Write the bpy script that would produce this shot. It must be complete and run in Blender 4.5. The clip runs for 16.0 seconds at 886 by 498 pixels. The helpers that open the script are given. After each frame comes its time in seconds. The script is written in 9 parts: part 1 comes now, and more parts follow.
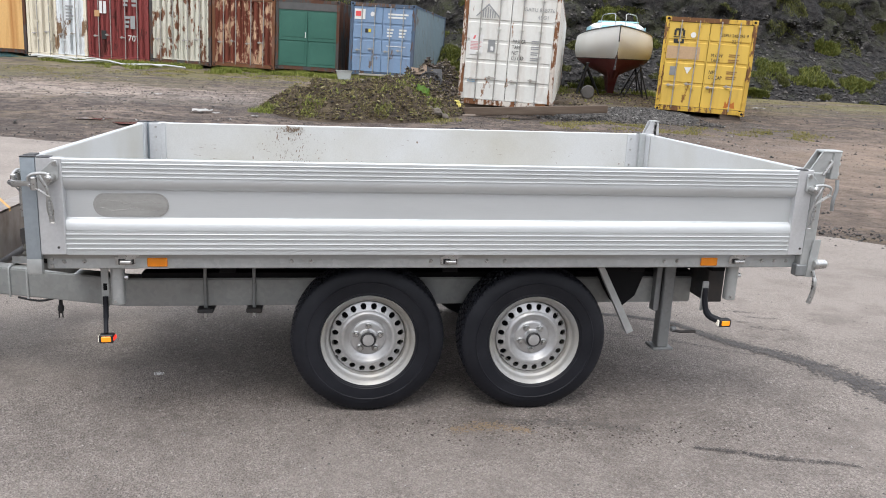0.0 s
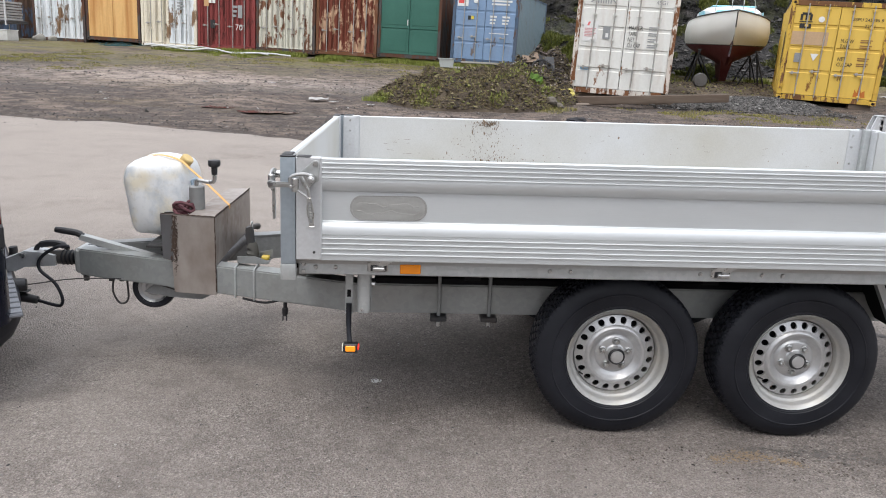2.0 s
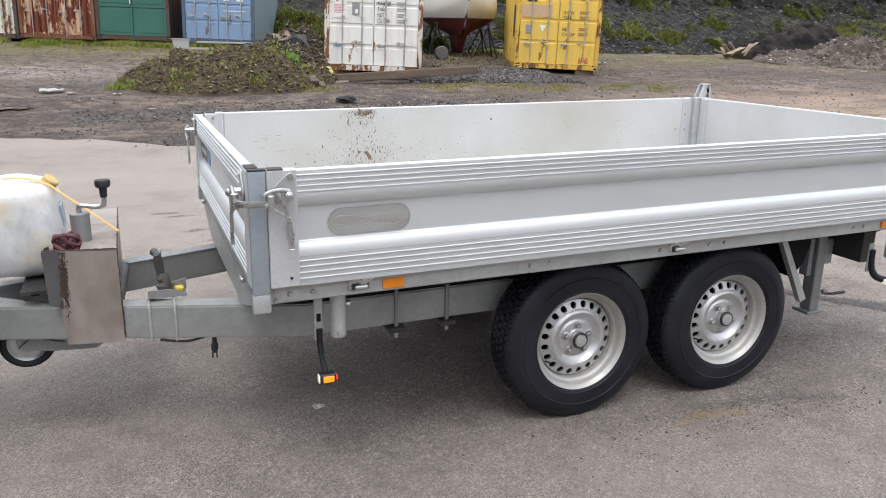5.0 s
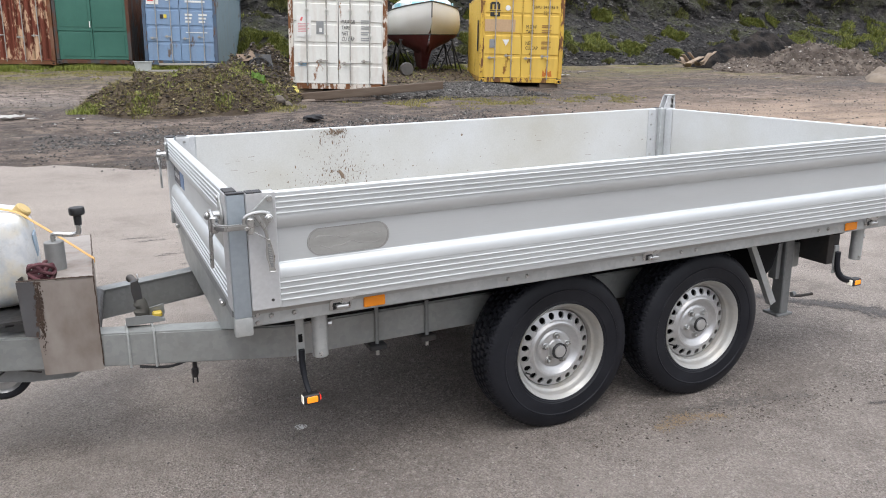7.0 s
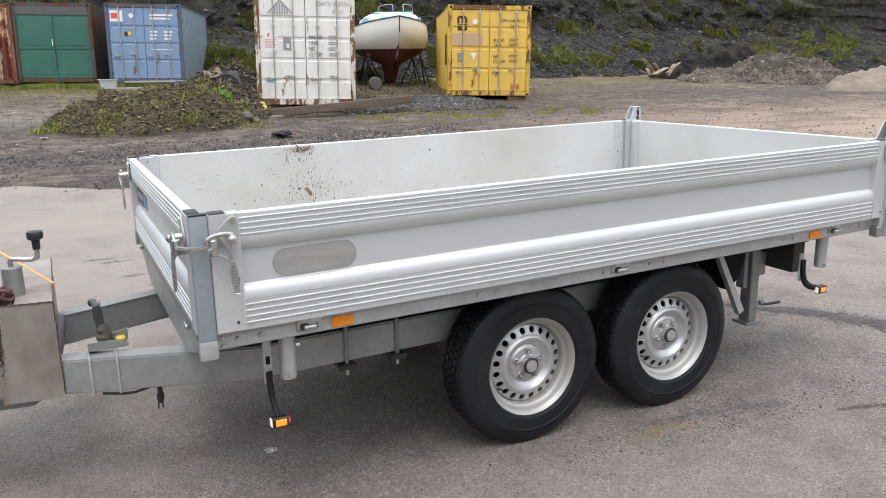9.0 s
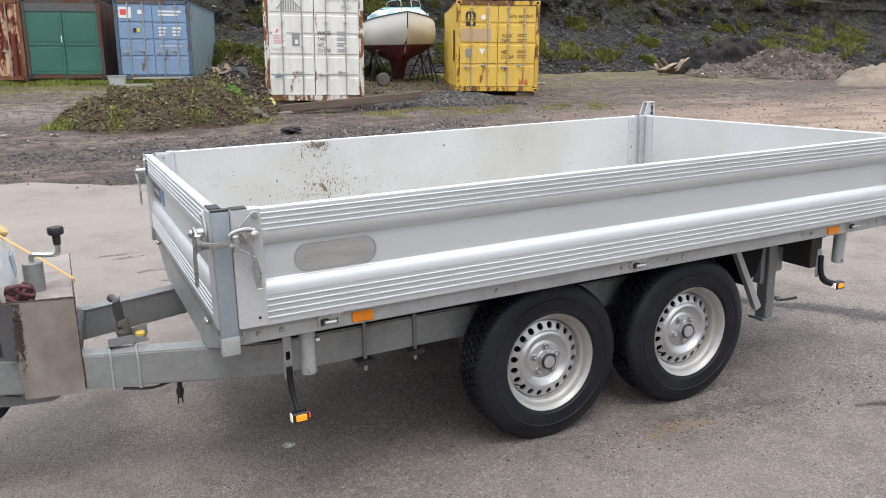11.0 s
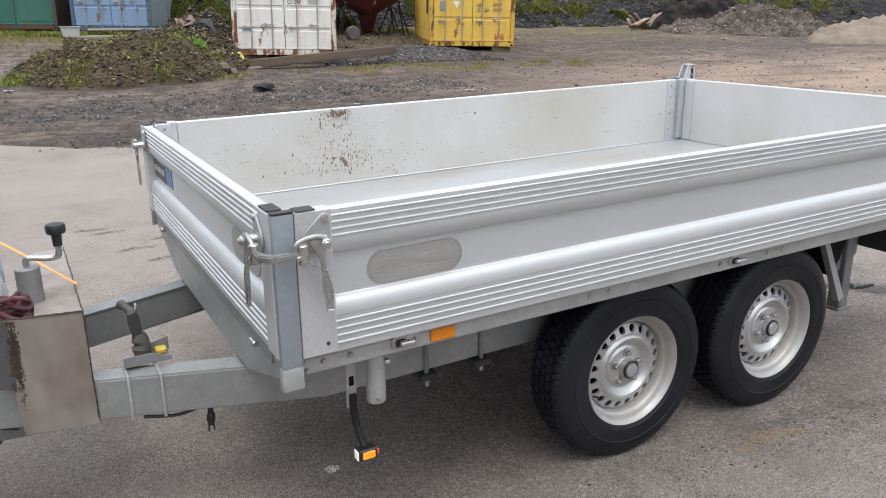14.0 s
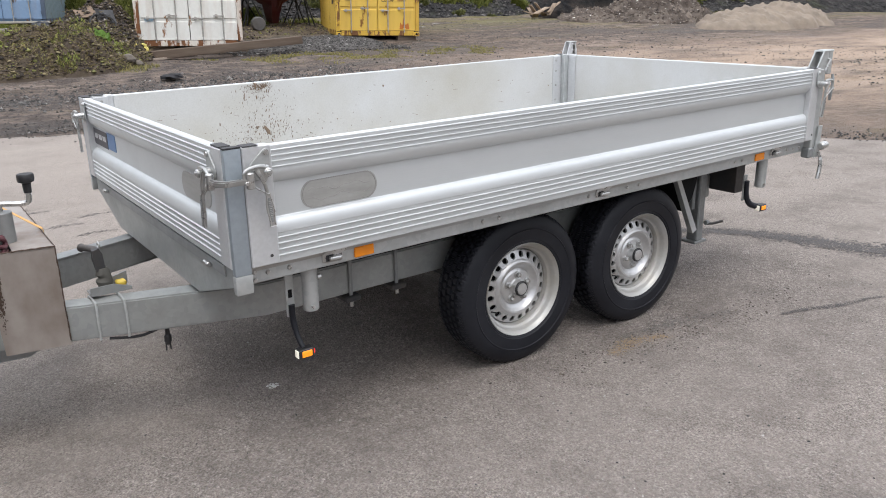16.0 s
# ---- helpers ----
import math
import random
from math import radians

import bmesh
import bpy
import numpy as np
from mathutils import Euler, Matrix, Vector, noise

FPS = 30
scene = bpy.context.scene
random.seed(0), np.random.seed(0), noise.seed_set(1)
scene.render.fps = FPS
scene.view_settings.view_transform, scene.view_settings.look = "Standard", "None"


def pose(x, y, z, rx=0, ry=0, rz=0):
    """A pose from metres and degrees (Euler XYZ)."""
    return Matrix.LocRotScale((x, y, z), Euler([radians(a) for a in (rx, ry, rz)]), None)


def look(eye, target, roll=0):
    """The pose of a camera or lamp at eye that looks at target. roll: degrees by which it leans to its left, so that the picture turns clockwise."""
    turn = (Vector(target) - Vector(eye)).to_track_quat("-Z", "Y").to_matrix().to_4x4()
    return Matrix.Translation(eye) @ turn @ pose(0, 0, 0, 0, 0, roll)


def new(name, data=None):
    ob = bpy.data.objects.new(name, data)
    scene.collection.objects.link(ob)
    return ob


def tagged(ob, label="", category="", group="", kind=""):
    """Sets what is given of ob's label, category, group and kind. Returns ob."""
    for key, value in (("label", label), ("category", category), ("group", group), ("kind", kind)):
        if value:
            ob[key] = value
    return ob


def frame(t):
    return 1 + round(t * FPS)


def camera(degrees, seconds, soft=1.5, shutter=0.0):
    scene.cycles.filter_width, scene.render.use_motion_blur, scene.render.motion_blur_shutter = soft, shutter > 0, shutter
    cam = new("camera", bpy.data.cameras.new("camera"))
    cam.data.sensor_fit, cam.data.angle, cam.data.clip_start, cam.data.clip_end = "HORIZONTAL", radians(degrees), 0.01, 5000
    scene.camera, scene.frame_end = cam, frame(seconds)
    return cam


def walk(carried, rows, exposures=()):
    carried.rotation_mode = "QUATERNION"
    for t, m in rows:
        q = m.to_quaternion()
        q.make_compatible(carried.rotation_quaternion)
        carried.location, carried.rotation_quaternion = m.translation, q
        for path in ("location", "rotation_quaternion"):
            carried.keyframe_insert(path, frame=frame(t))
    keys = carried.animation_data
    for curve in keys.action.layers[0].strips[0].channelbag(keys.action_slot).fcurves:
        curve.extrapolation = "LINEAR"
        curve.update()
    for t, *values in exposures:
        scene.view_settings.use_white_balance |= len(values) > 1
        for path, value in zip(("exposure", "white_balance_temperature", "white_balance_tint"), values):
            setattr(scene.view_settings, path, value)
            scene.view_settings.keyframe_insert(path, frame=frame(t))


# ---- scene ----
cam = camera(59.8, 16.0, 1.0)
PATH = [
    (0, (-0.158, -3.329, 1.522), (0.129, -1.402, 1.07), 2.8),
    (0.5, (-0.259, -3.295, 1.521), (-0.008, -1.362, 1.075), 3.0),
    (1, (-0.42, -3.156, 1.504), (-0.25, -1.215, 1.054), 2.8),
    (1.5, (-0.625, -3.018, 1.512), (-0.52, -1.076, 1.044), 2.7),
    (2, (-0.853, -2.993, 1.509), (-0.768, -1.057, 1.017), 2.6),
    (2.5, (-1.155, -2.978, 1.514), (-1.045, -1.051, 0.992), 2.5),
    (3, (-1.332, -2.923, 1.496), (-1.152, -1.005, 0.96), 2.2),
    (3.5, (-1.385, -2.768, 1.513), (-1.041, -0.869, 0.988), 1.5),
    (4, (-1.475, -2.672, 1.52), (-0.953, -0.815, 0.994), 1.6),
    (4.5, (-1.614, -2.585, 1.524), (-0.942, -0.778, 0.991), 2.0),
    (7, (-1.687, -2.598, 1.54), (-0.881, -0.835, 1.048), -0.3),
    (7.5, (-1.672, -2.594, 1.545), (-0.839, -0.841, 1.065), -0.5),
    (8, (-1.666, -2.584, 1.55), (-0.803, -0.841, 1.085), -0.6),
    (10.5, (-1.658, -2.579, 1.546), (-0.782, -0.841, 1.087), -1.1),
    (11, (-1.702, -2.56, 1.547), (-0.845, -0.815, 1.077), -1.1),
    (11.5, (-1.791, -2.497, 1.534), (-0.965, -0.742, 1.048), -1.2),
    (12, (-1.789, -2.315, 1.53), (-0.998, -0.548, 1.025), -1.4),
    (12.5, (-1.686, -2.067, 1.557), (-0.92, -0.295, 1.033), -1.4),
    (13, (-1.637, -1.9, 1.543), (-0.861, -0.139, 0.999), -1.4),
    (13.5, (-1.694, -1.902, 1.56), (-0.861, -0.172, 1.0), -1.1),
    (14, (-1.824, -1.952, 1.573), (-0.894, -0.28, 0.991), -0.6),
    (14.5, (-2.019, -1.986, 1.541), (-0.972, -0.396, 0.929), -0.0),
    (15, (-2.131, -2.032, 1.549), (-1.017, -0.494, 0.924), 0.2),
    (15.5, (-2.139, -2.198, 1.557), (-1.016, -0.661, 0.94), -0.5),
    (16, (-2.114, -2.425, 1.522), (-1.002, -0.877, 0.918), -1.0),
]
walk(cam, [(t, look(eye, target, roll)) for t, eye, target, roll in PATH], [(0, 0.55), (1, 0.5), (2, 0.48), (2.6, 0.56), (3, 0.7), (3.5, 0.57), (4.5, 0.57), (8, 0.57), (10.5, 0.58), (11.5, 0.55), (12, 0.52), (13, 0.42), (13.5, 0.42), (14, 0.45), (15, 0.37), (15.5, 0.42), (16, 0.49)])

# ---- world, sun ----
world = bpy.data.worlds.new("world")
scene.world = world
world.use_nodes = True
wn, wl = world.node_tree.nodes, world.node_tree.links
sky = wn.new("ShaderNodeTexSky")
sky.sky_type, sky.sun_disc = "NISHITA", False
sky.sun_elevation, sky.sun_rotation = radians(58), radians(200)
sky.dust_density, sky.air_density = 3.0, 1.0
cloud = wn.new("ShaderNodeMix")
cloud.data_type, cloud.blend_type = "RGBA", "MIX"
cloud.inputs[0].default_value = 0.82
cloud.inputs[7].default_value = (8.85, 9.1, 9.75, 1)
wl.new(sky.outputs[0], cloud.inputs[6])
# an overcast dome is brighter overhead than at the horizon
dome = wn.new("ShaderNodeTexCoord")
rise = wn.new("ShaderNodeSeparateXYZ")
wl.new(dome.outputs["Generated"], rise.inputs[0])
grade = wn.new("ShaderNodeMapRange")
grade.inputs[3].default_value, grade.inputs[4].default_value = 0.5, 1.4
wl.new(rise.outputs[2], grade.inputs[0])
overcast = wn.new("ShaderNodeMix")
overcast.data_type, overcast.blend_type = "RGBA", "MULTIPLY"
overcast.inputs[0].default_value = 1.0
wl.new(cloud.outputs[2], overcast.inputs[6])
wl.new(grade.outputs[0], overcast.inputs[7])
wl.new(overcast.outputs[2], wn["Background"].inputs[0])
wn["Background"].inputs[1].default_value = 0.15

sun = new("sun", bpy.data.lights.new("sun", "SUN"))
sun.data.energy, sun.data.angle, sun.data.color = 0.8, radians(25), (1.0, 0.96, 0.9)
sun.matrix_world = look((0, 0, 30), (5, 14, 0))


# ---- materials ----
def nodes_of(name):
    m = bpy.data.materials.new(name)
    m.use_nodes = True
    return m, m.node_tree.nodes, m.node_tree.links, m.node_tree.nodes["Principled BSDF"]


def tex_coord(n, l, scale=(1, 1, 1), kind="Object"):
    tc, mp = n.new("ShaderNodeTexCoord"), n.new("ShaderNodeMapping")
    mp.inputs["Scale"].default_value = scale
    l.new(tc.outputs[kind], mp.inputs[0])
    return mp.outputs[0]


def noise_tex(n, l, vec, scale, detail=4.0, rough=0.55):
    t = n.new("ShaderNodeTexNoise")
    t.inputs["Scale"].default_value, t.inputs["Detail"].default_value, t.inputs["Roughness"].default_value = scale, detail, rough
    l.new(vec, t.inputs["Vector"])
    return t.outputs["Fac"]


def ramp(n, l, fac, stops):
    r = n.new("ShaderNodeValToRGB")
    e = r.color_ramp.elements
    while len(e) < len(stops):
        e.new(0.5)
    for k, (p, c) in zip(e, stops):
        k.position = p
        k.color = (*c, 1) if len(c) == 3 else c
    l.new(fac, r.inputs[0])
    return r.outputs[0]


def mix(n, l, fac, a, b, mode="MIX"):
    m = n.new("ShaderNodeMix")
    m.data_type, m.blend_type = "RGBA", mode
    for socket, v in ((m.inputs[0], fac), (m.inputs[6], a), (m.inputs[7], b)):
        if isinstance(v, (int, float)):
            socket.default_value = v
        elif isinstance(v, tuple):
            socket.default_value = (*v, 1)
        else:
            l.new(v, socket)
    return m.outputs[2]


def bump(n, l, p, height, strength, distance):
    b = n.new("ShaderNodeBump")
    b.inputs["Strength"].default_value, b.inputs["Distance"].default_value = strength, distance
    l.new(height, b.inputs["Height"])
    l.new(b.outputs[0], p.inputs["Normal"])
    return b


def grey3(v):
    return (v, v, v)


def worn(name, base, dirt, metal=0.0, rough=(0.35, 0.6), scale=3.0, fine=40.0, amount=0.5, streak=(1, 1, 1), relief=0.15, depth=0.002, spec=0.5):
    """A base colour with broad stains and fine grain, uneven gloss and slight relief."""
    m, n, l, p = nodes_of(name)
    vec = tex_coord(n, l, streak)
    big, small = noise_tex(n, l, vec, scale, 5), noise_tex(n, l, tex_coord(n, l), fine, 3)
    mask = ramp(n, l, big, [(0.42, (0, 0, 0)), (0.72, grey3(amount))])
    col = mix(n, l, mask, base, dirt)
    col = mix(n, l, 0.25, col, ramp(n, l, small, [(0.3, grey3(0.55)), (0.7, grey3(1.0))]), "MULTIPLY")
    l.new(col, p.inputs["Base Color"])
    r = ramp(n, l, small, [(0.3, grey3(rough[0])), (0.7, grey3(rough[1]))])
    l.new(r, p.inputs["Roughness"])
    p.inputs["Metallic"].default_value = metal
    p.inputs["Specular IOR Level"].default_value = spec
    bump(n, l, p, small, relief, depth)
    return m


def plain(name, base, rough=0.5, metal=0.0, spec=0.5):
    m, n, l, p = nodes_of(name)
    vec = tex_coord(n, l)
    f = noise_tex(n, l, vec, 25, 4)
    l.new(mix(n, l, 0.3, base, ramp(n, l, f, [(0.3, grey3(0.6)), (0.7, grey3(1.0))]), "MULTIPLY"), p.inputs["Base Color"])
    p.inputs["Roughness"].default_value, p.inputs["Metallic"].default_value = rough, metal
    p.inputs["Specular IOR Level"].default_value = spec
    return m


def galvanised(name, lo, hi, rough=0.45):
    """Zinc with faint spangle and dull stains."""
    m, n, l, p = nodes_of(name)
    vec = tex_coord(n, l)
    v = n.new("ShaderNodeTexVoronoi")
    v.inputs["Scale"].default_value = 55
    l.new(vec, v.inputs["Vector"])
    sp = n.new("ShaderNodeRGBToBW")
    l.new(v.outputs["Color"], sp.inputs[0])
    big = noise_tex(n, l, vec, 4, 6)
    col = mix(n, l, sp.outputs[0], lo, hi)
    col = mix(n, l, ramp(n, l, big, [(0.45, grey3(0)), (0.75, grey3(0.45))]), col, (0.23, 0.22, 0.2))
    l.new(col, p.inputs["Base Color"])
    p.inputs["Metallic"].default_value = 0.55
    l.new(ramp(n, l, big, [(0.3, grey3(rough - 0.08)), (0.7, grey3(rough + 0.15))]), p.inputs["Roughness"])
    bump(n, l, p, noise_tex(n, l, vec, 90, 2), 0.1, 0.001)
    return m


def anodised(name, base, rough):
    """Brushed, anodised aluminium with rub marks along x and some dust."""
    m, n, l, p = nodes_of(name)
    fine = noise_tex(n, l, tex_coord(n, l, (3, 220, 220)), 4, 3)
    big = noise_tex(n, l, tex_coord(n, l, (0.6, 2, 2)), 2.5, 5)
    col = mix(n, l, ramp(n, l, big, [(0.4, grey3(0)), (0.8, grey3(0.35))]), base, tuple(0.72 * c for c in base))
    l.new(col, p.inputs["Base Color"])
    p.inputs["Metallic"].default_value = 0.8
    l.new(ramp(n, l, fine, [(0.3, grey3(rough - 0.05)), (0.7, grey3(rough + 0.08))]), p.inputs["Roughness"])
    bump(n, l, p, fine, 0.03, 0.0004)
    return m


def rubber_mat():
    m, n, l, p = nodes_of("tyre_rubber")
    vec = tex_coord(n, l)
    big, small = noise_tex(n, l, vec, 6, 5), noise_tex(n, l, vec, 130, 2)
    col = mix(n, l, ramp(n, l, big, [(0.4, grey3(0)), (0.75, grey3(0.6))]), (0.008, 0.0088, 0.0128), (0.025, 0.027, 0.034))
    l.new(col, p.inputs["Base Color"])
    p.inputs["Roughness"].default_value = 0.5
    p.inputs["Specular IOR Level"].default_value = 0.3
    bump(n, l, p, small, 0.15, 0.001)
    return m


def asphalt_mat():
    m, n, l, p = nodes_of("asphalt")
    vec = tex_coord(n, l)
    v = n.new("ShaderNodeTexVoronoi")
    v.inputs["Scale"].default_value = 120
    l.new(vec, v.inputs["Vector"])
    bw = n.new("ShaderNodeRGBToBW")
    l.new(v.outputs["Color"], bw.inputs[0])
    grain = ramp(n, l, bw.outputs[0], [(0.0, (0.07, 0.062, 0.058)), (0.35, (0.15, 0.134, 0.125)), (0.7, (0.225, 0.203, 0.19)), (0.9, (0.3, 0.275, 0.26)), (1.0, (0.46, 0.43, 0.41))])
    v2 = n.new("ShaderNodeTexVoronoi")
    v2.inputs["Scale"].default_value = 62
    l.new(vec, v2.inputs["Vector"])
    bw2 = n.new("ShaderNodeRGBToBW")
    l.new(v2.outputs["Color"], bw2.inputs[0])
    grain = mix(n, l, 0.8, grain, ramp(n, l, bw2.outputs[0], [(0.1, grey3(0.55)), (0.6, grey3(1.0)), (0.9, grey3(1.35))]), "MULTIPLY")
    big = noise_tex(n, l, tex_coord(n, l, (0.5, 0.9, 1)), 0.55, 6, 0.6)
    dust = ramp(n, l, big, [(0.4, grey3(0.0)), (0.6, grey3(0.5))])
    far = noise_tex(n, l, vec, 2.6, 7, 0.65)
    col = mix(n, l, dust, grain, (0.31, 0.276, 0.253))
    # paler away from the wheels: shade around the trailer put into the asphalt colour
    wheel_shade = n.new("ShaderNodeTexGradient")
    wheel_shade.gradient_type = "SPHERICAL"
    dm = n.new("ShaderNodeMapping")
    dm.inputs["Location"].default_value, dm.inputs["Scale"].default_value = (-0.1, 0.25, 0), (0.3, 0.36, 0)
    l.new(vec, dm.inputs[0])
    l.new(dm.outputs[0], wheel_shade.inputs[0])
    unshaded = ramp(n, l, wheel_shade.outputs["Fac"], [(0.0, grey3(0.55)), (0.55, grey3(0.22))])
    col = mix(n, l, unshaded, col, (0.36, 0.322, 0.29))
    col = mix(n, l, ramp(n, l, far, [(0.47, grey3(0)), (0.66, grey3(0.4))]), col, (0.098, 0.085, 0.077))
    # dustier towards the yard, in drifts
    sep = n.new("ShaderNodeSeparateXYZ")
    l.new(vec, sep.inputs[0])
    mr = n.new("ShaderNodeMapRange")
    mr.inputs[1].default_value, mr.inputs[2].default_value = 0.8, 5.0
    l.new(sep.outputs[1], mr.inputs[0])
    pm = n.new("ShaderNodeMath")
    pm.operation = "MULTIPLY"
    l.new(mr.outputs[0], pm.inputs[0])
    l.new(ramp(n, l, noise_tex(n, l, tex_coord(n, l, (0.18, 1, 1)), 1.1, 7, 0.6), [(0.3, grey3(0.25)), (0.7, grey3(0.95))]), pm.inputs[1])
    col = mix(n, l, pm.outputs[0], col, (0.365, 0.328, 0.297))
    col = mix(n, l, 1.0, col, (0.935, 0.92, 0.905), "MULTIPLY")
    pits = noise_tex(n, l, vec, 150, 3, 0.6)
    worn_in = ramp(n, l, noise_tex(n, l, tex_coord(n, l, (0.7, 1, 1)), 2.2, 6, 0.65), [(0.38, grey3(0.3)), (0.62, grey3(0.85))])
    col = mix(n, l, worn_in, col, ramp(n, l, pits, [(0.3, grey3(0.3)), (0.5, grey3(1.0)), (0.7, grey3(1.7))]), "MULTIPLY")
    l.new(col, p.inputs["Base Color"])
    p.inputs["Roughness"].default_value = 0.88
    p.inputs["Specular IOR Level"].default_value = 0.25
    d = n.new("ShaderNodeMath")
    d.operation = "ADD"
    l.new(v.outputs["Distance"], d.inputs[0])
    l.new(noise_tex(n, l, vec, 60, 3), d.inputs[1])
    bump(n, l, p, d.outputs[0], 1.0, 0.008)
    return m


def dirt_mat():
    m, n, l, p = nodes_of("yard_dirt")
    vec = tex_coord(n, l)
    a = noise_tex(n, l, tex_coord(n, l, (0.35, 1.0, 1.0)), 0.5, 10, 0.7)
    b = noise_tex(n, l, tex_coord(n, l, (0.9, 1.0, 1.0)), 2.6, 10, 0.76)
    c = noise_tex(n, l, vec, 11.0, 8, 0.78)
    col = ramp(n, l, a, [(0.34, (0.034, 0.029, 0.026)), (0.47, (0.08, 0.066, 0.055)), (0.57, (0.15, 0.125, 0.105)), (0.7, (0.29, 0.25, 0.21))])
    col = mix(n, l, ramp(n, l, b, [(0.47, grey3(0)), (0.55, grey3(0.85))]), col, (0.042, 0.035, 0.03))
    col = mix(n, l, ramp(n, l, b, [(0.34, grey3(0.8)), (0.45, grey3(0.0))]), col, (0.24, 0.2, 0.165))
    # pale sandy ground to the east
    sep = n.new("ShaderNodeSeparateXYZ")
    l.new(vec, sep.inputs[0])
    sand = n.new("ShaderNodeMapRange")
    sand.inputs[1].default_value, sand.inputs[2].default_value = 4.0, 14.0
    l.new(sep.outputs[0], sand.inputs[0])
    sf = n.new("ShaderNodeMath")
    sf.operation = "MULTIPLY"
    l.new(sand.outputs[0], sf.inputs[0])
    l.new(ramp(n, l, noise_tex(n, l, tex_coord(n, l, (0.4, 0.9, 1)), 0.7, 9, 0.7), [(0.34, grey3(0.15)), (0.56, grey3(1.0))]), sf.inputs[1])
    near = n.new("ShaderNodeMapRange")
    near.inputs[1].default_value, near.inputs[2].default_value, near.inputs[3].default_value, near.inputs[4].default_value = 10.5, 15.5, 1.0, 0.05
    l.new(sep.outputs[1], near.inputs[0])
    sn = n.new("ShaderNodeMath")
    sn.operation = "MULTIPLY"
    l.new(sf.outputs[0], sn.inputs[0])
    l.new(near.outputs[0], sn.inputs[1])
    col = mix(n, l, sn.outputs[0], col, (0.36, 0.295, 0.23))
    # pale, dried-out stretch before the row of containers
    pale = n.new("ShaderNodeTexGradient")
    pale.gradient_type = "SPHERICAL"
    pmap = n.new("ShaderNodeMapping")
    pmap.inputs["Location"].default_value, pmap.inputs["Scale"].default_value = (0.85, -5.6, 0), (0.13, 0.32, 0)
    l.new(vec, pmap.inputs[0])
    l.new(pmap.outputs[0], pale.inputs[0])
    pf = n.new("ShaderNodeMath")
    pf.operation = "MULTIPLY"
    l.new(pale.outputs["Fac"], pf.inputs[0])
    l.new(ramp(n, l, b, [(0.4, grey3(1.4)), (0.6, grey3(0.2))]), pf.inputs[1])
    col = mix(n, l, pf.outputs[0], col, (0.36, 0.325, 0.285))
    # ochre and mossy tinge in drifts
    moss = ramp(n, l, noise_tex(n, l, tex_coord(n, l, (0.3, 1, 1)), 0.8, 7, 0.7), [(0.56, grey3(0)), (0.68, grey3(0.45))])
    col = mix(n, l, moss, col, (0.14, 0.11, 0.05))
    # greener towards the containers
    bank = n.new("ShaderNodeMapRange")
    bank.inputs[1].default_value, bank.inputs[2].default_value = 18.5, 23.5
    l.new(sep.outputs[1], bank.inputs[0])
    bf = n.new("ShaderNodeMath")
    bf.operation = "MULTIPLY"
    l.new(bank.outputs[0], bf.inputs[0])
    l.new(ramp(n, l, noise_tex(n, l, tex_coord(n, l, (0.3, 1, 1)), 1.1, 8, 0.7), [(0.42, grey3(0.0)), (0.56, grey3(0.85))]), bf.inputs[1])
    col = mix(n, l, bf.outputs[0], col, (0.13, 0.125, 0.035))
    col = mix(n, l, ramp(n, l, c, [(0.54, grey3(0)), (0.72, grey3(0.7))]), col, (0.27, 0.248, 0.23))
    col = mix(n, l, ramp(n, l, c, [(0.3, grey3(0.8)), (0.45, grey3(0))]), col, (0.03, 0.028, 0.027))
    col = mix(n, l, 1.0, col, (1.12, 1.02, 0.98), "MULTIPLY")
    l.new(col, p.inputs["Base Color"])
    l.new(ramp(n, l, a, [(0.3, grey3(0.5)), (0.5, grey3(0.92))]), p.inputs["Roughness"])
    s = n.new("ShaderNodeMath")
    s.operation = "ADD"
    l.new(b, s.inputs[0])
    l.new(c, s.inputs[1])
    bump(n, l, p, s.outputs[0], 1.0, 0.07)
    return m


def rock_mat():
    m, n, l, p = nodes_of("hill_rock")
    vec = tex_coord(n, l)
    a = noise_tex(n, l, vec, 0.3, 9, 0.7)
    b = noise_tex(n, l, tex_coord(n, l, (1, 1, 1.6)), 1.8, 9, 0.75)
    v = n.new("ShaderNodeTexVoronoi")
    v.inputs["Scale"].default_value = 2.8
    l.new(tex_coord(n, l, (1.0, 1.0, 0.55)), v.inputs["Vector"])
    bw = n.new("ShaderNodeRGBToBW")
    l.new(v.outputs["Color"], bw.inputs[0])
    col = ramp(n, l, b, [(0.42, (0.005, 0.005, 0.005)), (0.52, (0.024, 0.021, 0.02)), (0.62, (0.055, 0.048, 0.045)), (0.76, (0.15, 0.135, 0.125))])
    col = mix(n, l, 0.6, col, ramp(n, l, bw.outputs[0], [(0.1, grey3(0.45)), (0.8, grey3(1.15))]), "MULTIPLY")
    col = mix(n, l, ramp(n, l, a, [(0.5, grey3(0)), (0.62, grey3(0.7))]), col, (0.055, 0.06, 0.022))
    l.new(col, p.inputs["Base Color"])
    p.inputs["Roughness"].default_value = 0.92
    s = n.new("ShaderNodeMath")
    s.operation = "ADD"
    l.new(b, s.inputs[0])
    l.new(v.outputs["Distance"], s.inputs[1])
    bump(n, l, p, s.outputs[0], 1.0, 0.4)
    return m


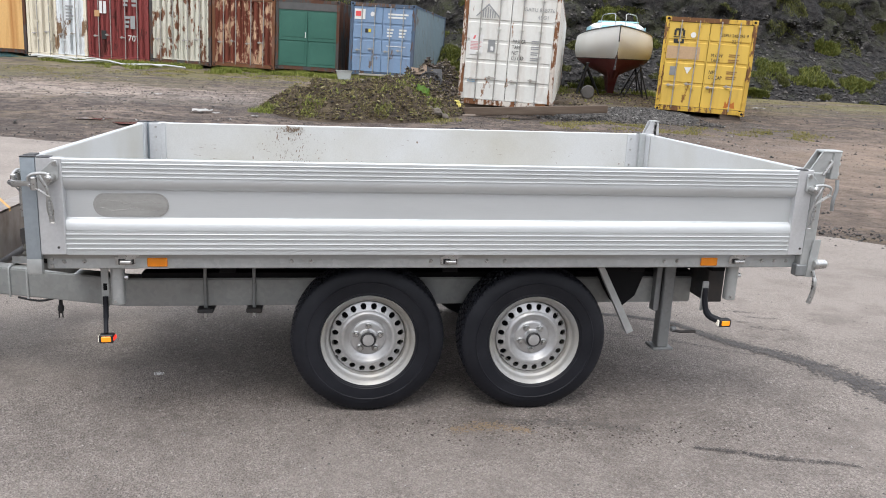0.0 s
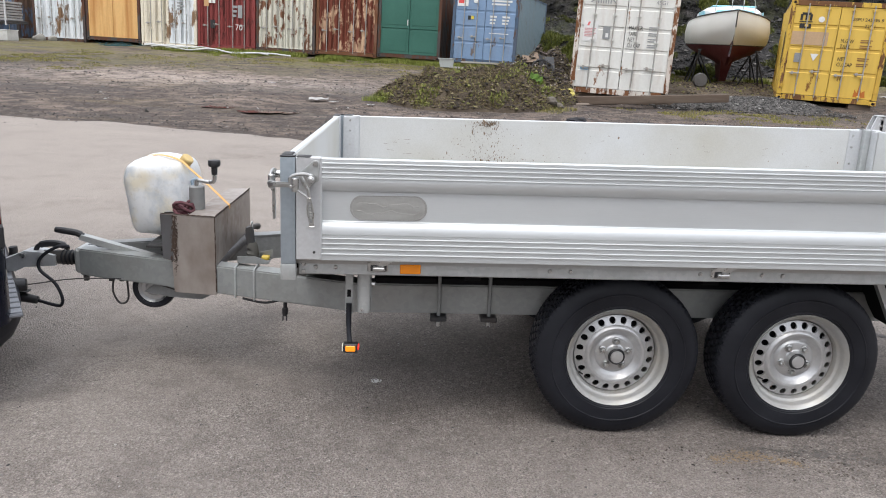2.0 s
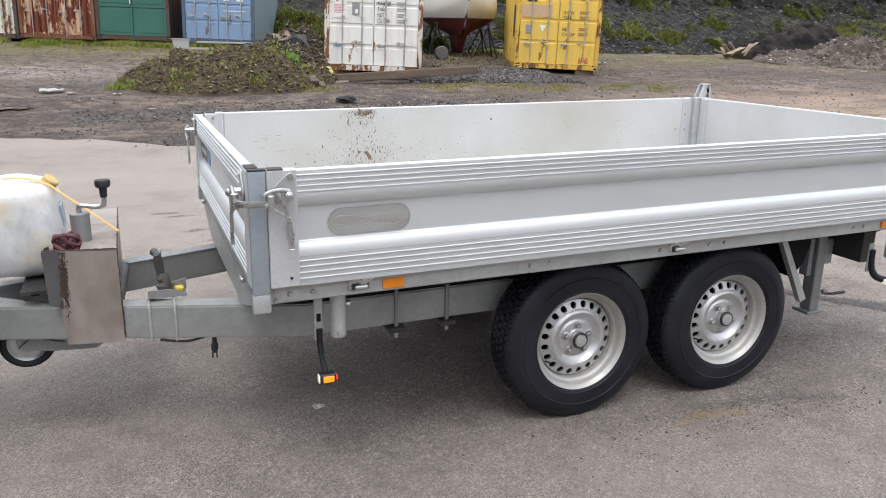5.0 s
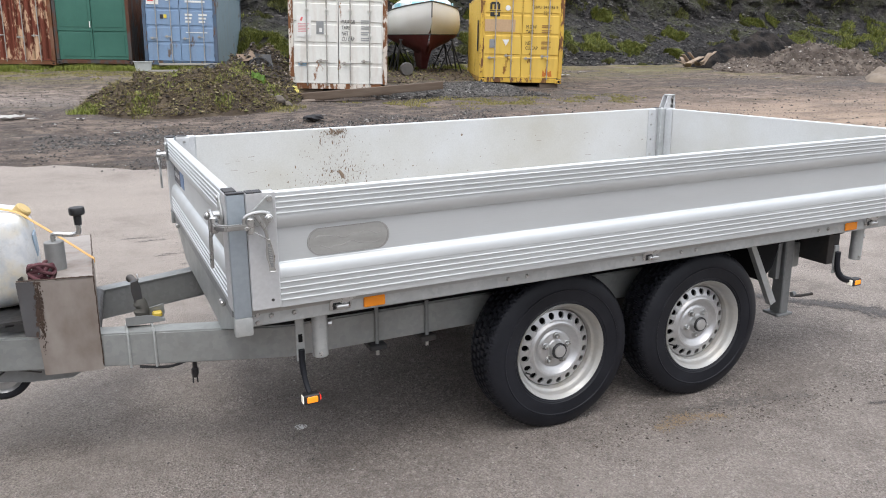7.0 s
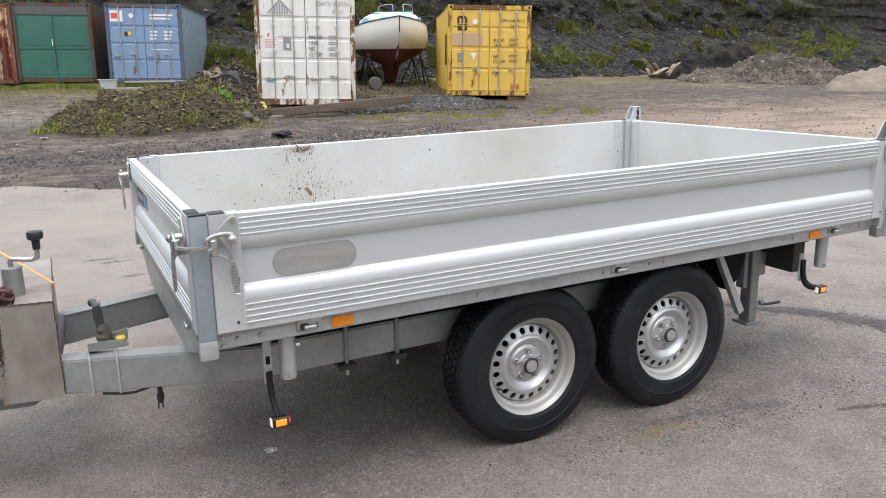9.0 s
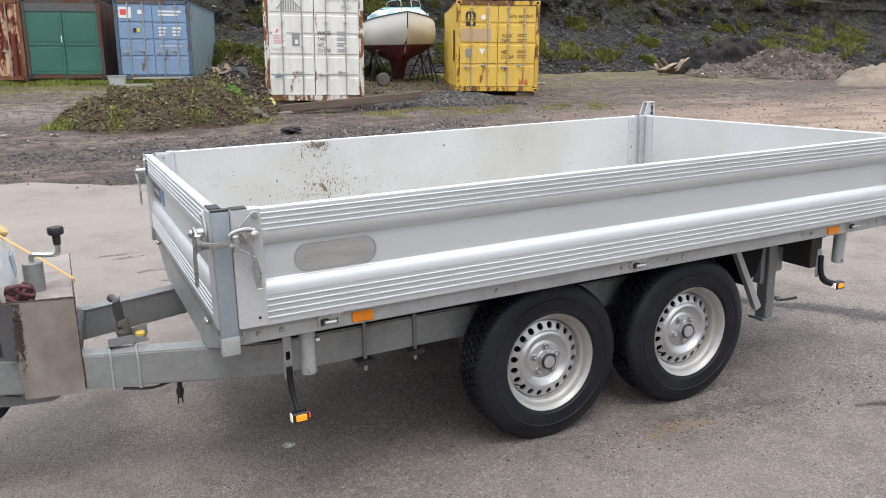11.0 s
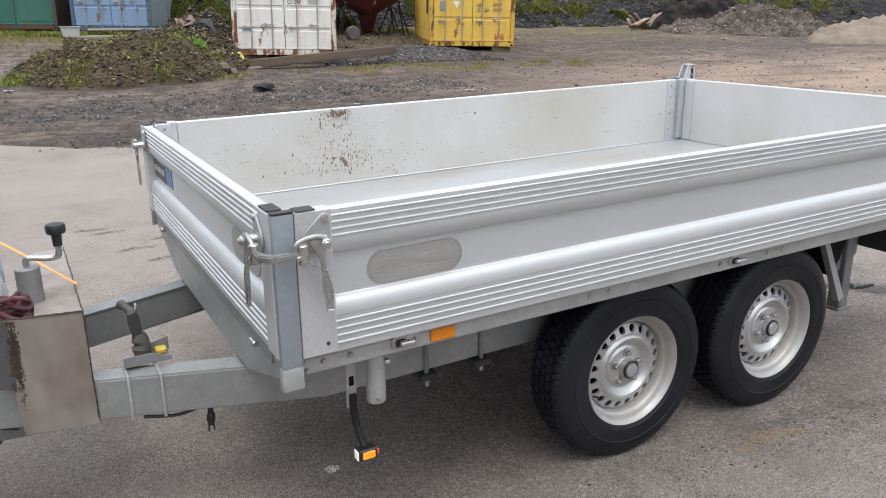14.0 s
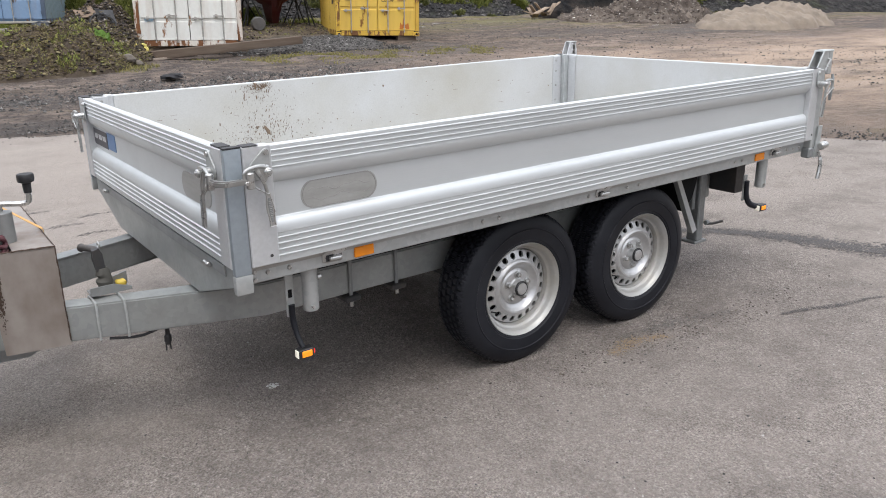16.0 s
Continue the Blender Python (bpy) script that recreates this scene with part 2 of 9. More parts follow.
def leaf_mat(name, a, b, rough=0.7):
    m, n, l, p = nodes_of(name)
    g = n.new("ShaderNodeNewGeometry")
    col = ramp(n, l, g.outputs["Random Per Island"], [(0.0, a), (1.0, b)])
    l.new(col, p.inputs["Base Color"])
    p.inputs["Roughness"].default_value = rough
    p.inputs["Specular IOR Level"].default_value = 0.25
    return m


def island_mat(name, stops, rough=0.85, scale=14.0):
    m, n, l, p = nodes_of(name)
    g = n.new("ShaderNodeNewGeometry")
    col = ramp(n, l, g.outputs["Random Per Island"], stops)
    f = noise_tex(n, l, tex_coord(n, l), scale, 5)
    l.new(mix(n, l, 0.5, col, ramp(n, l, f, [(0.3, grey3(0.5)), (0.7, grey3(1.0))]), "MULTIPLY"), p.inputs["Base Color"])
    p.inputs["Roughness"].default_value = rough
    bump(n, l, p, f, 0.4, 0.01)
    return m


def glow_mat(name, base, emit, strength):
    m, n, l, p = nodes_of(name)
    p.inputs["Base Color"].default_value = (*base, 1)
    p.inputs["Roughness"].default_value = 0.25
    p.inputs["Emission Color"].default_value = (*emit, 1)
    p.inputs["Emission Strength"].default_value = strength
    return m


def rusty(name, paint, rust, amount, scale=1.6, rough=0.6, pale=None):
    """Painted steel that flakes to rust in upright streaks."""
    m, n, l, p = nodes_of(name)
    vec = tex_coord(n, l, (1.0, 1.0, 0.35))
    a = noise_tex(n, l, vec, scale, 9, 0.68)
    b = noise_tex(n, l, tex_coord(n, l, (1, 1, 0.12)), 5.5, 6, 0.6)
    fine = noise_tex(n, l, tex_coord(n, l), 18, 5)
    col = mix(n, l, ramp(n, l, fine, [(0.35, grey3(0.0)), (0.75, grey3(0.4))]), paint, pale or tuple(0.8 * c for c in paint))
    edge = 0.62 - 0.3 * amount
    mask = ramp(n, l, a, [(edge, grey3(0)), (edge + 0.035, grey3(1))])
    rcol = mix(n, l, b, rust, tuple(0.35 * c for c in rust))
    streaks = ramp(n, l, b, [(0.5, grey3(0)), (0.75, grey3(0.25 + 0.4 * amount))])
    col = mix(n, l, streaks, col, tuple(0.9 * c for c in rust))
    l.new(mix(n, l, mask, col, rcol), p.inputs["Base Color"])
    l.new(ramp(n, l, a, [(edge, grey3(rough)), (edge + 0.05, grey3(0.9))]), p.inputs["Roughness"])
    bump(n, l, p, a, 0.25, 0.01)
    return m


ALU = anodised("anodised_aluminium", (0.65, 0.672, 0.678), 0.57)
ALU_IN = worn("scuffed_aluminium", (0.64, 0.645, 0.635), (0.5, 0.475, 0.4), 0.35, (0.4, 0.6), 1.3, 140, 0.75, relief=0.05)
ALU_PLATE = worn("worn_plate", (0.44, 0.44, 0.425), (0.33, 0.33, 0.31), 0.5, (0.4, 0.6), 6, 60, 0.7, (1, 1, 6))
PLATE_LINE = worn("plate_scoring", (0.35, 0.345, 0.33), (0.25, 0.245, 0.23), 0.5, (0.4, 0.6), 20, 60, 0.7)
ALU_CAP = worn("cast_aluminium", (0.62, 0.63, 0.64), (0.5, 0.5, 0.5), 0.5, (0.4, 0.55), 4, 80, 0.3, relief=0.06)
ZINC = galvanised("galvanised_steel", (0.44, 0.46, 0.46), (0.52, 0.535, 0.53))
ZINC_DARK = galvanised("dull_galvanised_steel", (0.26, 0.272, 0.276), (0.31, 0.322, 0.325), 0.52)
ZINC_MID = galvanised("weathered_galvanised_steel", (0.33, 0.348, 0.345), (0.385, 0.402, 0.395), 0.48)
ZINC_BLUE = worn("corner_post_steel", (0.37, 0.42, 0.46), (0.3, 0.34, 0.37), 0.5, (0.35, 0.5), 5, 60, 0.4, relief=0.04)
CHROME = worn("zinc_plated_fitting", (0.58, 0.58, 0.57), (0.3, 0.29, 0.27), 0.9, (0.22, 0.42), 14, 70, 0.6)
FITTING = worn("grey_cast_fitting", (0.5, 0.5, 0.49), (0.24, 0.235, 0.22), 0.85, (0.25, 0.42), 14, 70, 0.6)
BED = worn("worn_bed_plate", (0.46, 0.48, 0.495), (0.36, 0.33, 0.28), 0.35, (0.35, 0.55), 1.8, 35, 0.75, (0.5, 1, 1), relief=0.05)
STEEL_RAW = worn("raw_sheet_steel", (0.41, 0.37, 0.34), (0.21, 0.165, 0.135), 0.5, (0.32, 0.6), 5, 28, 1.0, (1, 1, 0.6), relief=0.3)
STEEL_GREY = worn("dark_grey_sheet", (0.13, 0.13, 0.135), (0.07, 0.06, 0.055), 0.4, (0.4, 0.6), 6, 40, 0.6)
STEEL_RUST = worn("rust_brown_steel", (0.085, 0.055, 0.04), (0.05, 0.035, 0.028), 0.2, (0.6, 0.85), 14, 60, 0.7)
STEEL_DARK = worn("dark_steel", (0.05, 0.05, 0.052), (0.1, 0.08, 0.065), 0.3, (0.45, 0.7), 8, 50, 0.6)
RIM = worn("silver_rim_paint", (0.56, 0.565, 0.57), (0.46, 0.44, 0.4), 0.6, (0.28, 0.42), 7, 60, 0.35, relief=0.04)
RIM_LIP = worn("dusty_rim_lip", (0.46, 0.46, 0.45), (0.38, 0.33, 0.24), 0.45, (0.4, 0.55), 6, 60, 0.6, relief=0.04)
RUBBER = rubber_mat()
BLACK = plain("black_plastic", (0.02, 0.02, 0.022), 0.45)
# near-black painted for the shade under the bed and inside recesses
SHADE = plain("shade_black", (0.008, 0.008, 0.009), 0.8, spec=0.2)
ORANGE = plain("orange_reflector", (0.85, 0.26, 0.01), 0.25)
AMBER = glow_mat("amber_lamp", (0.75, 0.24, 0.01), (1.0, 0.3, 0.02), 0.45)
WHITE_LAMP = glow_mat("white_lamp", (0.9, 0.88, 0.8), (1.0, 0.9, 0.7), 0.2)
RED_LAMP = glow_mat("red_lamp", (0.8, 0.03, 0.02), (1.0, 0.05, 0.03), 0.6)
ASPHALT = asphalt_mat()
DIRT = dirt_mat()
ROCK = rock_mat()


# ---- mesh helpers ----
TURN_YARD = math.degrees(0.030)


def yard(x, y, z=0.0):
    """The yard behind lies a little aslant to the trailer, and farther off: a place in its own plan, laid into the world."""
    far = max(0.0, y - 1.0)
    return (x + 0.036 * far, y + 0.056 * far, z)


def lift(x, y):
    """How far things standing at that place of the yard's plan are raised."""
    return -0.08 + 0.00125 * (y + 2.8) + 0.021 * (x + 1.2)


def thing(name, place, label, category, group="", turn=0.0, kind="", tilt=(0, 0)):
    """An Empty at a thing's base, which parents its parts."""
    ob = new(name)
    ob.empty_display_size = 0.1
    if place[1] > 8:
        ob.matrix_world = pose(*yard(*place), tilt[0], tilt[1], turn - TURN_YARD) @ pose(0, 0, lift(*place[:2]))
    # near-black disc in place of the shade inside the slot
    else:
        ob.matrix_world = pose(*place, tilt[0], tilt[1], turn)
    bpy.context.view_layer.update()
    return tagged(ob, label, category, group, kind)


def finish(name, bm, material, smooth=True):
    me = bpy.data.meshes.new(name)
    bmesh.ops.recalc_face_normals(bm, faces=bm.faces)
    bm.to_mesh(me)
    bm.free()
    me.materials.append(material)
    if smooth:
        me.polygons.foreach_set("use_smooth", [True] * len(me.polygons))
        me.set_sharp_from_angle(angle=radians(32))
    return me


def part(name, bm, material, parent, label="", smooth=True, local=False):
    """Links a bmesh as one mesh object under a thing or a part. Unless local, its points are in the world."""
    root = parent
    while root.parent:
        root = root.parent
    if not local:
        bmesh.ops.transform(bm, matrix=root.matrix_basis.inverted(), verts=bm.verts)
    ob = new(name, finish(name, bm, material, smooth))
    ob.parent = parent
    if label:
        ob["label"] = label
    return ob


def single(name, bm, material, label, category, group="", kind="", place=(0, 0, 0), smooth=True):
    """One mesh that is a thing by itself."""
    bmesh.ops.translate(bm, vec=-Vector(place), verts=bm.verts)
    ob = new(name, finish(name, bm, material, smooth))
    ob.location = yard(*place) if place[1] > 8 else place
    return tagged(ob, label, category, group, kind)


def add(bm, verts, faces):
    vs = [bm.verts.new(v) for v in verts]
    for f in faces:
        bm.faces.new([vs[i] for i in f])
    return vs


def box(x0, x1, y0, y1, z0, z1, bevel=0.0, bm=None, m=None, seg=1):
    bm = bm or bmesh.new()
    vs = add(bm, [(x, y, z) for x in (x0, x1) for y in (y0, y1) for z in (z0, z1)],
             [(0, 1, 3, 2), (4, 6, 7, 5), (0, 4, 5, 1), (2, 3, 7, 6), (0, 2, 6, 4), (1, 5, 7, 3)])
    if bevel:
        edges = list({e for v in vs for e in v.link_edges})
        out = bmesh.ops.bevel(bm, geom=edges, offset=bevel, segments=seg, profile=0.6, affect="EDGES", clamp_overlap=True)
        vs = list({v for f in out["faces"] for v in f.verts} | {v for v in vs if v.is_valid})
    if m is not None:
        bmesh.ops.transform(bm, matrix=m, verts=vs)
    return bm


def frame_of(d):
    d = Vector(d).normalized()
    a = d.cross((0, 0, 1)) if abs(d.z) < 0.9 else d.cross((1, 0, 0))
    a.normalize()
    return a, d.cross(a)


def cyl(p0, p1, r0, r1=None, seg=20, bm=None, bevel=0.0, cap=True):
    """A round bar or cone from p0 to p1, with eased ends."""
    bm = bm or bmesh.new()
    r1 = r0 if r1 is None else r1
    p0, p1 = Vector(p0), Vector(p1)
    d = (p1 - p0).normalized()
    a, b = frame_of(d)
    rings = [(p0, r0 - bevel), (p0 + d * bevel, r0), (p1 - d * bevel, r1), (p1, r1 - bevel)] if bevel else [(p0, r0), (p1, r1)]
    rows = [[bm.verts.new(c + r * (math.cos(k * math.tau / seg) * a + math.sin(k * math.tau / seg) * b)) for k in range(seg)] for c, r in rings]
    for u, v in zip(rows, rows[1:]):
        for k in range(seg):
            bm.faces.new((u[k], u[(k + 1) % seg], v[(k + 1) % seg], v[k]))
    if cap:
        bm.faces.new(rows[0][::-1])
        bm.faces.new(rows[-1])
    return bm


def tube(points, r, seg=10, bm=None, closed=False):
    """A bent round bar, hose or rope along points."""
    bm = bm or bmesh.new()
    pts = [Vector(p) for p in points]
    n = len(pts)
    rows, side = [], None
    for i, p in enumerate(pts):
        q0, q1 = (pts[i - 1], pts[(i + 1) % n]) if closed else (pts[max(i - 1, 0)], pts[min(i + 1, n - 1)])
        d = (q1 - q0).normalized()
        side = frame_of(d)[0] if side is None else (side - side.dot(d) * d).normalized()
        up = d.cross(side)
        rr = r[i] if isinstance(r, (list, tuple)) else r
        rows.append([bm.verts.new(p + rr * (math.cos(k * math.tau / seg) * side + math.sin(k * math.tau / seg) * up)) for k in range(seg)])
    for u, v in list(zip(rows, rows[1:])) + ([(rows[-1], rows[0])] if closed else []):
        for k in range(seg):
            bm.faces.new((u[k], u[(k + 1) % seg], v[(k + 1) % seg], v[k]))
    if not closed:
        bm.faces.new(rows[0][::-1])
        bm.faces.new(rows[-1])
    return bm


def curve_pts(points, steps=6):
    """A smooth run through points."""
    p = [Vector(q) for q in points]
    out = []
    for i in range(len(p) - 1):
        a, b, c, d = p[max(i - 1, 0)], p[i], p[i + 1], p[min(i + 2, len(p) - 1)]
        for k in range(steps):
            t = k / steps
            out.append(0.5 * (2 * b + (c - a) * t + (2 * a - 5 * b + 4 * c - d) * t * t + (3 * b - a - 3 * c + d) * t ** 3))
    return out + [p[-1]]


def prism(poly, depth, to3d, bm=None):
    """A closed outline swept from depth[0] to depth[1]; to3d(u, v, w) gives the place."""
    bm = bm or bmesh.new()
    a = [bm.verts.new(to3d(u, v, depth[0])) for u, v in poly]
    b = [bm.verts.new(to3d(u, v, depth[1])) for u, v in poly]
    n = len(poly)
    for k in range(n):
        bm.faces.new((a[k], a[(k + 1) % n], b[(k + 1) % n], b[k]))
    bm.faces.new(a[::-1])
    bm.faces.new(b)
    return bm


def lathe(profile, centre, seg=48, bm=None, closed=False):
    """Turns (radius, along y) pairs round an axis along y."""
    bm = bm or bmesh.new()
    cx, cy, cz = centre
    rows = [[bm.verts.new((cx + r * math.cos(k * math.tau / seg), cy + a, cz + r * math.sin(k * math.tau / seg))) for k in range(seg)] for r, a in profile]
    pairs = list(zip(rows, rows[1:])) + ([(rows[-1], rows[0])] if closed else [])
    for u, v in pairs:
        for k in range(seg):
            bm.faces.new((u[k], u[(k + 1) % seg], v[(k + 1) % seg], v[k]))
    return bm


def grid_mesh(name, xs, ys, height, material, flip=False):
    """A sheet over the grid xs, ys whose places come from height(x, y)."""
    nx, ny = len(xs), len(ys)
    verts = [yard(*height(x, y)) for y in ys for x in xs]
    faces = [(j * nx + i, j * nx + i + 1, (j + 1) * nx + i + 1, (j + 1) * nx + i) for j in range(ny - 1) for i in range(nx - 1)]
    me = bpy.data.meshes.new(name)
    me.from_pydata(verts, [], faces)
    me.materials.append(material)
    me.polygons.foreach_set("use_smooth", [True] * len(me.polygons))
    return new(name, me)


def soup(name, verts, faces, material, label, category, kind="stuff", smooth=False):
    """Many small loose pieces in one mesh."""
    me = bpy.data.meshes.new(name)
    me.from_pydata([yard(*v) for v in verts], [], faces)
    me.materials.append(material)
    if smooth:
        me.polygons.foreach_set("use_smooth", [True] * len(me.polygons))
    return tagged(new(name, me), label, category, "", kind)


def lettering(text, size, place, turn, material, parent, name="lettering", bold=0.0, align="LEFT", squeeze=1.0):
    """Flat writing in the parent's own space: x to the right, facing its -y side."""
    cu = bpy.data.curves.new(name, "FONT")
    cu.body, cu.size, cu.offset, cu.align_x, cu.extrude, cu.resolution_u = text, size, bold, align, 0.0008, 2
    tmp = new(name, cu)
    me = bpy.data.meshes.new_from_object(tmp.evaluated_get(bpy.context.evaluated_depsgraph_get()))
    bpy.data.objects.remove(tmp)
    me.transform(pose(*place, *turn) @ Matrix.Diagonal((squeeze, 1, 1, 1)))
    me.materials.clear()
    me.materials.append(material)
    ob = new(name, me)
    ob.parent = parent
    return ob


# ---- the ground ----
def ease(a, b, v):
    u = min(1.0, max(0.0, (v - a) / (b - a)))
    return u * u * (3 - 2 * u)


def ground_z(x, y):
    """The lie of the land: level under the trailer, rising towards the containers."""
    y = min(y, 36.0)
    x = min(40.0, max(-40.0, x))
    s = math.log1p(math.exp((y - 5.5) / 1.2)) * 1.2 if y < 40 else y - 5.5
    return -0.011 + 0.056 * s - (0.004 * x + 0.03) * ease(3, 12, y)


def bumpy(x, y):
    z = ground_z(x, y)
    wild = ease(6.5, 10.0, y + 0.6 * x)
    return z - 0.012 + wild * (0.07 * noise.fractal(Vector((x * 0.35, y * 0.35, 3.1)), 0.9, 2.0, 4) + 0.025 * noise.noise(Vector((x * 1.7, y * 1.7, 0.4))))


def spread(edges):
    out = []
    for a, b, step in edges:
        out += list(np.arange(a, b, step))
    return out + [edges[-1][1]]


gx = spread([(-600, -100, 60), (-100, -40, 8), (-40, -20, 1.0), (-20, 24, 0.35), (24, 45, 1.0), (45, 100, 8), (100, 600, 60)])
gy = spread([(-600, -100, 60), (-100, -20, 8), (-20, 3, 1.5), (3, 31, 0.35), (31, 50, 2), (50, 100, 8), (100, 600, 60)])
ground = grid_mesh("ground", gx, gy, lambda x, y: (x, y, bumpy(x, y)), DIRT)
tagged(ground, "dark stony dirt yard with puddled tracks and pale dust", "ground", kind="structure")

EDGE = [(-60, 22), (-25, 12.6), (-8, 9.75), (-5.2, 9.3), (-3.4, 8.9), (-2.0, 8.3), (-1.0, 7.85), (1.5, 6.6), (3.3, 5.2), (5.0, 4.0), (6.0, 3.0), (7.0, 1.9), (9.0, 0.2), (14, -6), (40, -40)]


def asphalt_edge(x):
    for (x0, y0), (x1, y1) in zip(EDGE, EDGE[1:]):
        if x <= x1:
            y = y0 + (y1 - y0) * (x - x0) / (x1 - x0)
            break
    return y + 0.22 * noise.noise(Vector((x * 0.8, 1.7, 0))) + 0.10 * noise.noise(Vector((x * 3.1, 5.7, 0)))


ax = spread([(-60, -20, 2.0), (-20, -9, 0.5), (-9, 9, 0.12), (9, 40, 0.6)])
ar = [0.0, 0.3, 0.55, 0.7, 0.78, 0.83, 0.87, 0.9, 0.925, 0.945, 0.96, 0.972, 0.982, 0.99, 0.996, 1.0]


def asphalt_at(x, r):
    y = -60 + (asphalt_edge(x) + 60) * r
    drop = 0.05 if r >= 1.0 else 0.0
    return (x, y, ground_z(x, y) - drop + 0.004 * noise.noise(Vector((x, y, 0))) * ease(1.5, 4, abs(y - 0.5)))


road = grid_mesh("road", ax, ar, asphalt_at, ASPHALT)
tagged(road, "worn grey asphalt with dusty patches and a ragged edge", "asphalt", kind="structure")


# ---- the hill behind the yard ----
FOOT = [(-70, 46), (-30, 40), (-18, 37), (-8, 35), (-1, 33), (2.5, 28.5), (4.5, 26.3), (8, 26.3), (12, 26.2), (16, 25.2), (20, 25.0), (26, 26.5), (34, 25.5), (45, 22), (70, 12)]


def foot_y(x):
    for (x0, y0), (x1, y1) in zip(FOOT, FOOT[1:]):
        if x <= x1:
            return y0 + (y1 - y0) * (x - x0) / (x1 - x0)
    return FOOT[-1][1]


SLOPE = [(-0.8, -0.35), (0, 0), (1.2, 0.7), (3.0, 1.5), (4.6, 2.3), (5.4, 3.6), (6.2, 5.2), (7.2, 7.0), (8.6, 9.0), (11, 11.5), (16, 14), (30, 15), (60, 15.5)]


def hill_at(x, s):
    """A place on the hill: x along it, s along its profile."""
    i = min(int(s), len(SLOPE) - 2)
    f = s - i
    out = SLOPE[i][0] + f * (SLOPE[i + 1][0] - SLOPE[i][0])
    up = SLOPE[i][1] + f * (SLOPE[i + 1][1] - SLOPE[i][1])
    y = foot_y(x)
    q = Vector((x * 0.5, out * 0.5, up * 0.5))
    rough_hill = min(1.0, max(0.0, s - 0.6))
    craggy = ease(3.4, 5, s)
    n1 = noise.fractal(q, 0.8, 2.1, 6)
    n2 = abs(noise.noise(Vector((x * 1.1, up * 0.9, out))))
    y2 = y + out + rough_hill * (0.55 * n1) - craggy * 0.9 * n2
    z2 = ground_z(x, y) + up + rough_hill * (0.4 * n1 + 0.12 * noise.noise(q * 4))
    return (x, y2, z2)


hill = grid_mesh("hillside", spread([(-70, -24, 1.5), (-24, 2, 0.5), (2, 38, 0.22), (38, 70, 1.5)]), spread([(0, 1, 0.25), (1, 7, 0.07), (7, 12, 0.5)]), hill_at, ROCK)
tagged(hill, "steep dark quarried hillside with loose soil and broken rock", "hillside", kind="structure")


# ---- grass and weeds ----
# added plain wall, never in view: blocks low light and darkens reflections
wall_bm = box(-45, 45, -13.4, -13.0, -0.3, 4.4, 0.03)
bmesh.ops.subdivide_edges(wall_bm, edges=wall_bm.edges, cuts=1)
wall_south = new("wall_south", finish("wall_south", wall_bm, worn("unseen_wall_grey", (0.13, 0.13, 0.13), (0.08, 0.08, 0.08), 0, (0.8, 0.95), 0.6, 12, 0.7)))
tagged(wall_south, "unseen grey wall added to block low light", "wall", kind="structure")
GRASS = leaf_mat("grass", (0.1, 0.135, 0.02), (0.27, 0.28, 0.065))
LEAF = leaf_mat("broad_leaves", (0.08, 0.1, 0.02), (0.33, 0.37, 0.09))
DRY = leaf_mat("dry_moss", (0.14, 0.14, 0.04), (0.3, 0.26, 0.1))
rng = np.random.default_rng(4)


def tufts(spots, blades, height, width, base, lean=0.6):
    """Bent blades round the spots (x, y, radius); base(x, y) gives the height of the soil, or None."""
    verts, faces = [], []
    for sx, sy, sr in spots:
        for _ in range(int(blades * sr * sr)):
            a, r = rng.uniform(0, math.tau), sr * math.sqrt(rng.uniform(0, 1))
            x, y = sx + r * math.cos(a), sy + r * math.sin(a)
            if noise.noise(Vector((x * 1.3, y * 1.3, 7.7))) < -0.12:
                continue
            z = base(x, y)
            h = height * rng.uniform(0.4, 1.25) * (1.0 - 0.5 * r / sr)
            w, b = width * rng.uniform(0.6, 1.3), rng.uniform(0, math.tau)
            lx, ly = lean * h * math.cos(b + 1.3) * rng.uniform(0.1, 1), lean * h * math.sin(b + 1.3) * rng.uniform(0.1, 1)
            cx, cy = w * math.cos(b), w * math.sin(b)
            k = len(verts)
            verts += [(x - cx, y - cy, z - 0.02), (x + cx, y + cy, z - 0.02), (x + 0.4 * lx + 0.7 * cx, y + 0.4 * ly + 0.7 * cy, z + 0.6 * h), (x + 0.4 * lx - 0.7 * cx, y + 0.4 * ly - 0.7 * cy, z + 0.6 * h), (x + lx, y + ly, z + h)]
            faces += [(k, k + 1, k + 2, k + 3), (k + 3, k + 2, k + 4)]
    return verts, faces


# ---- the trailer ----
NEAR, FAR, FRONT, REAR = -0.232, 1.675, -1.324, 1.915
MID = 0.5 * (NEAR + FAR)
BOARD_Z0, BOARD_Z1 = 0.789, 1.166
trailer = thing("flatbed_trailer", (0.37, MID, 0), "twin-axle galvanised flatbed trailer with silver aluminium drop sides", "trailer")


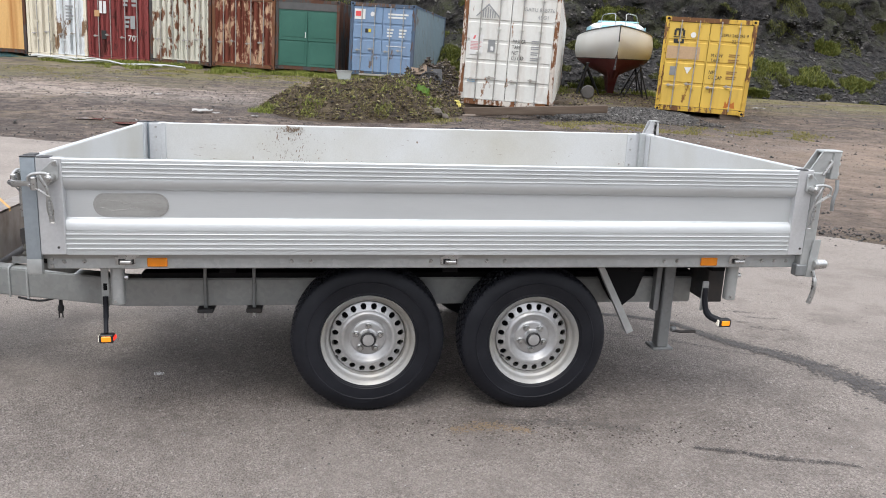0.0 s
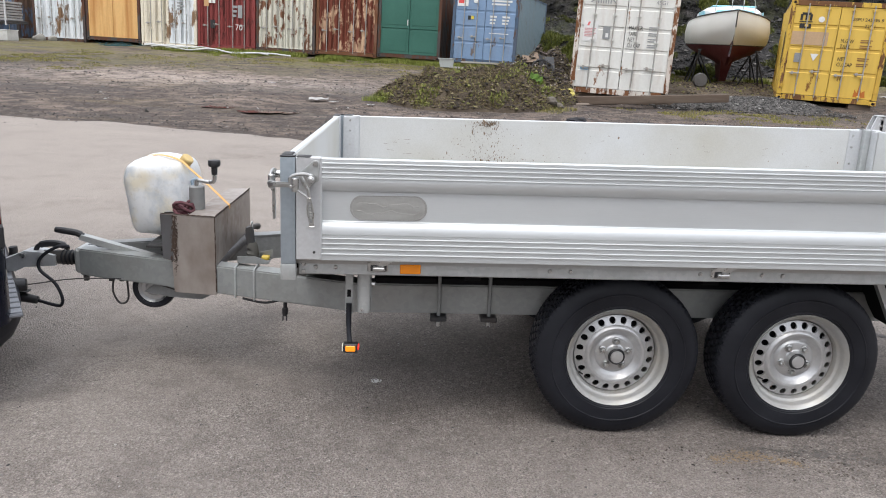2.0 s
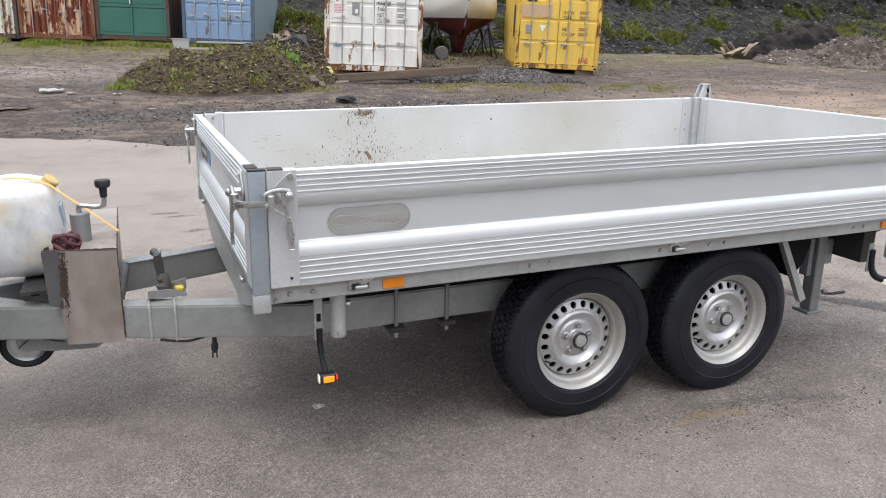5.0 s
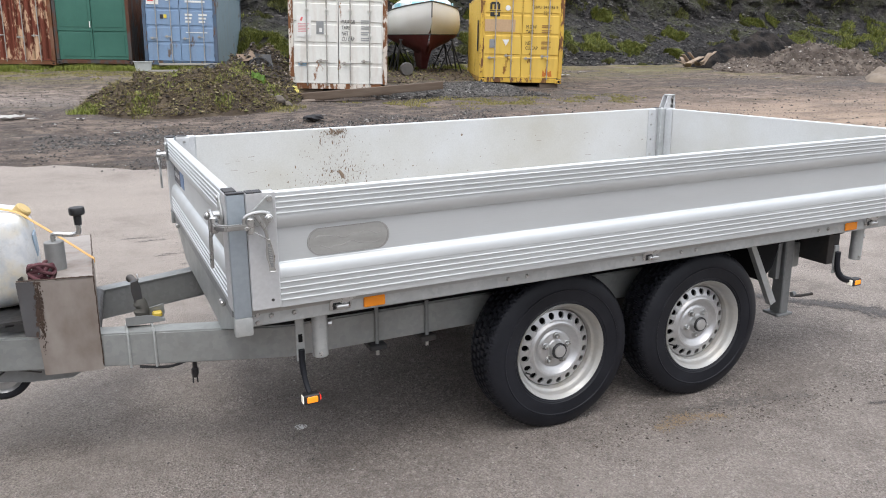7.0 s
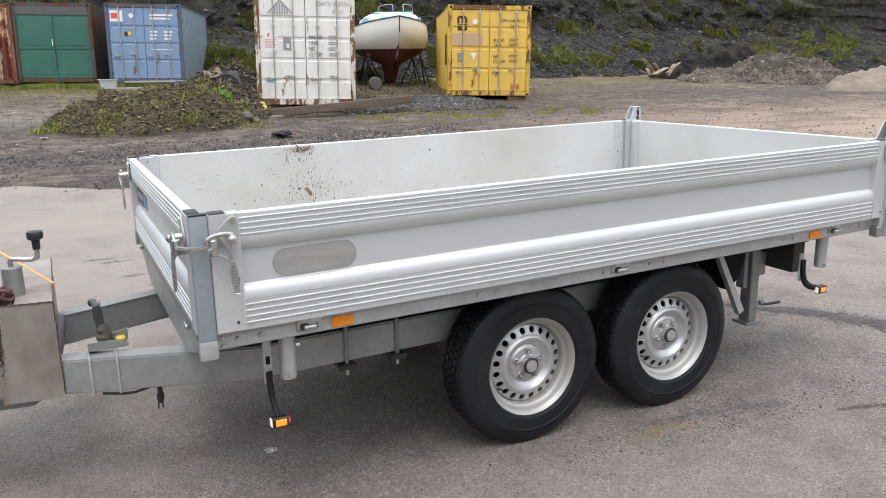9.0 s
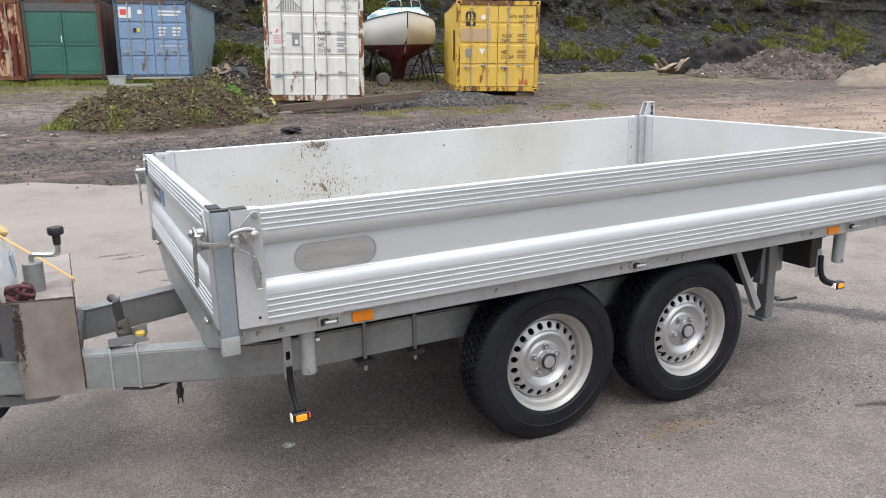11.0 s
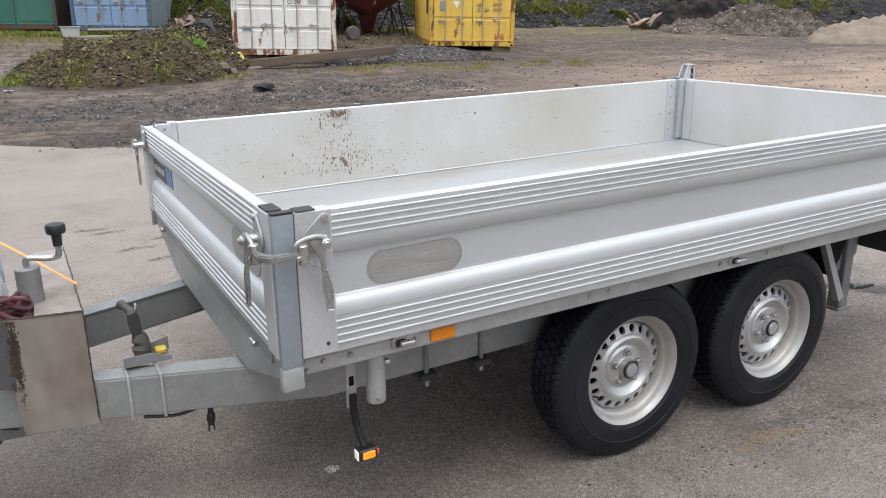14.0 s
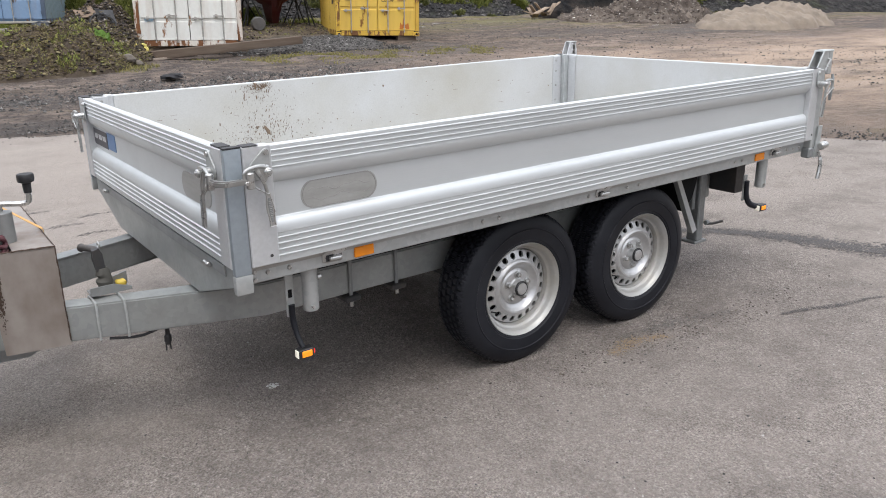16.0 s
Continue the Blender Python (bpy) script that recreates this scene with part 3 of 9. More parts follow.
def board_profile():
    """Outline of the extruded side: (height, how far out), outer skin then flat back."""
    pts = [(0.0, 0.0)]

    def ribs(z0, count, step):
        for k in range(count):
            z = z0 + k * step
            pts.extend([(z - 0.003, 0.0), (z - 0.002, 0.004), (z + 0.0006, 0.0042), (z + 0.0028, 0.0)])
    ribs(0.024, 4, 0.02)
    pts.append((0.098, 0.0))
    for k in range(9):
        a = k / 8
        pts.append((0.100 + 0.046 * math.sin(a * math.pi / 2), 0.002 - 0.024 * (1 - math.cos(a * math.pi / 2))))
    pts.append((0.148, -0.024))
    pts.append((0.258, -0.024))
    for k in range(9):
        a = k / 8
        pts.append((0.260 + 0.044 * (1 - math.cos(a * math.pi / 2)), -0.024 + 0.025 * math.sin(a * math.pi / 2)))
    ribs(0.314, 4, 0.0175)
    pts.extend([(0.381, 0.0), (0.384, -0.004), (0.384, -0.028), (0.381, -0.03), (0.003, -0.03), (0.0, -0.027)])
    return pts


PROFILE = [(u * (BOARD_Z1 - BOARD_Z0) / 0.384, v) for u, v in board_profile()]


def side_board(name, along, out_sign, plane, label=""):
    """A drop side along x on the plane y, facing -y for out_sign -1."""
    return part(name, prism(PROFILE, along, lambda u, v, w: (w, plane + out_sign * v, BOARD_Z0 + u)), ALU, trailer, label)


near_board = side_board("side_board", (-1.18, 1.853), -1, NEAR)
far_board = side_board("side_board", (-1.18, 1.853), 1, FAR)
front_board = part("front_board", prism(PROFILE, (NEAR + 0.104, FAR - 0.104), lambda u, v, w: (FRONT - v, w, BOARD_Z0 + u)), ALU, trailer)
tail_board = part("tail_board", prism(PROFILE, (NEAR + 0.10, FAR - 0.10), lambda u, v, w: (REAR + 0.03 + v, w, BOARD_Z0 + u)), ALU, trailer)
# flat scuffed inner skins
part("inner_panel", box(-1.175, 1.85, NEAR + 0.0303, NEAR + 0.034, BOARD_Z0 + 0.004, BOARD_Z1 - 0.004), ALU_IN, near_board)
part("inner_panel", box(-1.175, 1.85, FAR - 0.034, FAR - 0.0303, BOARD_Z0 + 0.004, BOARD_Z1 - 0.004), ALU_IN, far_board, "white-grey inner face spattered with mud")
part("inner_panel", box(FRONT + 0.0303, FRONT + 0.034, NEAR + 0.14, FAR - 0.14, BOARD_Z0 + 0.004, BOARD_Z1 - 0.004), ALU_IN, front_board)
part("inner_panel", box(REAR - 0.004, REAR - 0.0003, NEAR + 0.1, FAR - 0.1, BOARD_Z0 + 0.004, BOARD_Z1 - 0.004), ALU_IN, tail_board)

# end castings of the boards
for y, s in ((NEAR, -1), (FAR, 1)):
    b = near_board if s < 0 else far_board
    for x0, x1 in ((-1.272, -1.179), (1.851, 1.922)):
        y0, y1 = sorted((y + s * 0.006, y - s * 0.036))
        part("end_plate", box(x0, x1, y0, y1, BOARD_Z0 + 0.001, BOARD_Z1 + 0.003, 0.003), ALU_CAP, b)
        part("end_cap", box(x0 + 0.003, 0.5 * (x0 + x1) + 0.006, y0 - 0.001, y1 + 0.001, BOARD_Z1 + 0.003, BOARD_Z1 + 0.0065, 0.0015), BLACK, b)
        xc = 0.5 * (x0 + x1) + 0.02
        for z in (0.82, 1.13):
            part("screw", cyl((xc, y + s * 0.005, z), (xc, y + s * 0.0085, z), 0.005, seg=10), STEEL_DARK, b)
for y0, y1 in ((NEAR + 0.022, NEAR + 0.105), (FAR - 0.105, FAR - 0.022)):
    part("end_plate", box(FRONT - 0.006, FRONT + 0.036, y0, y1, BOARD_Z0 + 0.001, BOARD_Z1 + 0.003, 0.003), ALU_CAP, front_board)
    part("end_cap", box(FRONT - 0.004, FRONT + 0.034, y0 + 0.01, y1 - 0.003, BOARD_Z1 + 0.003, BOARD_Z1 + 0.009, 0.002), BLACK, front_board)
for y0, y1 in ((NEAR + 0.04, NEAR + 0.101), (FAR - 0.101, FAR - 0.04)):
    part("end_plate", box(REAR - 0.006, REAR + 0.036, y0, y1, BOARD_Z0 + 0.001, BOARD_Z1 + 0.003, 0.003), ALU_CAP, tail_board)

# the oval handhold plates
for x, y, s in ((-0.937, NEAR, -1), (-0.937, FAR, 1)):
    poly = []
    for k in range(24):
        a = k * math.tau / 24
        poly.append((x + math.copysign(0.097, math.cos(a)) + 0.045 * math.cos(a), 0.985 + 0.047 * math.sin(a)))
    d = sorted((y - s * 0.0245, y - s * 0.0215))
    part("oval_plate", prism(poly, d, lambda u, v, w: (u, w, v)), ALU_PLATE, near_board if s < 0 else far_board, "dull scratched oval plate")
    oval = (near_board if s < 0 else far_board).children[-1]
    rim = [(x + math.copysign(0.093, math.cos(k * math.tau / 40)) + 0.043 * math.cos(k * math.tau / 40), y - s * 0.0212, 0.985 + 0.0445 * math.sin(k * math.tau / 40)) for k in range(40)]
    part("worn_edge", tube(rim, 0.0008, 5, closed=True), PLATE_LINE, oval)
    for z, a in ((0.998, 0.0), (0.968, 2.0)):
        part("scratch", tube([(x - 0.115 + 0.0115 * k, y - s * 0.0214, z + 0.006 * math.sin(0.55 * k + a) + 0.003 * math.sin(1.3 * k)) for k in range(21)], 0.0009, 5), PLATE_LINE, oval)
poly = []
for k in range(24):
    a = k * math.tau / 24
    poly.append((NEAR + 0.36 + math.copysign(0.097, math.cos(a)) + 0.045 * math.cos(a), 0.985 + 0.047 * math.sin(a)))
part("oval_plate", prism(poly, (FRONT + 0.0205, FRONT + 0.0245), lambda u, v, w: (w, u, v)), ALU_PLATE, front_board, "dull scratched oval plate")

# plain maker's sticker on the front board: dark and blue bars
STICKER = [("sticker", 1.325, 1.67, 0.955, 1.03, plain("sticker_dark", (0.05, 0.05, 0.06), 0.4)), ("sticker_field", 1.18, 1.315, 0.96, 1.035, plain("sticker_blue", (0.1, 0.2, 0.38), 0.4))]
plate_dark = None
for name, y0, y1, z0, z1, mat in STICKER:
    ob = part(name, box(FRONT + 0.0215, FRONT + 0.0236, y0, y1, z0, z1), mat, front_board, "plain dark sticker" if name == "sticker" else "plain blue sticker")
    plate_dark = plate_dark or ob
for k in range(4):
    part("sticker_bar", box(FRONT + 0.0208, FRONT + 0.0216, 1.35 + 0.075 * k, 1.405 + 0.075 * k, 0.985, 1.008), ALU_CAP, plate_dark)

# front corner posts, with foot castings
for y, s in ((NEAR, 1), (FAR, -1)):
    def corner(z0, z1, grow, bevel=0.004):
        y0, y1 = sorted((y - s * (0.004 + grow), y + s * (0.02 + grow)))
        return box(FRONT - 0.004 - grow, FRONT + 0.05 + grow, y0, y1, z0, z1, bevel, seg=2)
    post = part("corner_post", corner(0.772, BOARD_Z1 + 0.002, 0.0), ZINC_BLUE, trailer, "blue-grey steel corner post")
    part("post_cap", corner(BOARD_Z1 + 0.002, BOARD_Z1 + 0.008, 0.001), BLACK, post)
    part("post_foot", corner(0.71, 0.773, 0.002, 0.008), ZINC, post)

# bed floor, side rails and front sill
part("bed_floor", prism([(FRONT + 0.034, NEAR + 0.036), (FRONT + 0.034, FAR - 0.036), (REAR, FAR - 0.036), (REAR, NEAR + 0.036)], (0.765, 0.79), lambda u, v, w: (u, v, w)), BED, trailer, "scuffed grey metal bed floor")
# added black sheet that deepens the shade under the bed
part("bed_underside", prism([(FRONT + 0.034, NEAR + 0.055), (FRONT + 0.034, FAR - 0.055), (REAR, FAR - 0.055), (REAR, NEAR + 0.055)], (0.742, 0.762), lambda u, v, w: (u, v, w)), SHADE, trailer, "black sheet added under the bed in place of shade")
part("floor_edge", box(FRONT + 0.04, REAR - 0.01, FAR - 0.05, FAR - 0.036, 0.79, 0.798, 0.003), ALU_CAP, trailer)
for y, s in ((NEAR, 1), (FAR, -1)):
    y0, y1 = sorted((y + s * 0.04, y + s * 0.085))
    rail = part("side_rail", box(-1.27, 1.945, y0, y1, 0.722, 0.779, 0.004), ZINC, trailer)
    outer = y + s * 0.04
    for x in (-1.25, -1.205, -1.13, -0.32, -0.24, 0.26, 0.5, 0.58, 1.3, 1.36, 1.76, 1.82, 1.88):
        for z in ((0.762, 0.735) if x == -1.25 else (0.752,)):
            part("rivet", cyl((x, outer, z), (x, outer - s * 0.006, z), 0.009, 0.006, 10), CHROME, rail)
    # latch plates with a pin under the board
    for x in (-0.969, 0.342, 1.645):
        latch = part("drop_latch", box(x - 0.042, x + 0.034, *sorted((outer - s * 0.001, outer - s * 0.006)), 0.738, 0.776, 0.003), CHROME, rail)
        part("latch_slot", box(x - 0.03, x + 0.03, *sorted((outer - s * 0.0058, outer - s * 0.0075)), 0.741, 0.764, 0.001), STEEL_DARK, latch, "dark slot round the latch pin")
        part("latch_screw", cyl((x - 0.036, outer - s * 0.005, 0.768), (x - 0.036, outer - s * 0.011, 0.768), 0.006, seg=8), CHROME, latch)
        part("latch_pin", cyl((x - 0.022, outer - s * 0.016, 0.752), (x + 0.024, outer - s * 0.016, 0.752), 0.0095, seg=14, bevel=0.003), CHROME, latch)
        part("latch_ear", prism([(x + 0.012, 0.757), (x + 0.05, 0.776), (x + 0.05, 0.783), (x - 0.03, 0.783), (x - 0.03, 0.776)], sorted((outer - s * 0.006, outer - s * 0.012)), lambda u, v, w: (u, w, v)), CHROME, latch)
    for x in (-0.85, 1.508):
        part("side_reflector", box(x - 0.039, x + 0.039, *sorted((outer, outer - s * 0.008)), 0.731, 0.768, 0.003), ORANGE, rail, "orange side reflector")
# folded front sill, tapering under the bed
sill = [(NEAR + 0.05, 0.775), (FAR - 0.05, 0.775), (FAR - 0.05, 0.72), (FAR - 0.42, 0.60), (NEAR + 0.42, 0.60), (NEAR + 0.05, 0.72)]
sill_ob = part("front_sill", prism(sill, (FRONT + 0.012, FRONT + 0.03), lambda u, v, w: (w, u, v)), ZINC_MID, trailer)
for y in (NEAR + 0.26, FAR - 0.28):
    part("drop_latch", cyl((FRONT - 0.004, y - 0.022, 0.752), (FRONT - 0.004, y + 0.022, 0.752), 0.009, seg=12, bevel=0.003), CHROME, sill_ob)
part("sill_strip", box(FRONT + 0.006, FRONT + 0.012, NEAR + 0.12, FAR - 0.12, 0.74, 0.776), ZINC_DARK, sill_ob)


def lever_latch(m, group_parent):
    """Over-centre corner latch: backing plate, pivot, claw, wire links and a hanging ribbed grip; local x along the board, -y outward."""
    def flat(poly, d0, d1, bevel=0.002):
        bm = prism(poly, (d0, d1), lambda u, v, w: (u, w, v))
        bmesh.ops.bevel(bm, geom=bm.edges, offset=bevel, segments=1, affect="EDGES")
        return bm

    def put(name, bm, mat, parent, label=""):
        bmesh.ops.transform(bm, matrix=m, verts=bm.verts)
        return part(name, bm, mat, parent, label)
    base = put("latch_plate", flat([(0.024, 0.05), (0.02, 0.062), (0.01, 0.066), (0.001, 0.061), (-0.04, 0.022), (-0.046, 0.0), (-0.034, -0.03), (-0.008, -0.03), (0.024, -0.008)], -0.007, -0.001, 0.0015), ZINC, group_parent)
    put("pivot", cyl((0.0, -0.003, 0.0), (0.0, -0.05, 0.0), 0.0145, 0.0135, 20, bevel=0.003), CHROME, base)
    put("pivot_cap", cyl((0.0, -0.049, 0.0), (0.0, -0.054, 0.0), 0.0085, 0.0075, 16, bevel=0.002), FITTING, base)
    put("screw", cyl((0.011, -0.005, 0.053), (0.011, -0.012, 0.053), 0.0085, seg=10), CHROME, base)
    claw = curve_pts([(0.002, -0.036, 0.013), (-0.02, -0.037, 0.019), (-0.045, -0.038, 0.018), (-0.066, -0.038, 0.012), (-0.075, -0.038, 0.0), (-0.072, -0.037, -0.024)])
    put("claw", tube(claw, [0.0072 - 0.0022 * k / (len(claw) - 1) for k in range(len(claw))], 10), FITTING, base)
    neck = curve_pts([(-0.036, -0.036, 0.012), (-0.03, -0.037, 0.0), (-0.02, -0.038, -0.018), (-0.012, -0.038, -0.036), (-0.008, -0.038, -0.055), (-0.0065, -0.038, -0.068)])
    put("lever_neck", tube(neck, [0.0085 - 0.0035 * k / (len(neck) - 1) for k in range(len(neck))], 10), FITTING, base)
    put("lever_web", flat([(-0.034, 0.012), (0.0, 0.01), (0.006, -0.008), (-0.006, -0.03), (-0.013, -0.034)], -0.041, -0.033, 0.002), FITTING, base)
    for d in (-0.006, 0.006):
        put("wire_link", tube([(-0.068, -0.037 + d, -0.026), (-0.055, -0.038 + d, -0.033), (-0.03, -0.038 + d, -0.05), (-0.006, -0.038 + 0.6 * d, -0.067)], 0.0026, 8), CHROME, base)
    put("link_eye", cyl((-0.07, -0.048, -0.026), (-0.07, -0.026, -0.026), 0.006, seg=10, bevel=0.001), CHROME, base)
    levels, half = [-0.066, -0.08, -0.1, -0.122, -0.145, -0.156, -0.164, -0.17], [0.0055, 0.0065, 0.0105, 0.0115, 0.0078, 0.0066, 0.0085, 0.0095]
    lean = [-0.0065, -0.005, -0.003, -0.001, 0.001, 0.002, 0.003, 0.0035]
    rim = [(c + w, z) for z, w, c in zip(levels, half, lean)] + [(c - w, z) for z, w, c in reversed(list(zip(levels, half, lean)))]
    body = put("grip", flat(rim, -0.042, -0.034, 0.001), FITTING, base)
    put("grip_rim", tube([(u, -0.042, v) for u, v in rim], 0.0021, 6, closed=True), CHROME, body)
    put("grip_recess", flat([(c + 0.55 * w, z) for z, w, c in list(zip(levels, half, lean))[1:6]] + [(c - 0.55 * w, z) for z, w, c in reversed(list(zip(levels, half, lean))[1:6])], -0.0428, -0.0415, 0.0002), ZINC_DARK, body)
    for k in range(10):
        z = -0.092 - 0.0055 * k
        x = float(np.interp(-z, [-q for q in levels], lean))
        put("grip_rib", flat([(x - 0.004, z), (x + 0.004, z), (x + 0.004, z + 0.002), (x - 0.004, z + 0.002)], -0.0445, -0.0425, 0.0003), FITTING, body)


def hook_bar(y, s, z):
    """The flat catch that joins two boards round the corner post."""
    x = FRONT
    outline = [(x + 0.066, y - s * 0.05), (x - 0.02, y - s * 0.05), (x - 0.047, y - s * 0.02), (x - 0.047, y + s * 0.04), (x - 0.034, y + s * 0.04), (x - 0.034, y - s * 0.014), (x - 0.014, y - s * 0.037), (x + 0.066, y - s * 0.037)]
    bm = prism(outline, (z - 0.034, z - 0.016), lambda u, v, w: (u, v, w))
    bmesh.ops.bevel(bm, geom=bm.edges, offset=0.004, segments=2, affect="EDGES")
    bar = part("hook_bar", bm, FITTING, trailer)
    part("hook_eye", cyl((x + 0.056, y - s * 0.043, z - 0.05), (x + 0.056, y - s * 0.043, z + 0.0), 0.013, seg=14, bevel=0.003), CHROME, bar)
    part("hook_eye", cyl((x - 0.04, y + s * 0.03, z - 0.05), (x - 0.04, y + s * 0.03, z + 0.0), 0.013, seg=14, bevel=0.003), CHROME, bar)


for y, s in ((NEAR, 1), (FAR, -1)):
    flip = Matrix.Diagonal((1, s, 1, 1))
    lever_latch(pose(-1.212, y - s * 0.006, 1.095) @ flip, near_board if s > 0 else far_board)
    lever_latch(pose(FRONT - 0.006, y + s * 0.104, 1.09, 0, 0, -90) @ Matrix.Diagonal((-s, 1, 1, 1)), front_board)
    hook_bar(y, s, 1.1)

# tailgate posts with hinge towers
for y, s in ((NEAR, 1), (FAR, -1)):
    def at(x0, x1, d0, d1, z0, z1, bevel=0.004):
        return box(x0, x1, *sorted((y + s * d0, y + s * d1)), z0, z1, bevel)
    gpost = part("rear_post", at(1.924, 1.982, 0.0, 0.05, 0.742, 1.16), ZINC, trailer)
    part("post_foot", at(1.911, 1.971, -0.004, 0.045, 0.69, 0.745, 0.006), ZINC_DARK, gpost)
    cheek = [(1.9, 1.16), (2.001, 1.16), (2.001, 1.252), (1.956, 1.252)] if s > 0 else [(1.901, 1.16), (2.0, 1.16), (1.988, 1.25), (1.934, 1.25)]
    tower = part("hinge_tower", prism(cheek, sorted((y + s * 0.004, y + s * 0.012)), lambda u, v, w: (u, w, v)), ZINC if s > 0 else ALU_CAP, gpost)
    part("tower_cheek", prism(cheek, sorted((y + s * 0.052, y + s * 0.06)), lambda u, v, w: (u, w, v)), ZINC if s > 0 else ALU_CAP, tower)
    part("tower_top", at(1.956 if s > 0 else 1.941, 2.046 if s > 0 else 1.991, 0.0, 0.064, 1.246, 1.256, 0.003), ZINC, tower)
    part("hinge_plate", at(2.006 if s > 0 else 1.956, 2.044 if s > 0 else 1.981, 0.004, 0.06, 1.13, 1.25, 0.004), ZINC if s > 0 else ALU_CAP, tower)
    for z in (1.15, 1.195, 1.235):
        bx, by = (2.044, s * 0.03) if s > 0 else (1.961, s * 0.06)
        part("bolt", cyl((bx, y + by, z), (bx + 0.014, y + by, z) if s > 0 else (bx, y + by - 0.012, z), 0.01 if s > 0 else 0.008, seg=8), CHROME, tower)
    part("pin_rod", tube([(1.966, y - s * 0.004, 1.15), (1.996, y - s * 0.012, 1.205), (2.001, y + s * 0.02, 1.215)], 0.007, 8), CHROME, tower)
    part("safety_pin", tube(curve_pts([(2.031, y - s * 0.012, 1.13), (2.029, y - s * 0.02, 1.09), (2.019, y - s * 0.022, 1.04), (2.023, y - s * 0.018, 0.995)]), 0.008, 8), ZINC_DARK, tower)
    lever_latch(pose(1.911, y - s * 0.008, 1.09) @ Matrix.Diagonal((-1, s, 1, 1)), near_board if s > 0 else far_board)
    lower = part("lower_hinge", prism([(1.951, 0.69), (1.991, 0.69), (2.001, 0.86), (1.966, 0.86)], sorted((y - s * 0.012, y - s * 0.004)), lambda u, v, w: (u, w, v)), ZINC, gpost)
    part("hinge_ball", cyl((1.975, y - s * 0.026, 0.752), (2.032, y - s * 0.028, 0.754), 0.022, 0.02, 18, bevel=0.008), CHROME, lower)
    part("release_lever", tube(curve_pts([(1.978, y - s * 0.018, 0.72), (1.985, y - s * 0.03, 0.68), (1.982, y - s * 0.036, 0.63), (1.968, y - s * 0.036, 0.575)]), [0.008] * 6 + [0.011] * 13, 8), CHROME, lower)

# inside rear corners: riveted angle strips
for y, s in ((NEAR, 1), (FAR, -1)):
    strip = part("corner_strip", box(1.79, 1.855, *sorted((y + s * 0.034, y + s * 0.04)), 0.8, BOARD_Z1 - 0.006, 0.002), ALU_CAP, trailer)
    for z in (0.86, 0.96, 1.06, 1.13):
        part("rivet", cyl((1.815, y + s * 0.04, z), (1.815, y + s * 0.045, z), 0.007, seg=8), CHROME, strip)
    part("corner_channel", box(REAR - 0.046, REAR - 0.006, *sorted((y + s * 0.036, y + s * 0.07)), 0.8, BOARD_Z1 + 0.004, 0.004), ZINC, trailer)
    part("corner_strip", box(REAR - 0.011, REAR - 0.005, *sorted((y + s * 0.072, y + s * 0.14)), 0.8, BOARD_Z1 - 0.006, 0.002), ALU_CAP, trailer)
    strip = part("corner_strip", box(-1.275, -1.205, *sorted((y + s * 0.034, y + s * 0.04)), 0.8, BOARD_Z1 - 0.004, 0.002), ALU_CAP, trailer)
    for z in (1.0, 1.08, 1.14):
        part("rivet", cyl((-1.235, y + s * 0.04, z), (-1.235, y + s * 0.045, z), 0.007, seg=8), CHROME, strip)

# chassis: long beams that run into the drawbar, cross members, tipping frame; near-black stands in for shade above
for s in (1, -1):
    def cy(v):
        return MID + s * (v - MID)
    outline = [(-2.44, cy(0.636)), (-1.08, cy(0.16)), (1.62, cy(0.16)), (1.62, cy(0.24)), (-1.06, cy(0.24)), (-2.44, cy(0.716))]
    beam = prism(outline, (0.452, 0.582), lambda u, v, w: (u, v, w))
    bmesh.ops.bevel(beam, geom=beam.edges, offset=0.006, segments=2, affect="EDGES")
    # the far beam gets the darker of the two zincs
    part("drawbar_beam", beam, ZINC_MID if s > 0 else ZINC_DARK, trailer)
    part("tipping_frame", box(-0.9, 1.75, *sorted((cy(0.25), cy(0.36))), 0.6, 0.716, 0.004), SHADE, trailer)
    # near-black strip painted for the shadow gap between rail and beam
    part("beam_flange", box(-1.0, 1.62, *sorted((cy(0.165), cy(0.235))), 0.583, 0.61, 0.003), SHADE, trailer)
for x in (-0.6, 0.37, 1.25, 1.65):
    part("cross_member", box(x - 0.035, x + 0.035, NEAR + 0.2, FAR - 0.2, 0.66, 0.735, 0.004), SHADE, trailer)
for x in (0.0, 0.73):
    part("axle", box(x - 0.045, x + 0.045, 0.1, FAR - 0.34, 0.28, 0.37, 0.01), STEEL_DARK, trailer)
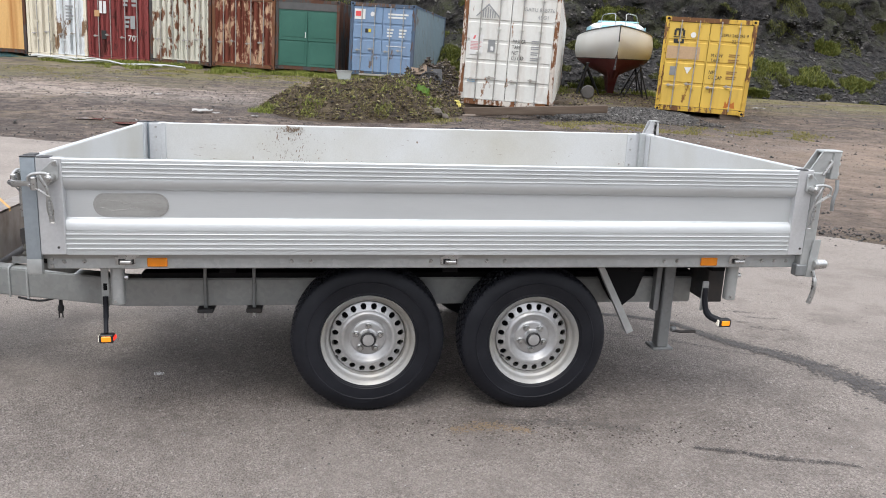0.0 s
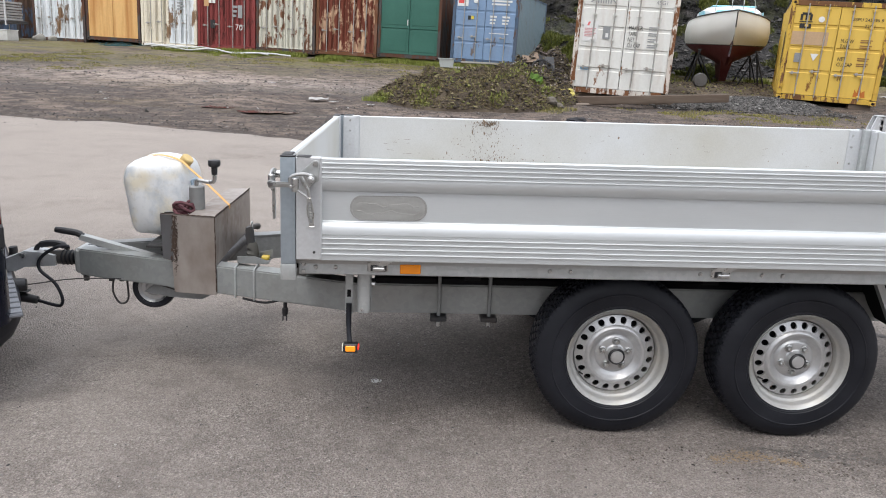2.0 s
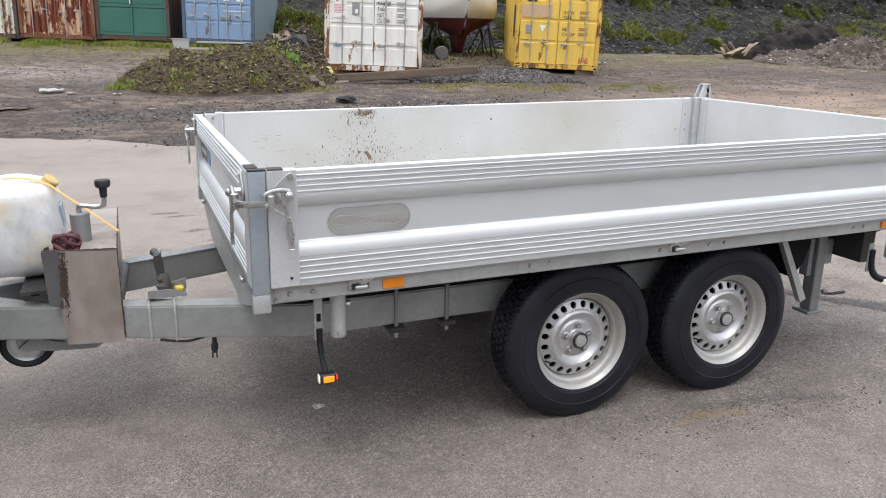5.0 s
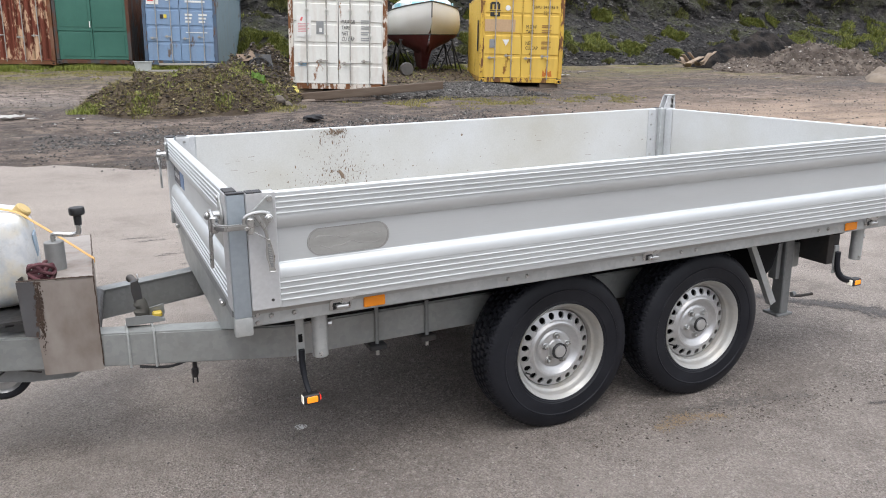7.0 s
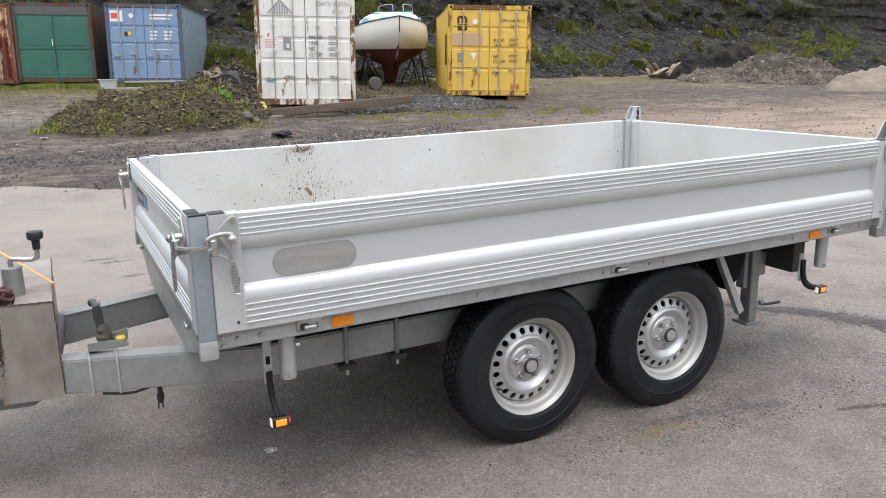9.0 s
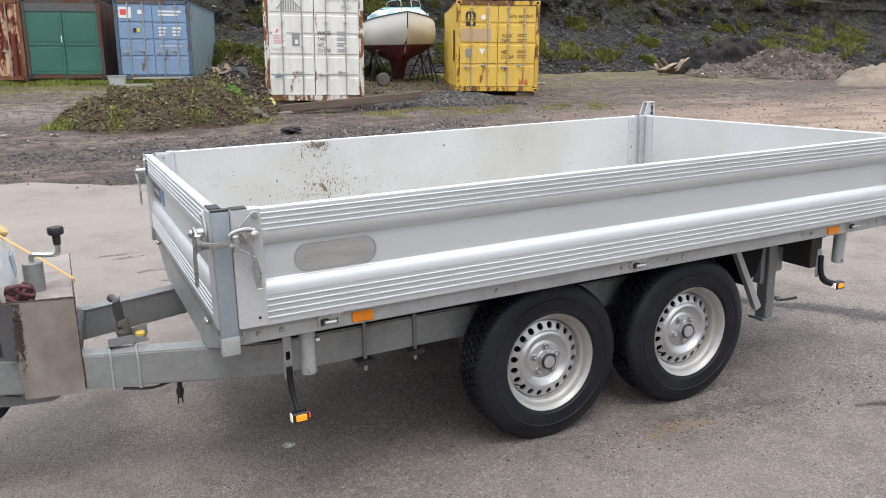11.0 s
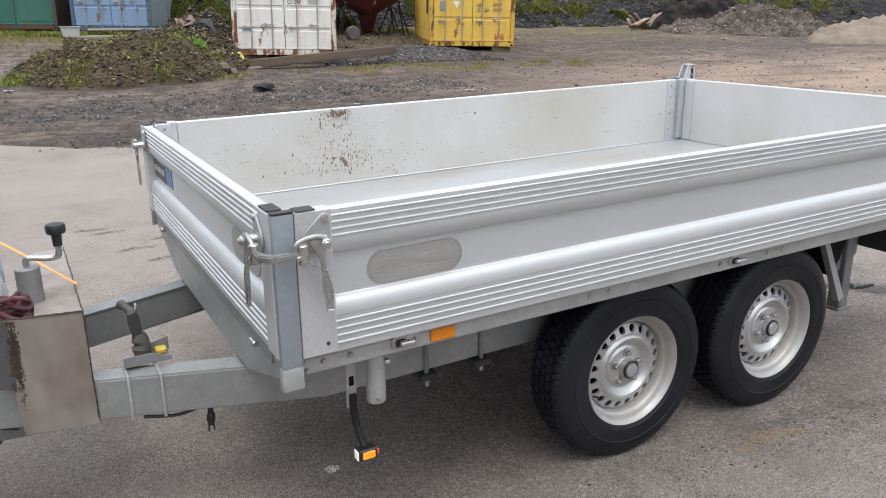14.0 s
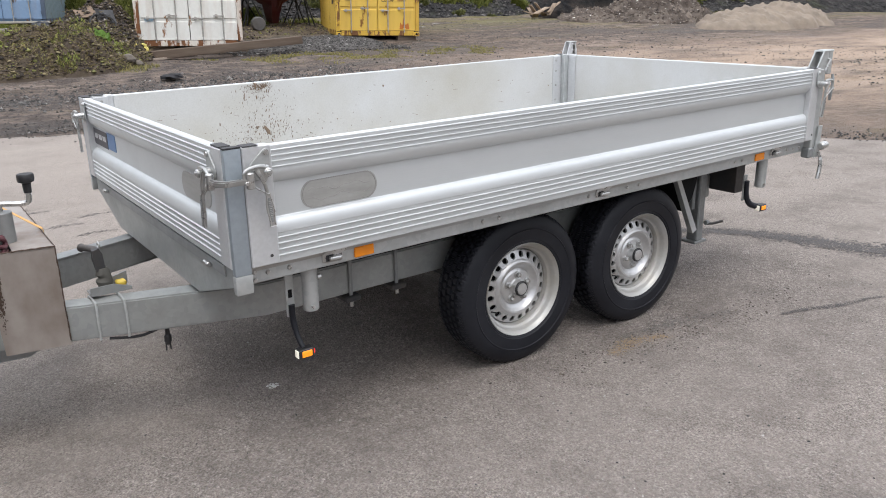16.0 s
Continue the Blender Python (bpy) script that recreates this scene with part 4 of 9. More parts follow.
# clamps round the near beam
for x in (-0.722, -0.505):
    clamp = part("beam_clamp", box(x - 0.008, x + 0.008, 0.148, 0.158, 0.44, 0.64, 0.003), ZINC_DARK, trailer)
    part("clamp_foot", box(x - 0.035, x + 0.035, 0.13, 0.25, 0.425, 0.447, 0.004), STEEL_DARK, clamp)
    part("clamp_bolt", cyl((x, 0.15, 0.4), (x, 0.15, 0.43), 0.008, seg=8), CHROME, clamp)
for s in (1, -1):
    # tie-down tubes hanging from the rails, front and rear
    y = NEAR + 0.117 if s > 0 else FAR - 0.117
    for x in (-1.026, 1.67):
        hang = part("prop_tube", cyl((x, y, 0.73), (x, y, 0.552), 0.028, seg=24, bevel=0.003), ZINC, trailer)
        part("tube_plate", box(x - 0.06, x + 0.09, y - 0.04, y + 0.04, 0.712, 0.722, 0.002), ZINC_DARK, hang)
        part("bolt", cyl((x + 0.028, y, 0.665), (x + 0.042, y, 0.665), 0.011, seg=8), CHROME, hang)
        part("bolt", cyl((x - 0.006, y - s * 0.027, 0.57), (x - 0.006, y - s * 0.034, 0.57), 0.007, seg=8), CHROME, hang)
    # outline lamps on rubber arms
    yl = NEAR + 0.112 if s > 0 else FAR - 0.112
    arm = part("lamp_bracket", box(-1.103, -1.072, *sorted((yl + s * 0.038, yl + s * 0.046)), 0.53, 0.72, 0.002), ZINC, trailer)
    # near-black plate in place of the shade inside the bracket's hole
    part("bracket_slot", box(-1.095, -1.08, *sorted((yl + s * 0.0365, yl + s * 0.039)), 0.6, 0.63, 0.001), SHADE, arm)
    part("rubber_arm", tube(curve_pts([(-1.087, yl + s * 0.032, 0.575), (-1.087, yl + s * 0.03, 0.52), (-1.084, yl + s * 0.01, 0.465), (-1.078, yl - s * 0.014, 0.428)]), [0.011] * 10 + [0.0095] * 9, 10), RUBBER, arm)
    lamp = part("outline_lamp", box(-1.103, -1.046, yl - s * 0.02 - 0.018, yl - s * 0.02 + 0.018, 0.393, 0.429, 0.004), BLACK, arm)
    part("lens", box(-1.093, -1.054, yl - s * 0.02 - 0.021, yl - s * 0.02 + 0.021, 0.399, 0.423, 0.003), AMBER, lamp, "glowing amber lens")
    part("lens", box(-1.047, -1.041, yl - s * 0.02 - 0.014, yl - s * 0.02 + 0.02, 0.403, 0.42, 0.002), RED_LAMP, lamp, "glowing red lens")
    part("lens", box(-1.107, -1.102, yl - s * 0.02 - 0.013, yl - s * 0.02 + 0.013, 0.397, 0.425, 0.002), WHITE_LAMP, lamp, "glowing white lens")
    arm = part("lamp_bracket", box(1.545, 1.575, yl + s * 0.02, yl + s * 0.03, 0.49, 0.63, 0.003), ZINC, trailer)
    part("rubber_arm", tube(curve_pts([(1.555, yl + s * 0.01, 0.6), (1.56, yl + s * 0.01, 0.53), (1.58, yl, 0.475), (1.63, yl - s * 0.02, 0.452)]), [0.013] * 10 + [0.016] * 9, 10), RUBBER, arm)
    lamp = part("outline_lamp", box(1.615, 1.672, yl - s * 0.03 - 0.018, yl - s * 0.03 + 0.018, 0.43, 0.466, 0.004), BLACK, arm)
    part("lens", box(1.625, 1.664, yl - s * 0.03 - 0.021, yl - s * 0.03 + 0.021, 0.437, 0.46, 0.003), AMBER, lamp, "glowing amber lens")
    part("lens", box(1.61, 1.616, yl - s * 0.03 - 0.013, yl - s * 0.03 + 0.013, 0.434, 0.462, 0.002), WHITE_LAMP, lamp, "glowing white lens")
    # rear prop stand
    y0, y1 = sorted((cy(0.10), cy(0.17)))
    leg = part("prop_stand", box(1.45, 1.505, y0, y1, 0.235, 0.7, 0.005), ZINC_DARK, trailer)
    part("stand_back", box(1.415, 1.443, y0 + 0.02, y1, 0.42, 0.7, 0.002), ZINC_DARK, leg)
    part("foot_plate", box(1.425, 1.53, y0 - 0.01, y1 + 0.02, 0.222, 0.236, 0.003), ZINC_DARK, leg)
    part("clamp_screw", cyl((1.505, cy(0.09), 0.335), (1.53, cy(0.09), 0.335), 0.014, seg=14, bevel=0.003), ZINC_DARK, leg)
    part("clamp_handle", tube([(1.51, cy(0.085), 0.33), (1.55, cy(0.075), 0.325), (1.62, cy(0.06), 0.33)], [0.0075, 0.0075, 0.008], 8), STEEL_DARK, leg)
    # mudguard brace behind the rear wheel
    ya, yb = sorted((cy(-0.03), cy(0.0)))
    brace = prism([(1.05, 0.70), (1.08, 0.70), (1.262, 0.37), (1.231, 0.355)], (ya, yb), lambda u, v, w: (u, w, v))
    part("guard_brace", brace, ZINC, trailer)
    ya, yb = sorted((cy(0.02), cy(0.2)))
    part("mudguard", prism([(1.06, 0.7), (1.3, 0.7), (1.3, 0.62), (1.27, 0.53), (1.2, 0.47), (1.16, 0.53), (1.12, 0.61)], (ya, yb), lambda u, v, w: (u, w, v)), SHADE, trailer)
    part("rear_bracket", box(1.62, 1.7, *sorted((cy(0.0), cy(0.2))), 0.5, 0.68, 0.003), STEEL_DARK, trailer)


# ---- wheels ----
def holed_ring(bm, centre, r0, r1, a0, a1, count, hole, depth):
    """A dished ring with round holes through it. a0, a1: place along y at r0 and r1."""
    cx, cy0, cz = centre
    rm = 0.5 * (r0 + r1)
    k = 16
    for i in range(count):
        mid = (i + 0.5) * math.tau / count
        half = math.pi / count
        ring, inner, deep = [], [], []
        for j in range(k):
            t = j / k * 4
            side, f = int(t), t - int(t)
            u, v = ((-1 + 2 * f, -1), (1, -1 + 2 * f), (1 - 2 * f, 1), (-1, 1 - 2 * f))[side]
            r, a = rm + v * 0.5 * (r1 - r0), mid + u * half
            y = a0 + (a1 - a0) * (r - r0) / (r1 - r0)
            ring.append(bm.verts.new((cx + r * math.cos(a), cy0 + y, cz + r * math.sin(a))))
            ph = math.atan2(v, u)
            r, a = rm + 1.1 * hole * math.sin(ph), mid + hole * math.cos(ph) / rm
            y = a0 + (a1 - a0) * (r - r0) / (r1 - r0)
            inner.append(bm.verts.new((cx + r * math.cos(a), cy0 + y, cz + r * math.sin(a))))
            deep.append(bm.verts.new((cx + r * math.cos(a), cy0 + y + depth, cz + r * math.sin(a))))
        for j in range(k):
            q = (j + 1) % k
            bm.faces.new((ring[j], ring[q], inner[q], inner[j]))
            bm.faces.new((inner[j], inner[q], deep[q], deep[j]))
    return bm


def wheel(cx, y_face, s, spin):
    """A steel wheel with its tyre; y_face: the outer sidewall; s: 1 if it faces -y."""
    R, cz = 0.345, 0.329
    tyre = bmesh.new()
    prof = [(0.205, 0.03), (0.209, 0.012), (0.219, 0.005), (0.222, 0.0065), (0.225, 0.003), (0.24, 0.0), (0.268, -0.002), (0.27, -0.004), (0.273, -0.004), (0.275, -0.001), (0.280, -0.0015), (0.296, 0.003), (0.314, 0.010), (0.323, 0.016), (0.330, 0.022), (0.3335, 0.029)]
    tread = []
    for a in (0.058, 0.092, 0.126, 0.16):
        tread += [(R, a - 0.0075), (R - 0.013, a - 0.0055), (R - 0.013, a + 0.0045), (R, a + 0.0065)]
    prof = [(r + 0.005 * (r - 0.205) / 0.13, a) for r, a in prof]
    full = prof + [(R - 0.003, 0.036)] + tread + [(R - 0.003, 0.184)] + [(r, 0.22 - a) for r, a in reversed(prof)]
    # fine cross grooves in the ribs and sipes on the shoulders of the one ring
    seg = 512
    rows = []
    for r, a in full:
        row = []
        for k in range(seg):
            rib = int((a - 0.02) / 0.034)
            cut = 0.0
            if r > 0.343 and 0.05 < a < 0.17:
                cut = 0.009 if (k + 4 * (rib % 2)) % 8 < 2 else 0.0
            elif r > 0.334:
                cut = 0.0048 if (k + int(round(400 * abs(a - 0.11)))) % 6 == 0 else 0.0
            t = k * math.tau / seg
            row.append(tyre.verts.new((cx + (r - cut) * math.cos(t), 0.94 * a, cz + (r - cut) * math.sin(t))))
        rows.append(row)
    for u, v in zip(rows, rows[1:] + rows[:1]):
        for k in range(seg):
            tyre.faces.new((u[k], u[(k + 1) % seg], v[(k + 1) % seg], v[k]))
    rim_lip = lathe([(0.188, 0.03), (0.196, 0.012), (0.2035, 0.006), (0.2055, 0.010), (0.2055, 0.022), (0.198, 0.03), (0.191, 0.034)], (cx, 0, cz), 64, closed=True)
    barrel = lathe([(0.197, 0.012), (0.191, 0.018), (0.187, 0.026), (0.184, 0.038), (0.18, 0.045), (0.173, 0.049), (0.17, 0.056), (0.168, 0.07), (0.164, 0.084), (0.161, 0.1), (0.165, 0.2)], (cx, 0, cz), 64)
    disc = bmesh.new()
    holed_ring(disc, (cx, 0, cz), 0.126, 0.162, 0.05, 0.066, 20, 0.0128, 0.01)
    lathe([(0.162, 0.066), (0.1645, 0.07), (0.165, 0.09)], (cx, 0, cz), 60, disc)
    lathe([(0.126, 0.05), (0.121, 0.043), (0.114, 0.039), (0.106, 0.041), (0.098, 0.05), (0.09, 0.06), (0.08, 0.064), (0.074, 0.058), (0.069, 0.055), (0.042, 0.054), (0.037, 0.05), (0.034, 0.04), (0.032, 0.03)], (cx, 0, cz), 60, disc)
    drum = lathe([(0.0, 0.088), (0.155, 0.088), (0.157, 0.1), (0.16, 0.15), (0.0, 0.15)], (cx, 0, cz), 40)
    cap_ring = lathe([(0.0345, 0.027), (0.034, 0.0215), (0.0305, 0.018), (0.0265, 0.02)], (cx, 0, cz), 36)
    lathe([(0.038, 0.054), (0.0352, 0.05), (0.0345, 0.027)], (cx, 0, cz), 36, disc)
    cap = lathe([(0.027, 0.021), (0.025, 0.0165), (0.011, 0.014), (0.0, 0.014)], (cx, 0, cz), 30)
    nuts = []
    for k in range(5):
        a = spin + k * math.tau / 5
        x, z = cx + 0.057 * math.cos(a), cz + 0.057 * math.sin(a)
        nut = cyl((x, 0.056, z), (x, 0.034, z), 0.0115, 0.0095, 6, bevel=0.002)
        lathe([(0.0175, 0.056), (0.016, 0.05), (0.012, 0.048)], (x, 0, z), 16, nut)
        nuts.append(nut)
    valve = cyl((cx - 0.14, 0.06, cz - 0.087), (cx - 0.134, 0.03, cz - 0.083), 0.004, 0.003, 8)
    m = Matrix.Translation((0, y_face, 0)) @ Matrix.Diagonal((1, s, 1, 1))

    def put(name, bm, mat, parent, label=""):
        if name in ("wheel", "rim_lip", "rim_barrel"):
            bmesh.ops.transform(bm, matrix=Matrix.Translation((cx, 0, cz)) @ Matrix.Diagonal((1.03, 1, 1.03, 1)) @ Matrix.Translation((-cx, 0, -cz)), verts=bm.verts)
        bmesh.ops.transform(bm, matrix=m, verts=bm.verts)
        return part(name, bm, mat, parent, label)
    w = put("wheel", disc, RIM, trailer, "silver pressed-steel wheel with a ring of round holes")
    put("tyre", tyre, RUBBER, w, "black treaded tyre")
    put("rim_lip", rim_lip, RIM_LIP, w)
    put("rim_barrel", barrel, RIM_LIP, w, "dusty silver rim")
    # drum painted near-black for the shade seen through the wheel holes
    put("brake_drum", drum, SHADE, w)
    put("cap_ring", cap_ring, BLACK, w)
    put("hub_cap", cap, RIM, w)
    for nut in nuts:
        put("wheel_nut", nut, CHROME, w)
    put("valve", valve, BLACK, w)


wheel(0.012, -0.075, 1, 0.3)
wheel(0.774, -0.075, 1, 0.9)
wheel(0.008, FAR - 0.165, -1, 0.5)
wheel(0.764, FAR - 0.165, -1, 1.1)


# ---- drawbar fittings ----
fixed = set(trailer.children)
part("drawbar_head", box(-2.53, -2.45, MID - 0.07, MID + 0.07, 0.455, 0.578, 0.012), ZINC, trailer)
part("overrun_tube", cyl((-2.70, MID, 0.517), (-2.5, MID, 0.517), 0.034, seg=20), STEEL_DARK, trailer)
bellows = [(0.03 + (0.009 if k % 2 else 0.0)) for k in range(9)]
part("rubber_bellows", tube([(-2.615 + 0.0095 * k, MID, 0.517) for k in range(9)], bellows, 18), RUBBER, trailer, "black ribbed rubber bellows")
coupling = part("ball_coupling", prism([(-2.905, 0.45), (-2.895, 0.505), (-2.84, 0.525), (-2.775, 0.555), (-2.7, 0.55), (-2.63, 0.535), (-2.63, 0.485), (-2.78, 0.475), (-2.82, 0.455)], (MID - 0.045, MID + 0.045), lambda u, v, w: (u, w, v)), ALU_CAP, trailer, "pressed steel ball coupling")
part("coupling_grip", tube(curve_pts([(-2.74, MID, 0.545), (-2.725, MID, 0.572), (-2.68, MID, 0.585), (-2.62, MID, 0.582), (-2.58, MID, 0.56)]), [0.012] * 8 + [0.017] * 13 + [0.012] * 4, 10), BLACK, coupling, "black coupling grip")
for x, z in ((-2.78, 0.535), (-2.70, 0.52)):
    part("bolt", cyl((x, MID - 0.045, z), (x, MID - 0.058, z), 0.013, seg=10), CHROME, coupling)
brake = part("brake_lever", prism([(-2.49, 0.632), (-2.475, 0.655), (-2.14, 0.562), (-2.17, 0.538)], (MID - 0.1, MID - 0.06), lambda u, v, w: (u, w, v)), ZINC, trailer)
part("lever_grip", tube(curve_pts([(-2.47, MID - 0.08, 0.645), (-2.51, MID - 0.08, 0.662), (-2.6, MID - 0.08, 0.675)]), [0.013] * 3 + [0.016] * 8 + [0.014] * 2, 10), BLACK, brake, "black lever grip")
# electric lead to the van
lead = thing("trailer_lead", (-2.75, MID - 0.25, 0.36), "black trailer cable with plug looping under the coupling", "cable")
part("cable", tube(curve_pts([(-2.55, 0.66, 0.53), (-2.6, 0.64, 0.53), (-2.67, 0.62, 0.48), (-2.68, 0.62, 0.42), (-2.61, 0.61, 0.36), (-2.575, 0.6, 0.29), (-2.585, 0.6, 0.25), (-2.63, 0.6, 0.255), (-2.7, 0.6, 0.275)]), 0.008, 8), RUBBER, lead)
part("plug", cyl((-2.69, 0.6, 0.273), (-2.78, 0.6, 0.29), 0.019, 0.024, 16, bevel=0.004), BLACK, lead)
part("plug_flap", box(-2.79, -2.73, 0.575, 0.625, 0.312, 0.319, 0.003), BLACK, lead)
# hanging hook and breakaway wire
part("safety_loop", tube(curve_pts([(-2.33, 0.62, 0.455), (-2.34, 0.62, 0.38), (-2.31, 0.62, 0.32), (-2.27, 0.62, 0.34), (-2.27, 0.62, 0.44)]), 0.005, 8), STEEL_DARK, trailer)
part("breakaway_wire", tube(curve_pts([(-2.9, 0.7, 0.4), (-2.75, 0.6, 0.41), (-2.5, 0.58, 0.45), (-2.2, 0.55, 0.46), (-2.0, 0.5, 0.43)]), 0.003, 6), STEEL_DARK, trailer)
for x in (-2.47, -2.35, -2.3):
    part("hook", box(x - 0.012, x + 0.012, 0.63, 0.65, 0.425, 0.455, 0.003), STEEL_DARK, trailer)
# spare jockey wheel under the beams
jock = part("jockey_tyre", lathe([(0.07, -0.02), (0.088, -0.026), (0.1, -0.018), (0.104, 0.0), (0.1, 0.018), (0.088, 0.026), (0.07, 0.02)], (-2.14, MID - 0.1, 0.405), 36, closed=True), RUBBER, trailer, "small black jockey wheel")
part("jockey_rim", lathe([(0.0, -0.02), (0.03, -0.02), (0.04, -0.012), (0.06, -0.012), (0.072, -0.022), (0.072, 0.0)], (-2.14, MID - 0.1, 0.405), 36), RIM, jock)
part("jockey_fork", prism([(-2.17, 0.4), (-2.05, 0.375), (-1.9, 0.365), (-1.83, 0.4), (-1.8, 0.45), (-1.95, 0.46), (-2.1, 0.45)], (0.56, 0.585), lambda u, v, w: (u, w, v)), ZINC_DARK, jock)
# jockey stem with crank
stem = part("jockey_stem", cyl((-1.905, 0.56, 0.55), (-1.905, 0.56, 0.915), 0.035, seg=24, bevel=0.003), ZINC_DARK, trailer)
part("crank", tube(curve_pts([(-1.905, 0.56, 0.915), (-1.905, 0.56, 0.935), (-1.893, 0.555, 0.942), (-1.845, 0.54, 0.938), (-1.82, 0.53, 0.942), (-1.814, 0.528, 0.96), (-1.814, 0.528, 0.985)]), 0.0095, 10), CHROME, stem)
knob = lathe([(0.0, 0.0), (0.013, 0.0), (0.0145, 0.034), (0.026, 0.039), (0.028, 0.047), (0.028, 0.06), (0.025, 0.066), (0.0, 0.067)], (0, 0, 0), 20)
bmesh.ops.transform(knob, matrix=Matrix.Translation((-1.814, 0.528, 0.975)) @ Matrix.Rotation(radians(90), 4, "X"), verts=knob.verts)
part("crank_knob", knob, BLACK, stem, "black plastic crank knob")

# welded sheet-steel box across the drawbar
BOX_TOP = 0.81
BX0, BX1 = -2.035, -1.782


def box_y(x):
    return 0.38 - 0.2 * (x - BX1)


tray = part("sheet_steel_box", prism([(BX0, BOX_TOP), (BX1, BOX_TOP), (BX1, 0.445), (-1.982, 0.445), (-1.988, 0.592), (BX0 + 0.008, 0.6)], (0, 1), lambda u, v, w: (u, box_y(u) + 0.004 * w, v)), STEEL_RAW, trailer, "welded raw sheet-steel box with rust stains")
part("box_cheek", prism([(BX0 - 0.002, BOX_TOP - 0.004), (-1.978, BOX_TOP - 0.004), (-1.981, 0.594), (BX0 + 0.006, 0.602)], (-0.6, 0), lambda u, v, w: (u, box_y(u) + 0.004 * w, v)), STEEL_GREY, tray, "dark grey sheet-steel cheek")
part("box_back", prism([(box_y(BX1), BOX_TOP), (1.12, BOX_TOP), (1.12, 0.60), (box_y(BX1), 0.52)], (BX1 - 0.004, BX1), lambda u, v, w: (w, u, v)), STEEL_RAW, tray)
lid = bmesh.new()
lx = BX1 - 0.125
add(lid, [(x, y, BOX_TOP - 0.002 - d) for d in (0, 0.006) for x, y in ((lx, box_y(lx)), (BX1, box_y(BX1)), (BX1, 1.12), (lx + 0.02, 1.12))],
    [(0, 1, 2, 3), (7, 6, 5, 4), (0, 4, 5, 1), (1, 5, 6, 2), (2, 6, 7, 3), (3, 7, 4, 0)])
part("box_lid", lid, STEEL_RAW, tray)
part("box_side", prism([(0.48, BOX_TOP - 0.004), (0.72, BOX_TOP - 0.05), (0.72, 0.58), (0.48, 0.6)], (BX0 + 0.002, BX0 + 0.006), lambda u, v, w: (w, u, v)), STEEL_DARK, tray)
part("box_floor", box(-2.13, BX1 - 0.006, 0.5, 1.08, 0.632, 0.642), STEEL_DARK, tray)
for x in (-2.1, -1.84):
    part("floor_leg", box(x - 0.015, x + 0.015, 0.66, 0.7, 0.575, 0.634), STEEL_DARK, tray)
for p, q in (((BX0, box_y(BX0), BOX_TOP), (BX1, box_y(BX1), BOX_TOP)), ((BX1, box_y(BX1), BOX_TOP), (BX1, box_y(BX1), 0.46)), ((BX1, box_y(BX1), BOX_TOP), (BX1, 1.12, BOX_TOP)), ((-1.968, box_y(-1.968), BOX_TOP - 0.01), (-1.968, box_y(-1.968), 0.6))):
    pts = [Vector(p).lerp(Vector(q), k / 18) + Vector((rng.uniform(-0.001, 0.001), rng.uniform(-0.002, 0.001), rng.uniform(-0.001, 0.001))) for k in range(19)]
    part("weld_bead", tube(pts, [0.0018 + 0.001 * (k % 2) for k in range(19)], 6), STEEL_RUST, tray)
rust = bmesh.new()
for k in range(420):
    u, v = -1.972 + rng.normal(0, 0.0075), min(0.8, 0.69 + rng.normal(0, 0.06))
    r = 0.0016 * rng.lognormal(0, 0.5)
    ring = [rust.verts.new((u + r * rng.uniform(0.5, 1.2) * math.cos(a), box_y(u) - 0.0016 - 0.00001 * k, v + 2.2 * r * rng.uniform(0.5, 1.2) * math.sin(a))) for a in np.linspace(0, math.tau, 8, endpoint=False)]
    rust.faces.new(ring)
rust_ob = part("rust_stain", rust, STEEL_RUST, tray, "dark rust stain along the weld")
rust_ob["kind"] = "stuff"
# U-bolts and parking-lever bracket behind the box
for x in (-1.69, -1.6):
    yb = 0.16 - 0.35 * (x + 0.058 + 1.08)
    part("u_bolt", tube([(x, yb - 0.004, 0.446), (x, yb - 0.004, 0.575), (x, yb + 0.0, 0.583), (x, yb + 0.008, 0.586), (x, yb + 0.09, 0.586), (x, yb + 0.1, 0.582), (x, yb + 0.104, 0.446)], 0.0052, 8), ZINC, trailer)
brk = part("clamp_bracket", box(-1.69, -1.55, 0.40, 0.48, 0.592, 0.598, 0.002), ZINC_DARK, trailer)
part("bracket_lip", prism([(-1.61, 0.596), (-1.545, 0.596), (-1.545, 0.64), (-1.6, 0.628)], (0.478, 0.484), lambda u, v, w: (u, w, v)), ZINC_DARK, brk)
part("bracket_lip", prism([(-1.69, 0.596), (-1.55, 0.596), (-1.55, 0.604), (-1.61, 0.625), (-1.69, 0.625)], (0.4, 0.405), lambda u, v, w: (u, w, v)), ZINC_DARK, brk)
boot = part("rubber_boot", tube([(-1.628, 0.45, 0.597), (-1.628, 0.45, 0.615), (-1.63, 0.45, 0.63), (-1.626, 0.45, 0.645), (-1.632, 0.45, 0.66), (-1.634, 0.45, 0.68)], [0.028, 0.026, 0.03, 0.022, 0.026, 0.019], 12), worn("weathered_rubber", (0.1, 0.097, 0.085), (0.045, 0.043, 0.04), 0, (0.7, 0.9), 12, 60, 0.7), brk, "weathered grey rubber boot")
part("lever_arm", prism([(-1.652, 0.67), (-1.622, 0.67), (-1.626, 0.735), (-1.636, 0.755), (-1.658, 0.75), (-1.66, 0.715)], (0.435, 0.462), lambda u, v, w: (u, w, v)), STEEL_DARK, boot)
